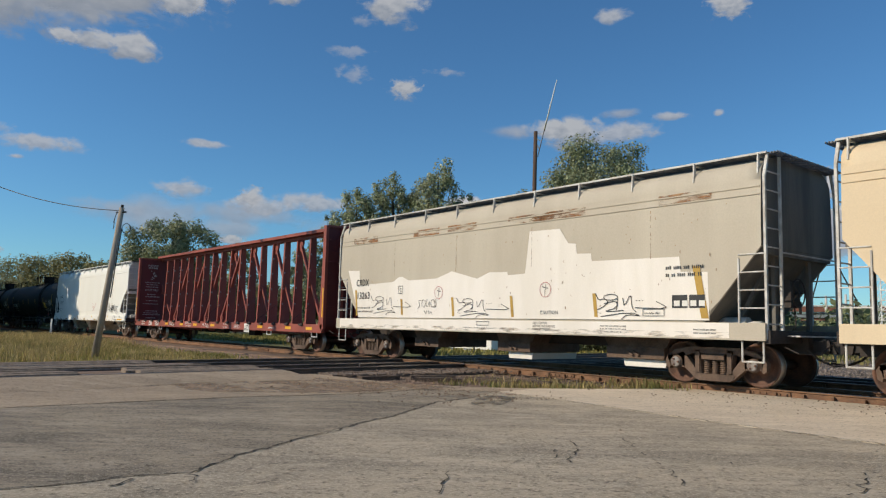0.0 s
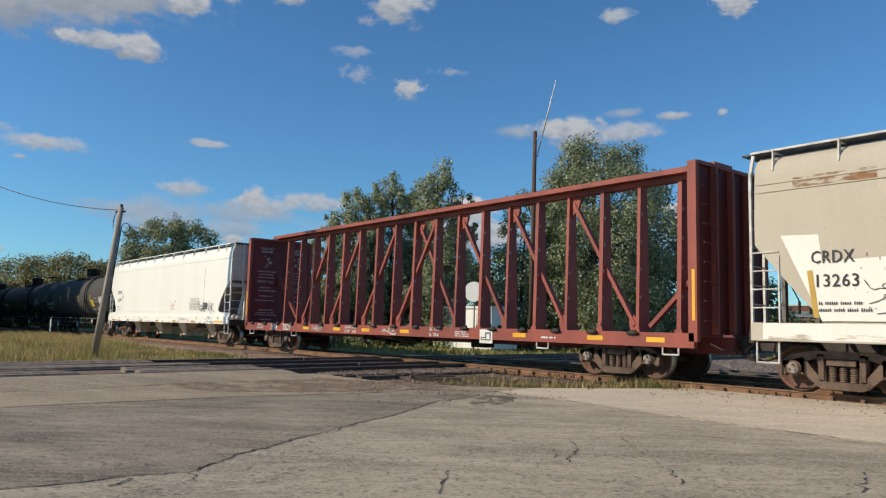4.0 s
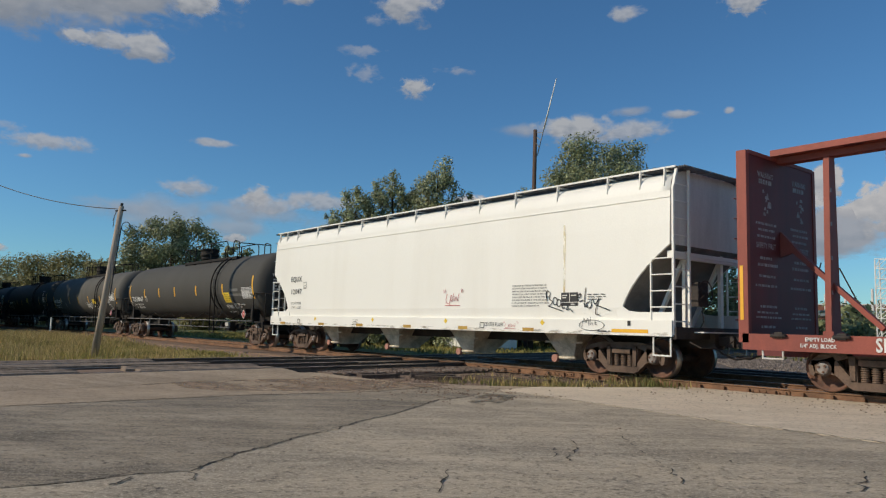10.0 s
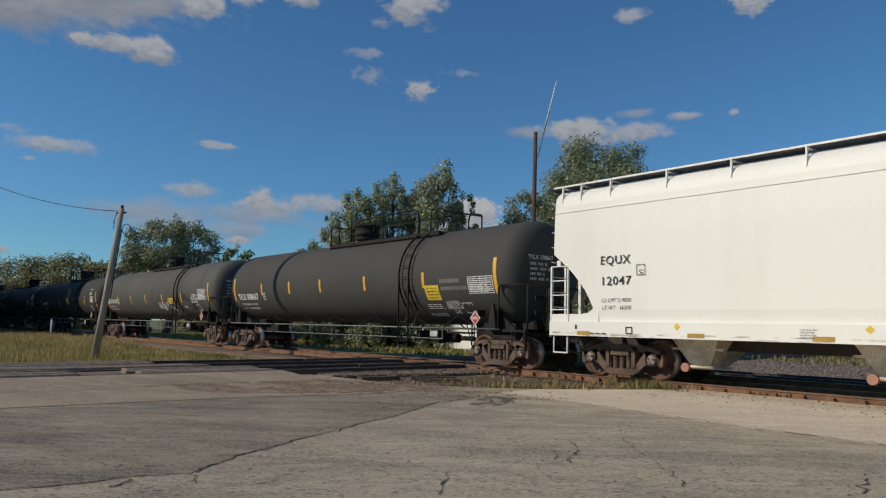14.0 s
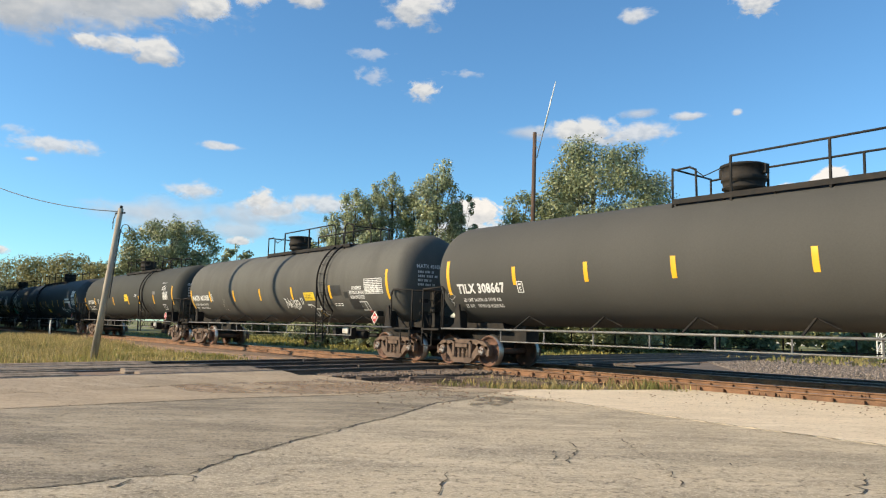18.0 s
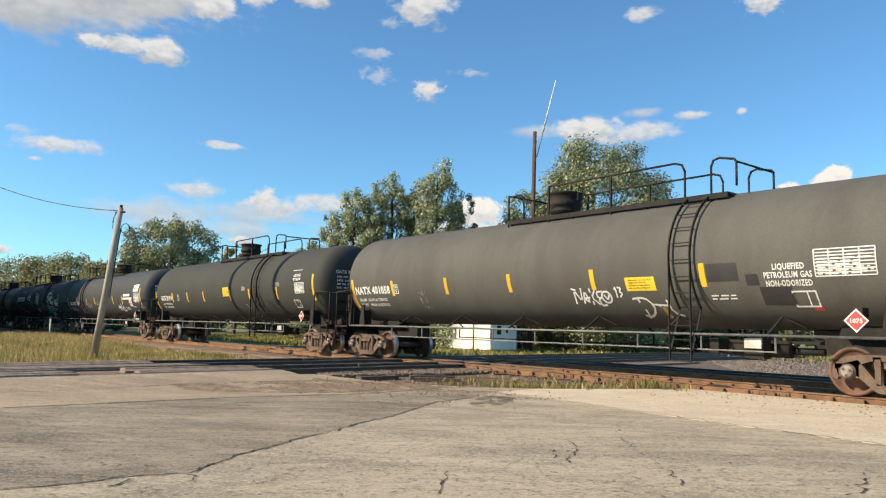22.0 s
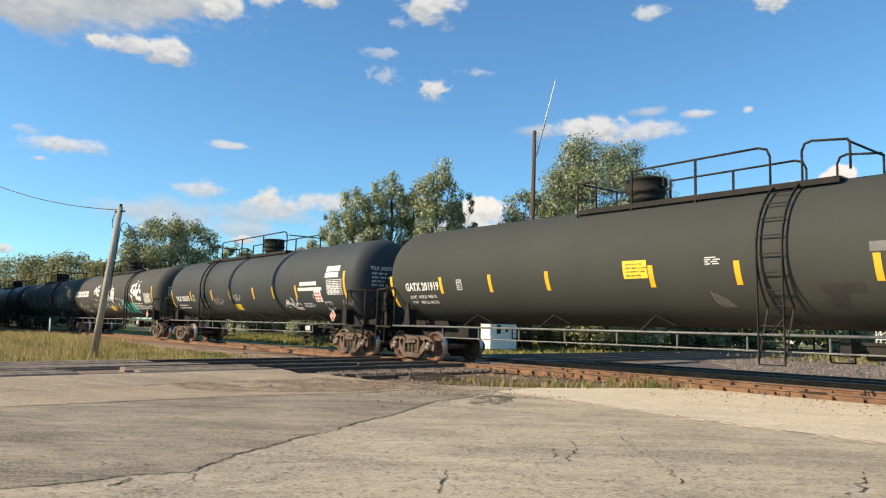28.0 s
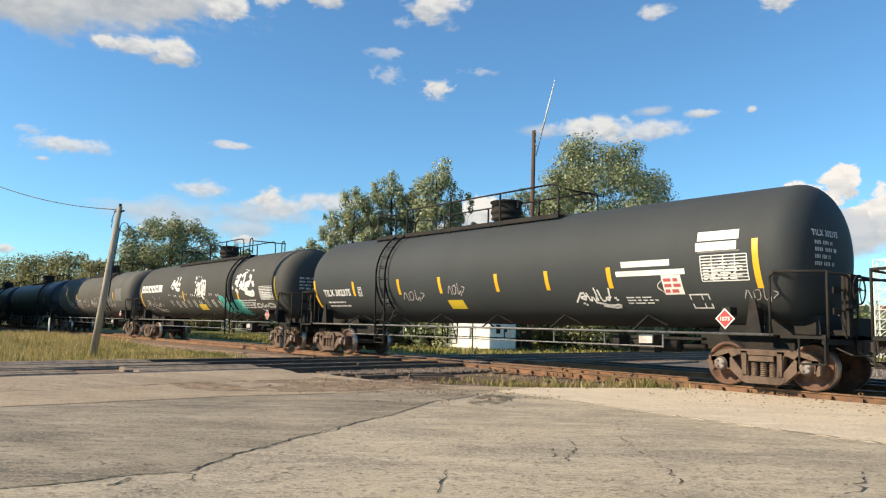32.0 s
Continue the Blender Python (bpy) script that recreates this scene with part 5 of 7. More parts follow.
    if panel:
        x, w, z0, z1 = panel
        sign = part("contact_panel", made(sheet, x, x + w, z0, z1, TSIDE, .009, 4, -.05), M_SIGN_YELLOW, car, "yellow contact notice panel")
        bm = bmesh.new()
        fine_print(bm, x + .08, x + w - .08, z0 + .05, z1 - .02, 4, TSIDE, 9, .013)
        tagged(part("stencil", bm, M_INK, sign), kind="stuff")
    if data:
        x, w, z0, z1 = data
        bm = bmesh.new()
        t = .022
        for i in range(5):
            xx = x + w * i / 4
            sheet(bm, xx - t / 2, xx + t / 2, z0, z1, TSIDE, .010, 5)
        for i in range(9):
            zz = z0 + (z1 - z0) * i / 8
            sheet(bm, x, x + w, zz - t / 2, zz + t / 2, TSIDE, .011, 1)
        bars(bm, x + .05, x + w - .04, z0 + .03, z1 - .02, 8, TSIDE, 15, .42, .012)
        part("data_table", bm, M_LETTER, car, "white stencilled test table")
        bm = bmesh.new()
        x2 = box_x
        z0 += .07
        ribbon(bm, [(x2, z0 - .62), (x2 + .44, z0 - .62), (x2 + .44, z0 - .34), (x2, z0 - .34), (x2, z0 - .62)], .03, TSIDE)
        ribbon(bm, [(x2 + .28, z0 - .62), (x2 + .28, z0 - .34)], .025, TSIDE)
        tagged(part("stencil", bm, M_LETTER, car), kind="stuff")
    def on_head(y, z):
        return TH - HEAD + dish(math.hypot(y, z - TZ)) + .012

    for words, size, x, z, wide in marks:
        me = text_mesh(words, .17, 0, 0, flat_side(0), M_LETTER)
        for v in me.vertices:
            y, zz = -.95 + v.co.x * .9, 3.05 + v.co.z
            v.co = (on_head(y, zz), y, zz)
        part("lettering", me, None, car)
    bm = bmesh.new()
    for y, z, w in ((-.9, 2.88, .6), (-.9, 2.74, .75), (-.9, 2.60, .5), (-.9, 2.46, .65)):
        for k in range(12):
            ya = y + w * k / 12
            if k not in (4, 9):
                bm.faces.new([bm.verts.new((on_head(a, b), a, b)) for a, b in ((ya, z), (ya + w / 20, z), (ya + w / 20, z + .075), (ya, z + .075))])
    tagged(part("stencil", bm, M_LETTER, car), kind="stuff")
    for x in (-8.45, 8.45):
        truck(car, x)
    couplers(car, 9.95)
    if extra:
        extra(car)
    # the shell and running gear stand a little behind the lettering's middle
    for piece in car.children:
        kind = piece.name.split(".")[0]
        far_end = kind in ("lettering", "stencil") and piece.data.vertices[0].co.x > 8.95
        if far_end or kind in ("shell", "stub_sill", "bolster_web", "end_platform", "end_handrail", "end_post", "brake_wheel", "side_pipe", "pipe_hanger", "truck", "coupler", "brake_gear", "reservoir", "valve_box"):
            piece.location.x -= .2
    return car


def words_on(car, lines):
    for words, size, x, z, wide in lines:
        part("lettering", text_mesh(words, size, x, z, TSIDE, M_LETTER, width=wide), None, car)


def patch_on(car, x0, x1, z0, z1, m, name="paint_patch", label="", lean=-.04):
    return part(name, made(sheet, x0, x1, z0, z1, TSIDE, .007, 5, lean), m, car, label)


def small_print(car, x0, x1, z0, z1, lines, seed):
    bm = bmesh.new()
    bars(bm, x0, x1, z0, z1, lines, TSIDE, seed, .45)
    tagged(part("stencil", bm, M_LETTER, car), kind="stuff")


def drawn_on(car, lines, x0, x1, z0, z1, width, m=None, label="white sprayed tag"):
    part("sprayed_tag", made(strokes, lines, x0, z0, x1 - x0, z1 - z0, TSIDE, width), m or M_SPRAY, car, label)


def first_tank(car):
    words_on(car, [("LIQUEFIED", .15, 6.12, 1.79, .6), ("PETROLEUM", .15, 6.07, 1.66, .7), ("GAS", .15, 6.28, 1.53, .27), ("NON-ODORIZED", .13, 4.97, 1.45, .85)])
    patch_on(car, 6.03, 6.95, 2.43, 2.55, M_GRIME, "paint_patch", "grey painted-out strip")
    patch_on(car, 6.05, 7.25, 2.21, 2.32, M_GRIME, "paint_patch", "grey painted-out strip")
    small_print(car, 5.15, 5.97, 1.67, 1.84, 3, 51)
    drawn_on(car, [loop(.5, .75, .35, .25), [(.45, .5), (.3, .3), (.6, .25), (.35, 0)], [(.7, .55), (1, .75)]], -9.05, -8.65, 1.75, 2.15, .012)


def second_tank(car):
    words_on(car, [("LIQUEFIED", .16, 6.17, 2.37, .63), ("PETROLEUM GAS", .16, 5.98, 2.21, .95), ("NON-ODORIZED", .16, 6.0, 2.05, .91)])
    patch_on(car, 4.75, 5.44, 2.18, 2.55, M_OLDPAINT, "paint_patch", "dark painted-out block")
    patch_on(car, 5.86, 6.5, 1.69, 2.04, M_OLDPAINT, "paint_patch", "dark painted-out block")
    patch_on(car, 5.6, 5.86, 2.08, 2.3, M_OLDPAINT, "paint_patch", "dark painted-out block")
    patch_on(car, 6.79, 6.97, 1.58, 1.66, M_PLACARD)
    small_print(car, 4.75, 5.48, 1.81, 1.94, 2, 54)
    drawn_on(car, BLOCK_TAG, .97, 2.15, 1.68, 2.13, .045, M_LETTER)
    drawn_on(car, NUMBER_TAG, 2.22, 2.52, 1.88, 2.15, .04, M_LETTER)
    drawn_on(car, LETTER_TAG, 2.72, 3.85, 1.42, 1.88, .045, M_LETTER)
    patch_on(car, 3.42, 3.52, 1.42, 1.66, M_OCHRE)
    drawn_on(car, SKETCH_TAG, -5.32, -4.93, 1.65, 2.2, .014, M_FAINT, "thin chalk sketch")


def third_tank(car):
    words_on(car, [("LIQUEFIED", .15, 6.95, 2.95, .55), ("PETROLEUM", .15, 6.9, 2.80, .6)])
    small_print(car, 2.11, 2.5, 2.52, 2.7, 4, 58)
    small_print(car, 6.8, 7.6, 3.2, 3.26, 1, 59)
    patch_on(car, 4.42, 5.2, 1.9, 2.06, M_OLDPAINT, "paint_patch", "dark painted-out block")
    patch_on(car, 4.5, 4.85, 1.63, 1.9, M_OLDPAINT, "paint_patch", "dark painted-out block")
    patch_on(car, 5.35, 5.75, 2.6, 2.78, M_GRIME, "paint_patch", "grey painted-out strip")
    for k in range(5):
        drawn_on(car, [[(0, 1), (.3, .4), (.9, 0)]], 2.14 + .07 * k, 2.3 + .08 * k, 1.64, 1.95 - .03 * k, .01, M_FAINT, "thin scratches")


def fourth_tank(car):
    patch_on(car, 5.11, 6.41, 2.54, 2.68, M_CARDW, "paint_patch", "white painted strip")
    patch_on(car, 4.94, 6.77, 2.34, 2.46, M_CARDW, "paint_patch", "white painted strip")
    block = patch_on(car, 6.17, 6.66, 1.91, 2.335, M_CARDW, "notice_card", "white notice with faded red print")
    bm = bmesh.new()
    bars(bm, 6.2, 6.64, 1.95, 2.31, 3, TSIDE, 62, .6, .012)
    tagged(part("stencil", bm, M_REDINK, block), kind="stuff")
    patch_on(car, 7.08, 8.02, 3.02, 3.22, M_CARDW, "paint_patch", "white painted-out block")
    patch_on(car, 7.05, 7.98, 2.80, 2.985, M_CARDW, "paint_patch", "white painted-out block")
    patch_on(car, 7.1, 8.05, 2.76, 2.79, M_GRIME)
    patch_on(car, -1.45, -.75, 1.62, 1.88, M_SIGN_YELLOW, "contact_panel", "pale yellow notice panel")
    small_print(car, 5.08, 5.95, 1.72, 1.91, 3, 63)
    drawn_on(car, JAGGED_TAG, 3.54, 4.85, 1.62, 2.1, .045, M_LETTER)
    drawn_on(car, [[(1, 1), (.1, .5), (.9, 0)]], 5.95, 6.2, 1.95, 2.25, .02)
    drawn_on(car, SCRATCH_TAG, -3.62, -2.45, 1.8, 2.25, .03, M_FAINT, "thin scratched tag")
    drawn_on(car, SCRATCH_TAG, -1.3, -.5, 1.95, 2.4, .03, M_FAINT, "thin scratched tag")
    drawn_on(car, THIN_TAG, -4.9, -4.4, 1.7, 2.0, .02, M_FAINT, "thin scratched tag")
    drawn_on(car, SCRATCH_TAG, 8.0, 8.75, 1.7, 2.05, .02, M_FAINT, "scuff marks")


def fifth_tank(car):
    letters = part("paint_patch", made(sheet, -8.7, -5.3, 2.6, 3.0, TSIDE, .007, 5), M_LETTER, car, "white block lettering")
    bm = bmesh.new()
    for k in range(5):
        sheet(bm, -8.2 + .57 * k, -8.12 + .57 * k, 2.6, 3.0, TSIDE, .012, 3)
        sheet(bm, -8.5 + .57 * k, -8.3 + .57 * k, 2.72, 2.86, TSIDE, .012, 2)
    tagged(part("stencil", bm, M_INK, letters), kind="stuff")
    drawn_on(car, JAGGED_TAG, -3.9, -2.6, 2.6, 3.35, .1, M_LETTER)
    drawn_on(car, BLOCK_TAG, -.6, .9, 2.1, 3.3, .1, M_LETTER)
    drawn_on(car, SCRATCH_TAG, -.4, .8, 2.2, 3.1, .13, M_LETTER)
    drawn_on(car, JAGGED_TAG, 4.1, 6.3, 2.2, 3.4, .13, M_LETTER)
    drawn_on(car, SCRATCH_TAG, 4.6, 6.0, 2.35, 3.45, .15, M_LETTER)
    for k in range(9):
        drawn_on(car, [[(0, 1), (.25, .5), (.7, 0)], [(.3, 1), (.5, .5), (.95, .05)]], -4.3 + .8 * k, -3.5 + .8 * k, 1.4, 2.45 - .05 * (k % 3), .07, M_SPRAY if k % 3 else M_FAINT, "faded sprayed tag")
    drawn_on(car, JAGGED_TAG, -8.4, -5.4, 1.5, 2.35, .06, M_FAINT, "faded sprayed tag")
    drawn_on(car, LOOPED_TAG, 2.4, 5.2, 1.35, 2.25, .2, M_TEAL, "teal sprayed tag")
    drawn_on(car, BLOCK_TAG, 2.6, 4.9, 1.45, 2.15, .16, M_TEAL, "teal sprayed tag")
    patch_on(car, -.4, .5, 1.62, 1.9, M_SIGN_YELLOW, "contact_panel", "yellow contact notice panel")
    small_print(car, 4.6, 6.4, 1.7, 2.1, 4, 92)
    drawn_on(car, THIN_TAG, 5.6, 8.0, 1.55, 1.95, .06)


def sixth_tank(car):
    for k in range(6):
        drawn_on(car, (JAGGED_TAG, BLOCK_TAG, SCRATCH_TAG)[k % 3], -6 + k * 2.1, -4.3 + k * 2.1, 1.7, 2.5, .06, M_FAINT, "worn sprayed tag")
    patch_on(car, 6.3, 7.6, 2.2, 3.0, M_GRIME, "paint_patch", "pale painted-out block")


tanks = [
    tank_car("dark grey pressure tank car with yellow strips and a contact panel", M_TANK, [("TILX 308667", .36, -8.47, 2.12, 1.97)], [-8.9, -6.14, -3.66, -1.2, 1.85, 5.17, 8.45],
             panel=(5.28, .69, 1.93, 2.38), ladder_x=4.1, plat=(-1.6, 5.15), hatch=-.3, data=(7.34, 1.05, 2.10, 2.57), extra=first_tank, chain=True, limits=("LD LMT 163300 LB 74100 KG", "LT WT    99700 LB 45200 KG"), box_x=6.81),
    tank_car("dusty dark grey pressure tank car with white sprayed tags", M_TANK_OLD, [("NATX 401058", .34, -8.88, 2.17, 2.08)], [-9.05, -6.70, -3.94, -1.24, 1.63, 4.59, 8.3],
             panel=(2.65, .8, 2.03, 2.34), ladder_x=3.92, plat=(-1.9, 4.9), hatch=-.5, rings=(), data=(6.99, 1.07, 2.21, 2.71), extra=second_tank, chain=True, low_strips=True, limits=("LD LMT 162200 LB 73550 KG", "LT WT    99800 LB 45250 KG"), hangers=(-6.34, -3.8, -1.2, 1.42, 3.7, 6.05), plate_x=-6.54, box_x=6.48),
    tank_car("black pressure tank car with yellow strips", M_TANK_OLIVE, [("GATX 201919", .33, -8.52, 2.2, 1.67)], [-9.3, -6.79, -4.62, -2.46, .70, 2.77, 5.41, 8.45],
             panel=(.01, .66, 2.29, 2.70), ladder_x=3.3, plat=(-1.95, 4.6), hatch=-.4, data=(7.05, .75, 2.3, 2.7), extra=third_tank, low_strips=True, chain=True, limits=("LD LMT  164100 LB  74450 KG", "LT WT     98900 LB  44850 KG"), hangers=(-5.7, -2.7, .46, 3.5, 6.2), plate_x=-5.99),
    tank_car("black tank car with white painted-out blocks and notices", M_TANK_COOL, [("TILX 302375", .32, -8.50, 2.1, 1.82)], [-9.15, -6.5, -3.8, -1.69, .8, 2.68, 4.68, 8.34],
             ladder_x=-4.85, plat=(-5.96, 2.55), hatch=-.28, data=(7.16, 1.04, 2.17, 2.70), extra=fourth_tank, low_strips=True, hangers=(-6.8, -4.6, -2.25, .3, 2.84, 5.4), plate_x=-6.17, box_x=6.76),
    tank_car("dark tank car covered in white and teal spray tags", M_TANK, [], [-8.9, -2.2, 4.5, 8.2], ladder_x=3.6, plat=(-4.5, 4.3), hatch=0, rings=(-4.0, 3.4, 7.75), data=(6.8, 1.2, 2.05, 2.6), extra=fifth_tank, low_strips=True),
    tank_car("dusty dark tank car with worn tags", M_TANK_OLD, [], [-6.0, -3.4, 3.2, 5.8], ladder_x=4.0, plat=(-2.7, 4.3), hatch=0, extra=sixth_tank),
    # the last two are painted darker for the shade they stand in
    tank_car("far tank car with tree shade put into its blue-black paint", M_TANK_SHADE, [], [-6.0, 5.8], ladder_x=4.0, plat=(-2.7, 4.3), hatch=0),
    tank_car("far tank car with tree shade put into its blue-black paint", M_TANK_SHADE, [], [-6.0, 5.8], ladder_x=4.0, plat=(-2.7, 4.3), hatch=0),
]


# ---- ground, pavement and tracks ----
def slab(bm, outline, z0, z1):
    a = [bm.verts.new((x, y, z1)) for x, y in outline]
    b = [bm.verts.new((x, y, z0)) for x, y in outline]
    n = len(outline)
    bm.faces.new(a)
    bm.faces.new(b[::-1])
    for i in range(n):
        bm.faces.new((a[(i + 1) % n], a[i], b[i], b[(i + 1) % n]))


def setting(name, bm, m, label):
    ob = part(name, bm, m, None)
    return tagged(ob, label, name, kind="structure")


bm = bmesh.new()
slab(bm, [(-2500, -2500), (2500, -2500), (2500, 2500), (-2500, 2500)], -.6, -.24)
setting("ground", bm, M_FIELD, "rough grassy ground that runs to the horizon")
pavement = setting("pavement", made(slab, [(-18.2, -14), (-17.95, -10.62), (-18.1, -7.8), (-17.1, -6.5), (-15.2, -6.35), (-13.0, -6.25), (-11.6, -5.3), (-10.8, -4.3), (-9.9, -2.4), (-9.4, -.88), (40, -.88), (40, -70), (-16, -70), (-17.5, -30)], -.45, -.136),
                   M_CONCRETE, "weathered cracked asphalt forecourt beside the tracks")
apron = setting("pavement_apron", made(slab, [(-10.55, -5.6), (-10.8, -4.3), (-9.9, -2.4), (-9.4, -.88), (40, -.88), (40, -8.2), (15, -7.2), (-3.48, -6.21), (-5.83, -6.08), (-8.47, -5.74)], -.40, -.129),
                M_APRON, "pale worn concrete apron along the rails")
setting("pavement_edge_slab", made(slab, [(-18.2, -14), (-17.95, -10.62), (-18.1, -7.8), (-17.1, -6.5), (-15.2, -6.35), (-13.0, -6.25), (-11.6, -5.3), (-10.8, -4.3), (-10.55, -5.6), (-11.6, -6.6), (-11.3, -8.26), (-11.6, -10.4), (-11.5, -13.84), (-11, -24), (-16.9, -24)], -.40, -.1295),
        M_BROWNSLAB, "brown worn concrete along the crossing tracks")


def crack(bm, pts, w, z, seed, broken=0.0):
    rng = random.Random(seed)
    line = []
    for (xa, ya), (xb, yb) in zip(pts, pts[1:]):
        n = max(2, int(math.hypot(xb - xa, yb - ya) / .09))
        for k in range(n):
            u = k / n
            line.append((xa + (xb - xa) * u + rng.gauss(0, .022), ya + (yb - ya) * u + rng.gauss(0, .022), w * rng.uniform(.25, 1.2)))
    for (xa, ya, wa), (xb, yb, wb) in zip(line, line[1:]):
        if rng.random() < broken:
            continue
        d = Vector((xb - xa, yb - ya))
        if d.length < 1e-4:
            continue
        n = Vector((-d.y, d.x)).normalized()
        bm.faces.new([bm.verts.new(p) for p in ((xa + n.x * wa / 2, ya + n.y * wa / 2, z), (xa - n.x * wa / 2, ya - n.y * wa / 2, z), (xb - n.x * wb / 2, yb - n.y * wb / 2, z), (xb + n.x * wb / 2, yb + n.y * wb / 2, z))])


CRACKS = [([(-6.11, -15.2), (-6.11, -14.66), (-6.06, -14.19), (-6.12, -13.69), (-6.01, -13.34)], .016, .05), ([(-6.01, -13.34), (-6.24, -13.06), (-6.57, -12.69), (-6.79, -12.24), (-7.21, -11.7), (-7.34, -11.35), (-7.95, -10.43), (-8.38, -9.6), (-9.52, -7.99), (-9.85, -6.9)], .026, .02),
          ([(-5.96, -13.34), (-5.69, -13.42), (-5.61, -13.48)], .016, .1), ([(-5.85, -14.03), (-5.86, -13.91), (-6.09, -13.72)], .032, .05), ([(-5.52, -13.8), (-5.58, -13.68)], .018, .1), ([(-4.91, -11.53), (-4.66, -11.78), (-4.49, -11.98), (-4.23, -12.21)], .016, .15),
          ([(-5.26, -9.85), (-4.8, -10.32)], .012, .2), ([(-5.5, -9.29), (-5.08, -9.69), (-4.87, -10.03), (-4.6, -10.39)], .016, .08), ([(-5.4, -8.55), (-4.94, -8.96), (-4.57, -9.23), (-4.28, -9.47), (-3.99, -9.8), (-3.69, -10.04), (-3.39, -10.38)], .016, .35), ([(-3.84, -8.93), (-3.71, -9.14)], .02, .1),
          ([(-2.85, -8.38), (-2.71, -8.7), (-2.55, -9.19), (-2.56, -9.57)], .02, .2), ([(-7.26, -14.48), (-7.4, -14.33)], .016, .1), ([(-7.64, -14.36), (-7.72, -14.14)], .012, .3)]
for n, (pts, w, broken) in enumerate(CRACKS):
    part("crack", made(crack, pts, w, -.1285, 200 + n, broken), M_CRACK, pavement, "dark jagged crack in the asphalt")
old = setting("pavement_old_slab", made(slab, [(-6.1, -26), (-6.11, -14.66), (-6.06, -14.19), (-6.12, -13.69), (-6.01, -13.34), (-6.57, -12.69), (-7.21, -11.7), (-7.95, -10.43), (-8.38, -9.6), (-9.52, -7.99), (-9.85, -6.9), (-10.2, -6.4), (-10.5, -5.8), (-11.55, -6.7), (-11.28, -8.26), (-11.58, -10.4), (-11.48, -13.84), (-11, -26)], -.40, -.1325),
              M_OLDSLAB, "darker worn asphalt slab of the forecourt")
SEAM = [(-11, -24), (-11.5, -13.84), (-11.6, -10.4), (-11.3, -8.26), (-11.6, -6.6), (-10.5, -5.6), (-8.47, -5.74), (-5.83, -6.08), (-3.48, -6.21), (15, -7.2)]
part("seam", made(crack, SEAM, .026, -.1245, 231, 0), M_CRACK, apron, "dirt-filled seam")
part("seam", made(crack, [(-9.6, -4.9), (-7, -3.9), (-3, -3.4), (4, -3.5)], .012, -.1245, 232, .5), M_CRACK, apron)
part("oil_stain", made(slab, [(-9.7, -6.92), (-10.1, -6.2), (-9.5, -6.15), (-8.75, -7.2), (-8.6, -7.9), (-9.1, -7.6)], -.1288, -.1240), M_STAIN, pavement, "dark grey stain on the pavement")
rng = random.Random(8)
verts, faces = [], []


def pebble(x, y, z, r):
    b = len(verts)
    k = rng.uniform(0, 3)
    for a in range(4):
        verts.append((x + r * rng.uniform(.7, 1.2) * math.cos(k + a * 1.57), y + r * rng.uniform(.7, 1.2) * math.sin(k + a * 1.57), z))
    verts.append((x + rng.uniform(-.3, .3) * r, y, z + r * rng.uniform(.5, 1)))
    faces.extend([(b + a, b + (a + 1) % 4, b + 4) for a in range(4)])


for k in range(900):
    u, side = rng.random(), abs(rng.gauss(0, 1))
    if k % 2:
        x, y = -17 + 8 * u, -6.5 + 1.2 * u - side * 1.3 - 1.5 * (1 - u)
    else:
        x, y = -9.5 + 14 * u, -1.0 - side * 1.4
    pebble(x, y, -.128, rng.uniform(.008, .03))
for k in range(420):
    x, y = rng.gauss(-12.6, 2.0), rng.gauss(-6.8, 1.2)
    if x < -9.4 or y < -7.2:
        pebble(x, y, -.1245, rng.uniform(.010, .032))
loose = tagged(new("loose_stones", raw("loose_stones", verts, faces, M_DIRT)), "small loose stones scattered on the pavement", "stones", kind="stuff")

setting("track_bed", made(slab, [(-420, -2.4), (-18, -2.4), (-17, -6.4), (-9, -6.4), (-9, -.6), (60, -.6), (60, 3.3), (-420, 3.3)], -.5, -.19), M_DIRT, "rust-brown dirt bed under the main track")
SK = -.13


def skew(x, y):
    return x + SK * (y + 8)


setting("verge_dirt", made(slab, [(-70, -2.4), (-22.6, -2.4), (-22.8, -3.9), (-25, -4.0), (-31, -4.1), (-40, -4.2), (-70, -3.7)], -.5, -.222), M_VERGE, "pinkish bare dirt beside the track")
setting("verge_straw", made(slab, [(-75, -3.5), (-40, -4.0), (-31, -3.9), (-25, -3.8), (-22.7, -3.7), (-22.0, -14), (-21.6, -20), (-75, -12)], -.5, -.230), M_STRAW, "straw-coloured ground under the dry grass")
setting("crossing_bed", made(slab, [(skew(-22.4, -60), -60), (skew(-14.9, -60), -60), (skew(-14.9, -6.6), -6.6), (skew(-14.9, 90), 90), (skew(-22.4, 90), 90)], -.5, -.184), M_DARKBED, "dark oily ballast under the crossing tracks")
setting("crossing_fill", made(slab, [(skew(-22.2, -6.3), -6.3), (skew(-15.3, -6.3), -6.3), (skew(-14.6, -3), -3), (skew(-14.9, 13), 13), (skew(-22.2, 13), 13)], -.5, -.105), M_FILL, "rust-brown fill between the crossing rails")
setting("yard_bed", made(slab, [(-17.5, 3.3), (60, 3.3), (60, 6.2), (-11.5, 6.2), (-14.0, 9.9), (-20.4, 18.4), (-21, 19), (-18.5, 5.9)], -.5, -.178), M_DARKBED, "dark oily ballast beside the main track")
setting("gravel_yard", made(slab, [(-11.8, 5.9), (60, 5.9), (60, 34), (-23, 36), (-20.6, 18), (-14.2, 9.6)], -.5, -.172), M_GRAVEL, "coarse grey-brown gravel yard")
verts, faces = [], []
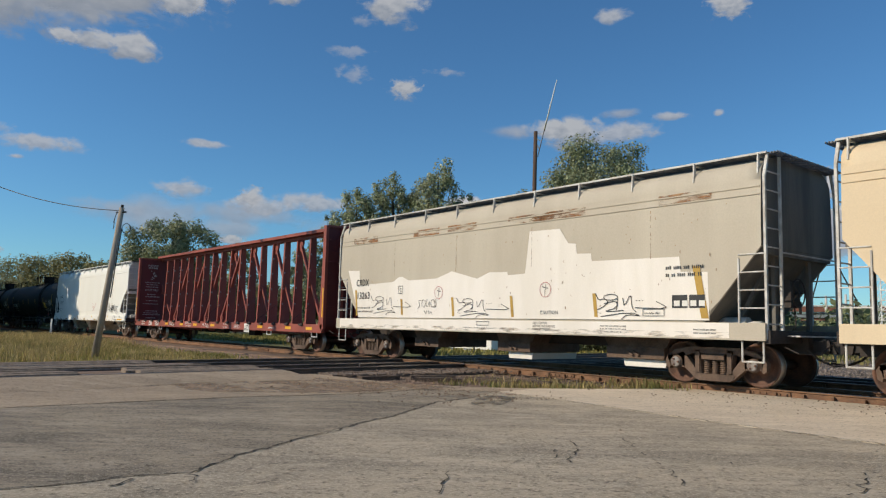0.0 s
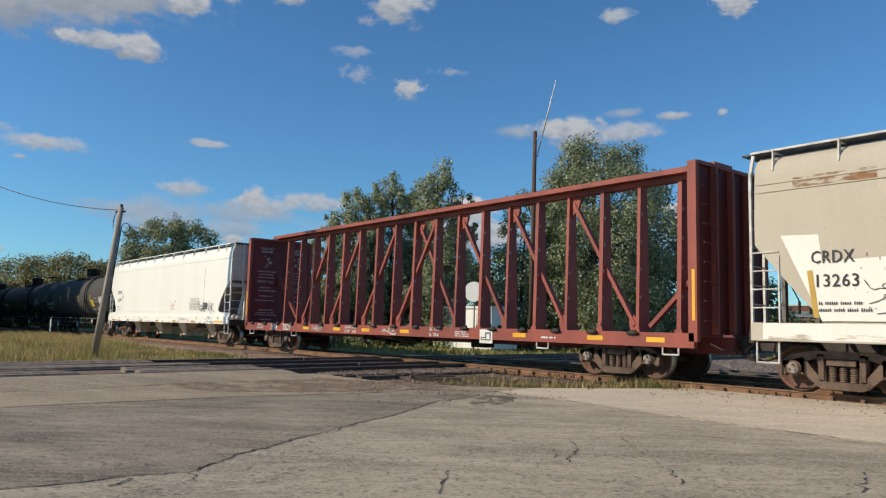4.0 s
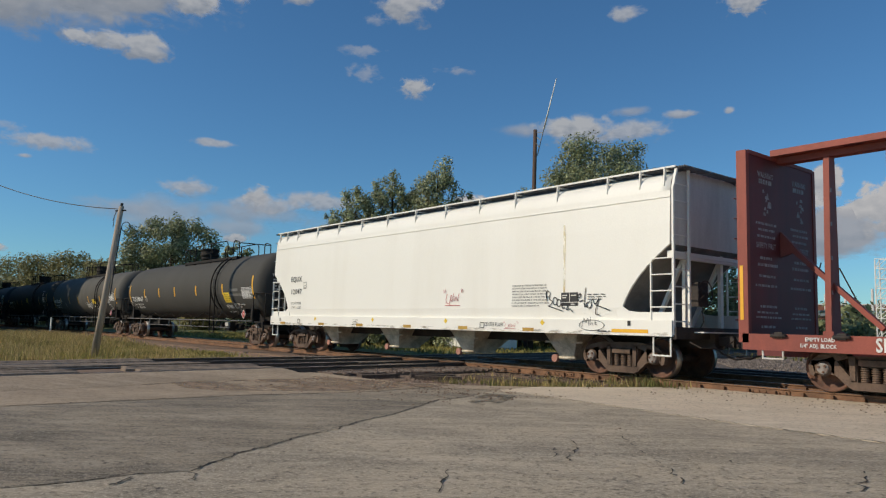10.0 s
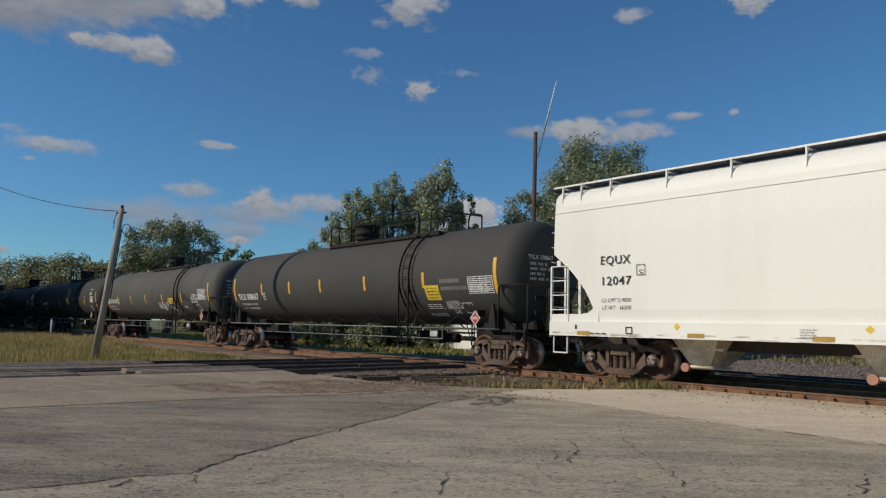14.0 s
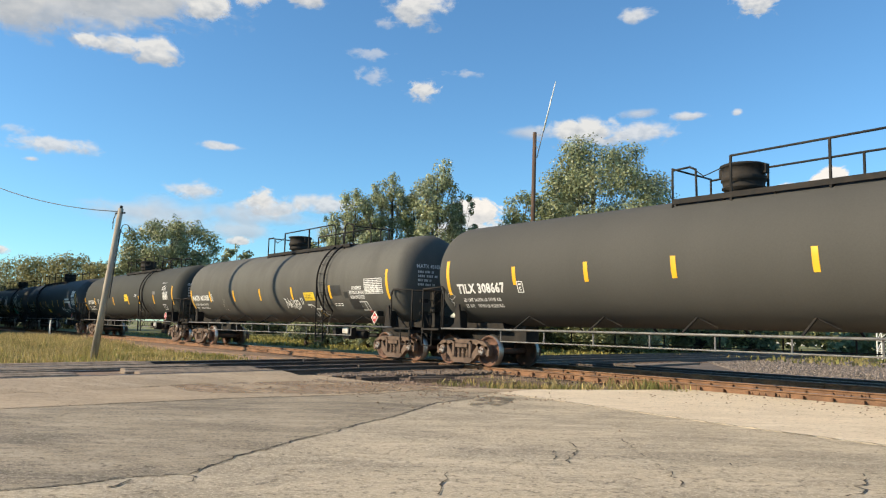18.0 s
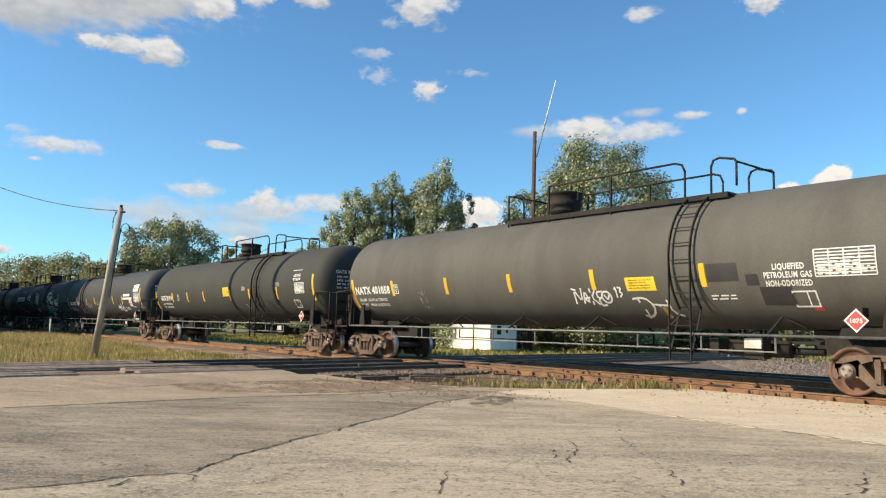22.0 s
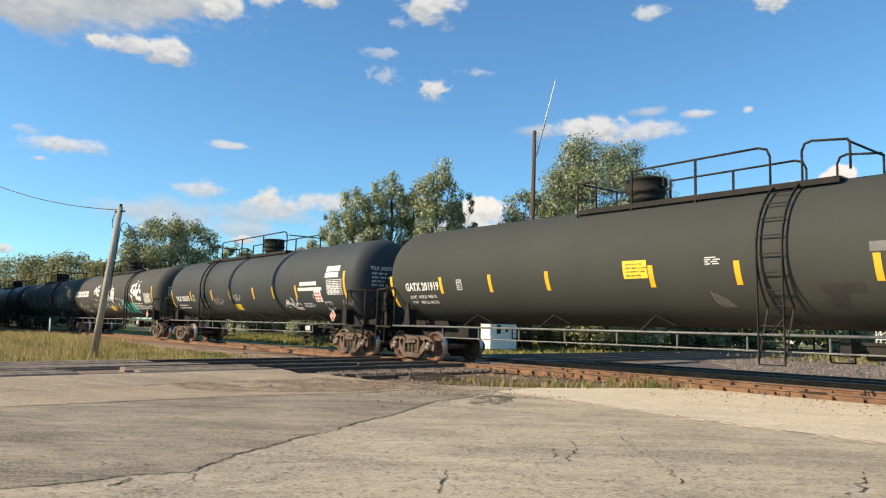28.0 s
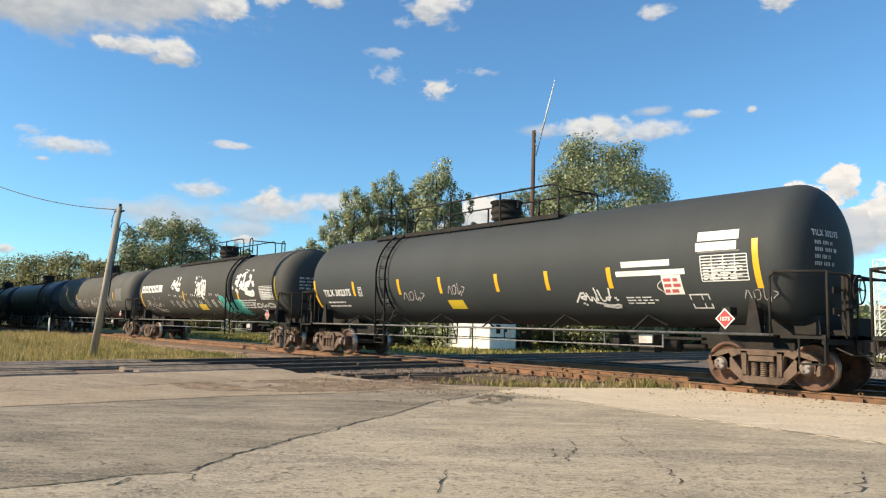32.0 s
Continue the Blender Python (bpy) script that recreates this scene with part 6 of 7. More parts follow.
for k in range(19000):
    y = 5.95 + 22 * rng.random() ** 2
    left = -11.8 - .65 * (y - 5.9) if y < 9.6 else -14.2 - .762 * (y - 9.6)
    x = left + 30 * rng.random() ** 1.6
    pebble(x, y, -.172, rng.uniform(.025, .07))
tagged(new("gravel", raw("gravel", verts, faces, M_STONE)), "coarse loose gravel and ballast stones", "gravel", kind="stuff")


verts, faces = [], []
for k in range(6500):
    x, y = rng.uniform(-23, -9), rng.uniform(-6.3, 3)
    pebble(x, y, -.109 if x < -14.8 else -.188, rng.uniform(.02, .055))
tagged(new("ballast", raw("ballast", verts, faces, M_BALLAST)), "rust-brown ballast stones between the rails", "gravel", kind="stuff")


def rail_profile():
    return [(-.07, -.17), (.07, -.17), (.07, -.155), (.012, -.135), (.012, -.045), (.036, -.03), (.036, -.005), (.028, 0), (-.028, 0), (-.036, -.005), (-.036, -.03), (-.012, -.045), (-.012, -.135), (-.07, -.155)]


def rail(name, p, q, m, label, lift=0.0):
    p, q = Vector((*p, lift)), Vector((*q, lift))
    d = (q - p).normalized()
    s = Vector((d.y, -d.x, 0))
    bm = bmesh.new()
    prof = rail_profile()
    a = [bm.verts.new(p + s * u + Vector((0, 0, z))) for u, z in prof]
    b = [bm.verts.new(q + s * u + Vector((0, 0, z))) for u, z in prof]
    n = len(prof)
    for i in range(n):
        f = bm.faces.new((a[i], a[(i + 1) % n], b[(i + 1) % n], b[i]))
        f.material_index = 1 if i in (6, 7, 8) else 0
    bm.faces.new(a)
    bm.faces.new(b)
    ob = part("rail", finish(bm, "rail", m, M_RAILTOP), None, None)
    return tagged(ob, label, "rail", name)


def joint(bm):
    cuboid(bm, -.42, .42, -.045, -.013, -.13, -.05)
    cuboid(bm, -.42, .42, .013, .045, -.13, -.05)
    for k in range(6):
        x = -.35 + .14 * k
        rod(bm, (x, -.075, -.09), (x, .075, -.09), .018, 6)


for y in (-.753, .753):
    r = rail("rails of the main track", (-420, y), (60, y), M_RAIL, "rusty steel rail with a worn bright head")
    for x in (-30.6, -21.5, -13.2, -7.6, -2.0, 6.4):
        j = part("joint_bar", shared("joint_bar", joint, M_RAIL), None, r)
        j.location = (x + (.9 if y > 0 else 0), y, 0)
def chair(bm):
    """A tie plate with its spikes and brace against the rail."""
    cuboid(bm, -.09, .09, -.17, .17, -.172, -.158)
    for d in (-1, 1):
        cuboid(bm, -.035, .035, min(d * .03, d * .1), max(d * .03, d * .1), -.158, -.06)
        cuboid(bm, -.06, -.035, d * .12 - .015, d * .12 + .015, -.158, -.125)


for r in [ob for ob in scene.objects if ob.name.startswith("rail") and not ob.parent]:
    near = r.data.vertices[0].co.y < 0
    for k in range(44):
        c = part("tie_plate", shared("tie_plate", chair, M_RAIL), None, r)
        c.location = (-18.2 + .56 * k + (.08 if near else 0), -.753 if near else .753, 0)
for y in (1.95,):
    r = rail("rails of the main track", (-19.5, y), (60, y), M_RAIL, "rusty guard rail beside the main track", .06)
    for x in (-12.4, -10.1, -8.1, -5.9, -3.5):
        j = part("joint_bar", shared("joint_bar", joint, M_RAIL), None, r)
        j.location = (x, y, .06)
for y in (4.15, 5.58):
    rail("rails of the yard track", (-17.2, y), (60, y + .4), M_DARKRAIL, "dark greasy steel rail of the yard track")
for x0 in (-20.85, -19.35, -17.65, -16.15):
    rail("rails of the crossing tracks", (skew(x0, -60), -60), (skew(x0, 160), 160), M_DARKRAIL, "dark greasy steel rail of a crossing track")
for x0 in (-19.6, -17.4, -16.4, -20.6):
    rail("guard rails of the diamond", (skew(x0, -4), -4), (skew(x0, 4.5), 4.5), M_DARKRAIL, "short dark guard rail of the diamond crossing")
for y in (-.45, .45):
    rail("guard rails of the diamond", (-23.5, y), (-14.2, y), M_RAIL, "short rusty guard rail of the diamond crossing")


def timber(bm):
    cuboid(bm, -.11, .11, -1.3, 1.3, -.10, 0)


ties = setting("sleepers", box_bm(-.1, .1, -.1, .1, -.4, -.35), M_TIMBER, "weathered wooden sleepers under the tracks")
rng = random.Random(12)
tie_mesh = shared("sleeper", timber, M_TIMBER)
for k in range(66):
    t = part("sleeper", tie_mesh, None, ties)
    t.location = (-27 + .56 * k + rng.uniform(-.04, .04), rng.uniform(-.08, .08), -.163)
    t.rotation_euler = (0, 0, rng.uniform(-.02, .02))
for k in range(64):
    for x0 in (-20.1, -16.9):
        y = -16 + .62 * k
        t = part("sleeper", tie_mesh, None, ties)
        t.location = (skew(x0, y), y, -.09 if -6 < y < 12 and abs(y) > 1.6 else -.16 if abs(y) > 1.6 else -.2)
        t.rotation_euler = (0, 0, math.pi / 2 + .13 + rng.uniform(-.02, .02))


def plank(bm):
    cuboid(bm, -1.9, 1.9, -.13, .13, -.16, 0)
    bmesh.ops.bevel(bm, geom=bm.edges[:], offset=.015, segments=1, affect="EDGES")


walkover = setting("crossing_planks", box_bm(-.1, .1, -.1, .1, -.4, -.35), M_TIMBER, "worn timber planks of the road crossing")
setting("crossing_dirt", made(slab, [(skew(-17.7, -12.1), -12.1), (skew(-16.15, -12.1), -12.1), (skew(-16.15, -10.5), -10.5), (skew(-17.7, -10.5), -10.5)], -.4, -.035), M_DIRT, "dirt packed between the crossing planks")
plank_mesh = shared("plank", plank, M_TIMBER)
panel_plank = shared("long_plank", lambda b: plank(b), M_PANEL)
for x0, n, y0, y1 in ((-17.45, 5, -10.7, -7.4), (-20.65, 5, -12.9, -9.2), (-19.0, 4, -13.4, -8.4), (-17.45, 5, -15.6, -11.9)):
    for k in range(n):
        y = (y0 + y1) / 2 + rng.uniform(-.15, .15)
        p = part("plank", panel_plank, None, walkover)
        p.scale = ((y1 - y0) / 3.8, 1.05, 1)
        p.location = (skew(x0 + .28 * k, y), y, .015 + rng.uniform(-.012, .012))
        p.rotation_euler = (rng.uniform(-.02, .02), rng.uniform(-.006, .006), math.pi / 2 + .13 + rng.uniform(-.008, .008))
for n, (x, y, a) in enumerate([(-13.3, -3.3, .5), (-12.7, -3.7, .3), (-14.2, -4.3, 1.1), (-12.2, -3.0, .2), (-14.6, -5.6, 1.6), (-13.6, -4.6, .9)]):
    p = part("plank", shared("short_plank", lambda b: cuboid(b, -.55, .55, -.1, .1, -.1, .02), M_TIMBER), None, walkover)
    p.location = (x, y, -.11)
    p.rotation_euler = (0, 0, a)


def ramp(bm, y0, y1):
    """The asphalt laid up against the first crossing rail."""
    n = 12
    rows = []
    for k in range(n + 1):
        y = y0 + (y1 - y0) * k / n
        w = 1.5 + .25 * math.sin(k * 1.7)
        rows.append([bm.verts.new(p) for p in ((skew(-16.09, y), y, -.3), (skew(-16.09, y), y, -.008), (skew(-15.6, y), y, -.03), (skew(-16.09 + w, y), y, -.127), (skew(-16.09 + w, y), y, -.3))])
    for a, b in zip(rows, rows[1:]):
        for i in range(5):
            bm.faces.new((a[i], a[(i + 1) % 5], b[(i + 1) % 5], b[i]))
    bm.faces.new(rows[0])
    bm.faces.new(rows[-1])


setting("crossing_ramp", made(ramp, -24, -7.3), M_BROWNSLAB, "worn asphalt laid up to the crossing rail")
part("dust", made(slab, [(-15.5, -11.8), (-15.2, -7.2), (-13.2, -6.4), (-11.6, -5.5), (-11.7, -6.5), (-11.6, -8.6), (-12.6, -10.4)], -.1288, -.1252), M_DUST, pavement, "pinkish dust drifted over the pavement")


# ---- poles, wire, shed, sign and mast ----
def out_at(az, d, z=-.24):
    return Vector((EYE.x + d * math.cos(radians(az)), EYE.y + d * math.sin(radians(az)), z))


def pole_thing(name, label, foot, top, r0, r1, m, category="pole"):
    thing = tagged(new(name), label, category)
    thing.location = foot
    bm = bmesh.new()
    rise = Vector(top) - Vector(foot)
    rod(bm, rise * 0, rise, r0, 16, r1)
    part("shaft", bm, m, thing)
    return thing, rise


foot, top = Vector((-26.85, -8.75, -.24)), Vector((-26.7, -8.25, 4.92))
leaning, rise = pole_thing("utility_pole", "short weathered wooden utility pole leaning over dry grass", foot, top, .125, .085, M_POLE)
bm = bmesh.new()
pipe(bm, [rise * .97 + Vector((-.1, -.1, 0)), rise * .93 + Vector((-.14, -.14, 0)), rise * .86 + Vector((-.13, -.12, 0))], .012, 6)
pipe(bm, [rise * .955 + Vector((-.1, -.1, .1)), rise * .9 + Vector((-.17, -.15, 0))], .01, 6)
part("drop_wire", bm, M_WIRE, leaning)
bm = bmesh.new()
c = rise * .86 + Vector((.22, .2, 0))
pipe(bm, [c + Vector((.13 * math.cos(k * .42), .1 * math.cos(k * .42), .17 * math.sin(k * .42))) for k in range(16)], .013, 6)
pipe(bm, [rise * .84 + Vector((.1, .1, .1)), rise * .62 + Vector((.1, .1, 0)), rise * .4 + Vector((.12, .12, 0))], .02, 6)
part("cable_coil", bm, M_WIRE, leaning, "coiled spare cable")
bm = bmesh.new()
rod(bm, rise * .97 + Vector((-.2, -.1, 0)), rise * .97 + Vector((.2, .1, 0)), .03, 8)
rod(bm, rise * .985, rise * 1.02, .05, 8)
part("insulator", bm, M_BLACK, leaning)

# two tall poles beside the forecourt, whose shadows fall on the passing cars
tall_a, rise_a = pole_thing("utility_pole", "tall weathered wooden utility pole with a transformer", (-35.0, -14.6, -.24), (-35.0, -14.6, 16.6), .17, .12, M_POLE)
bm = bmesh.new()
lathe(bm, [(13.6, .05), (13.62, .24), (14.3, .24), (14.34, .1)], 18, "z", (.55, .1, 0))
cuboid(bm, 0, .5, .05, .15, 14.0, 14.1)
part("transformer", bm, M_FARGREY, tall_a)
tall_b, rise_b = pole_thing("utility_pole", "tall weathered wooden utility pole", (-39.0, -13.6, -.24), (-38.9, -13.6, 15.6), .17, .12, M_POLE)
bm = bmesh.new()
a, b = Vector(top) + Vector((0, 0, -.1)), Vector((-38.95, -13.6, 8.6))
line = []
for k in range(25):
    u = k / 24
    p = a.lerp(b, u)
    p.z -= 1.25 * 4 * u * (1 - u) * .55
    line.append(p)
pipe(bm, line, .016, 6)
tagged(part("overhead_wire", bm, M_WIRE, None), "thin black overhead service wire", "wire")

foot = out_at(133.9, 46)
mast, rise = pole_thing("antenna_pole", "brown wooden pole with a slanted white radio antenna", foot, out_at(133.72, 46.4, 13.6), .16, .12, M_POLE_BROWN)
bm = bmesh.new()
p, q = out_at(133.55, 46.2, 11.9) - foot, out_at(132.12, 45.6, 16.65) - foot
rod(bm, p.lerp(q, .35), q, .055, 8, .03)
antenna = part("antenna", bm, M_CARDW, mast, "slanted white whip antenna")
bm = bmesh.new()
rod(bm, p, p.lerp(q, .4), .03, 8)
for u in (.1, .2, .3):
    beam(bm, p.lerp(q, u), rise * (.93 + u * .2), .04, .03)
part("antenna_clamp", bm, M_GRATE, mast)

shed = tagged(new("equipment_shed"), "small white signal equipment shed on grass beyond the tracks", "shed")
shed.location = (-31.1, 13.4, -.24)
part("wall", box_bm(-4.1, 0, 0, 2.1, .12, 2.45), M_SHED, shed)
part("base", box_bm(-4.0, -.1, .1, 2.0, 0, .14), M_SHED_GREY, shed)
part("side_wall", box_bm(-.02, .03, .03, 2.07, .14, 2.42), M_SHED, shed, "white side door panel")
part("roof", box_bm(-4.2, .12, -.1, 2.2, 2.45, 2.58), M_SHED, shed)
part("door", box_bm(-2.1, -1.2, -.03, 0, .2, 2.2), M_SHED, shed)
part("vent", box_bm(.03, .06, .5, .8, 1.0, 1.5), M_BLACK, shed)
part("vent", box_bm(.03, .06, 1.2, 1.35, 1.1, 1.4), M_BLACK, shed)
part("panel_seam", box_bm(-3.0, -2.97, -.012, 0, .2, 2.4), M_SHED_GREY, shed)

foot = out_at(138.28, 41)
sign = tagged(new("round_sign"), "plain white round sign on a post", "sign")
sign.location = foot
bm = bmesh.new()
lathe(bm, [(-.02, .56), (.02, .56)], 28, "y", (0, 0, 3.3), smooth=False)
disc = part("disc", bm, M_SHED, sign)
disc.rotation_euler = (0, 0, radians(25))
part("post", made(rod, (0, .06, 0), (0, .06, 3.3), .04), M_GRATE, sign)
post = tagged(part("marker_post", made(cuboid, -.16, .16, -.16, .16, 0, 1.15), M_POLE_BROWN, None), "short dark wooden marker post", "post")
post.location = (-32.8, 18.1, -.24)
for n, (x, y, h) in enumerate(((-62.0, -2.9, 1.0),)):
    m = part("marker_board", made(cuboid, -.2, .2, -.03, .03, .25, h + .3), M_CARDW, None)
    tagged(m, "small white trackside marker board", "marker")
    m.location = (x, y, -.3)

# white lattice mast
tower = tagged(new("lattice_mast"), "white steel lattice mast beyond the yard", "mast")
tower.location = out_at(109.9, 52)
bm = bmesh.new()
for sx in (-.35, .35):
    for sy in (-.35, .35):
        rod(bm, (sx, sy, 0), (sx, sy, 6.0), .04, 6)
for k in range(10):
    z = .6 * k
    for s in (-.35, .35):
        rod(bm, (-.35, s, z), (.35, s, z + .6), .022, 5)
        rod(bm, (s, -.35, z), (s, .35, z + .6), .022, 5)
        rod(bm, (-.35, s, z + .6), (.35, s, z + .6), .022, 5)
part("lattice", bm, M_SHED, tower)


# ---- far works behind the yard ----
def far_building(label, az, d, wide, deep, high, m, roof_m, turn=0.0, rows=1, cols=6):
    b = tagged(new("factory_building"), label, "building", "far works")
    b.location = out_at(az, d)
    b.rotation_euler = (0, 0, radians(az - 90 + turn))
    wall = part("wall", box_bm(-wide / 2, wide / 2, -deep / 2, deep / 2, 0, high), m, b)
    part("roof", box_bm(-wide / 2 - .3, wide / 2 + .3, -deep / 2 - .3, deep / 2 + .3, high, high + .5), roof_m, b)
    for r in range(rows):
        for c in range(cols):
            x = -wide / 2 + wide * (c + .5) / cols
            z = high * (r + .35) / rows
            part("window", box_bm(x - wide / cols * .28, x + wide / cols * .28, -deep / 2 - .06, -deep / 2 + .02, z, z + high / rows * .4), M_DARKGLASS, b)
    return b


far_building("red brick factory building behind bushes", 114.9, 150, 12, 10, 4.6, M_BRICK, M_FARGREY, 0, 2, 5)
far_building("long grey factory hall with a pale green roof", 112.8, 190, 42, 16, 6.2, M_FARGREY, M_FARTEAL, 0, 1, 10)
far_building("pale factory hall on the skyline", 111.8, 320, 46, 20, 12.5, M_BRICK, M_FARWHITE, 0, 1, 12)
far_building("low white houses beyond the field", 117.0, 130, 16, 6, 1.6, M_FARWHITE, M_FARGREY, 0, 1, 6)
for k, (az, d, h) in enumerate(((113.4, 300, 16), (112.2, 310, 17), (110.6, 300, 18))):
    st = tagged(new("stack"), "thin pale factory stack", "chimney", "far stacks")
    st.location = out_at(az, d)
    part("shaft", made(rod, (0, 0, 0), (0, 0, h), .6, 10, .4), M_FARWHITE, st)
for k, (az0, az1, el0, el1) in enumerate(((116.3, 115.0, 5.2, 2.4), (113.6, 114.3, 5.0, 2.4), (112.5, 111.6, 4.6, 2.6))):
    d = 180
    a, b = out_at(az0, d, 1 + d * math.tan(radians(el0))), out_at(az1, d, 1 + d * math.tan(radians(el1)))
    boom = tagged(new("crane_boom"), "dark slanted crane boom on the skyline", "crane", "far booms")
    bm = bmesh.new()
    rod(bm, a, b, .16, 6)
    rod(bm, b, (b.x, b.y, -.24), .3, 6)
    part("boom", bm, M_BLACK, boom)


# ---- trees ----
def leaves(name, blobs, count, size, m, seed):
    """A crown of single leaf sprays on many uneven clumps, turned outwards and up."""
    rng = np.random.default_rng(seed)
    blob = np.array(blobs)
    share = blob[:, 3] * blob[:, 3]
    blob = blob[rng.choice(len(blobs), count, p=share / share.sum())]
    d = rng.normal(size=(count, 3))
    d /= np.linalg.norm(d, axis=1)[:, None]
    r = rng.uniform(.3, 1.25, count) ** .7
    c = blob[:, :3] + d * r[:, None] * np.stack([blob[:, 3], blob[:, 3], blob[:, 4]], 1)
    face = d + rng.normal(0, .55, (count, 3)) + np.array((0, -.25, .35))
    u = np.cross(face, rng.normal(size=(count, 3)))
    u /= np.linalg.norm(u, axis=1)[:, None]
    w = np.cross(face, u)
    w /= np.linalg.norm(w, axis=1)[:, None]
    s = size * rng.uniform(.6, 1.4, count)[:, None]
    v = np.stack([c - u * s, c + w * s * .6, c + u * s, c - w * s * .6], 1).reshape(-1, 3)
    f = np.arange(count * 4).reshape(-1, 4)
    return raw(name, v.tolist(), f.tolist(), m)


def stem(bm, pts, thick):
    n = len(pts) - 1
    for k in range(n):
        rod(bm, pts[k], pts[k + 1], thick * (1 - k / n) ** .8 + .02, 8, thick * (1 - (k + 1) / n) ** .8 + .02, caps=False)


def tree(label, az, d, high, wide, m, seed, count=5000, trunk=.25, base=.15, size=.12, clumps=60, stems=1, upright=0.0, at=None, clump=.12):
    """Trunk, forking limbs and clumps of leaves that fill an uneven crown."""
    rng = random.Random(seed)
    t = tagged(new("tree"), label, "tree", "trees")
    t.location = at if at else out_at(az, d)
    right = Vector((math.sin(radians(az)), -math.cos(radians(az)), 0))
    blobs = []
    trunks = []
    for s in range(stems):
        side = 0 if stems == 1 else (s / (stems - 1) - .5)
        h = high * (1 if s == stems // 2 else rng.uniform(.80, .95))
        p = right * side * wide * (.25 if upright else .45)
        lean = right * side * wide * .35 + Vector((rng.uniform(-.03, .03) * h, rng.uniform(-.03, .03) * h, 0))
        pts = [p + lean * (k / 7) ** 1.4 + Vector((rng.gauss(0, .05), rng.gauss(0, .05), h * .95 * k / 7)) for k in range(8)]
        bm = bmesh.new()
        stem(bm, pts, trunk)
        own = wide / 2 if stems == 1 else wide / 2 / (stems * .62)
        lobes = [(rng.uniform(0, 6.28), rng.uniform(.75, 1.15)) for k in range(5)]
        for k in range(clumps):
            u = base + (1 - base) * (k + rng.random()) / clumps
            v = (u - base) / (1 - base)
            swell = (math.sin(math.pi * (.12 + .80 * v)) ** .6) if not upright else (.98 - .5 * v ** 2) * rng.uniform(.55, 1.2)
            ang = k * 2.4 + rng.uniform(-.5, .5)
            lobe = max(g * max(0, math.cos(ang - a)) ** .5 for a, g in lobes)
            reach = own * swell * (.55 + .45 * lobe) * rng.uniform(.25, 1.0) ** .55
            axis = pts[min(6, int(u * 7))].lerp(pts[min(7, int(u * 7) + 1)], u * 7 % 1)
            br = own * rng.uniform(.75, 1.3) * (clump * 2) * (1 - .35 * v)
            end = Vector((axis.x, axis.y, min(axis.z, h - br))) + Vector((math.cos(ang) * reach, math.sin(ang) * reach, rng.uniform(-.04, .06) * h))
            end.z = max(min(end.z, h - br * .8), br * .5)
            fork = pts[0].lerp(pts[-1], max(.03, u * (.72 if upright else .62)))
            mid = fork.lerp(end, .55) + Vector((0, 0, -reach * .06))
            thin = trunk * .3 * (1.1 - u)
            rod(bm, fork, mid, thin, 5, thin * .65, caps=False)
            rod(bm, mid, end, thin * .65, 5, .012, caps=False)
            blobs.append((end.x, end.y, end.z, br, br * rng.uniform(.7, 1.0) * (1.5 if upright else 1)))
        blobs.append((pts[-1].x, pts[-1].y, h - own * .12, own * .12, own * .22))
        trunks.append(bm)
    for bm in trunks:
        part("trunk", bm, M_BARK, t)
    part("crown", leaves("crown", blobs, count, size, m, seed), None, t)
    return t


tree("tall broad cottonwood tree with glossy green leaves", 129.15, 50, 14.1, 12.4, M_LEAF, 1, 105000, .32, .03, .085, 190, clump=.105)
tree("small cottonwood sapling beside a pole", 134.7, 49, 10.4, 4.6, M_LEAF, 2, 11000, .12, .08, .095, 50, clump=.16)
tree("poplar tree with upright clumps of leaves", 141.26, 47, 11.8, 5.4, M_LEAF_POPLAR, 80, 27000, .17, .04, .08, 95, 1, 1.0, clump=.11)
tree("shorter poplar tree with upright clumps of leaves", 139.34, 48, 10.2, 3.2, M_LEAF_POPLAR, 81, 11000, .17, .04, .08, 56, 1, 1.0, clump=.12)
tree("poplar tree with upright clumps of leaves", 144.66, 49, 11.5, 5.0, M_LEAF_POPLAR, 82, 24000, .17, .04, .08, 95, 1, 1.0, clump=.11)
tree("shorter poplar tree with upright clumps of leaves", 146.40, 47, 9.6, 3.2, M_LEAF_POPLAR, 83, 12000, .17, .04, .08, 56, 1, 1.0, clump=.12)
tree("shorter poplar tree with upright clumps of leaves", 147.82, 48, 10.0, 4.6, M_LEAF_POPLAR, 84, 22000, .17, .04, .08, 95, 1, 1.0, clump=.11)
tree("poplar tree with upright clumps of leaves", 142.9, 50, 10.8, 4.2, M_LEAF_POPLAR, 86, 15000, .16, .04, .08, 70, 1, 1.0, clump=.12)
tree("small poplar sapling with upright leaves", 150.9, 48, 6.6, 3.2, M_LEAF_POPLAR, 87, 8000, .12, .04, .08, 44, 1, 1.0, clump=.13)
tree("shorter poplar tree with upright clumps of leaves", 149.28, 49, 8.6, 3.0, M_LEAF_POPLAR, 85, 10000, .17, .04, .08, 56, 1, 1.0, clump=.12)
tree("dark rounded tree behind the yard", 121.7, 55, 9.4, 7.0, M_LEAF_DARK, 7, 9500, .26, .03, .13, 70, clump=.13)
tree("dark rounded tree behind the yard", 118.4, 60, 5.6, 6.0, M_LEAF_DARK, 8, 5200, .22, .03, .14, 50, clump=.14)
tree("leafy thicket tree behind the shed", 135.5, 56, 7.4, 6.5, M_LEAF_DARK, 9, 6500, .2, .02, .14, 50, clump=.14)
tree("leafy thicket tree behind the shed", 139.0, 60, 7.0, 6.5, M_LEAF_DARK, 10, 6500, .2, .02, .14, 50, clump=.14)
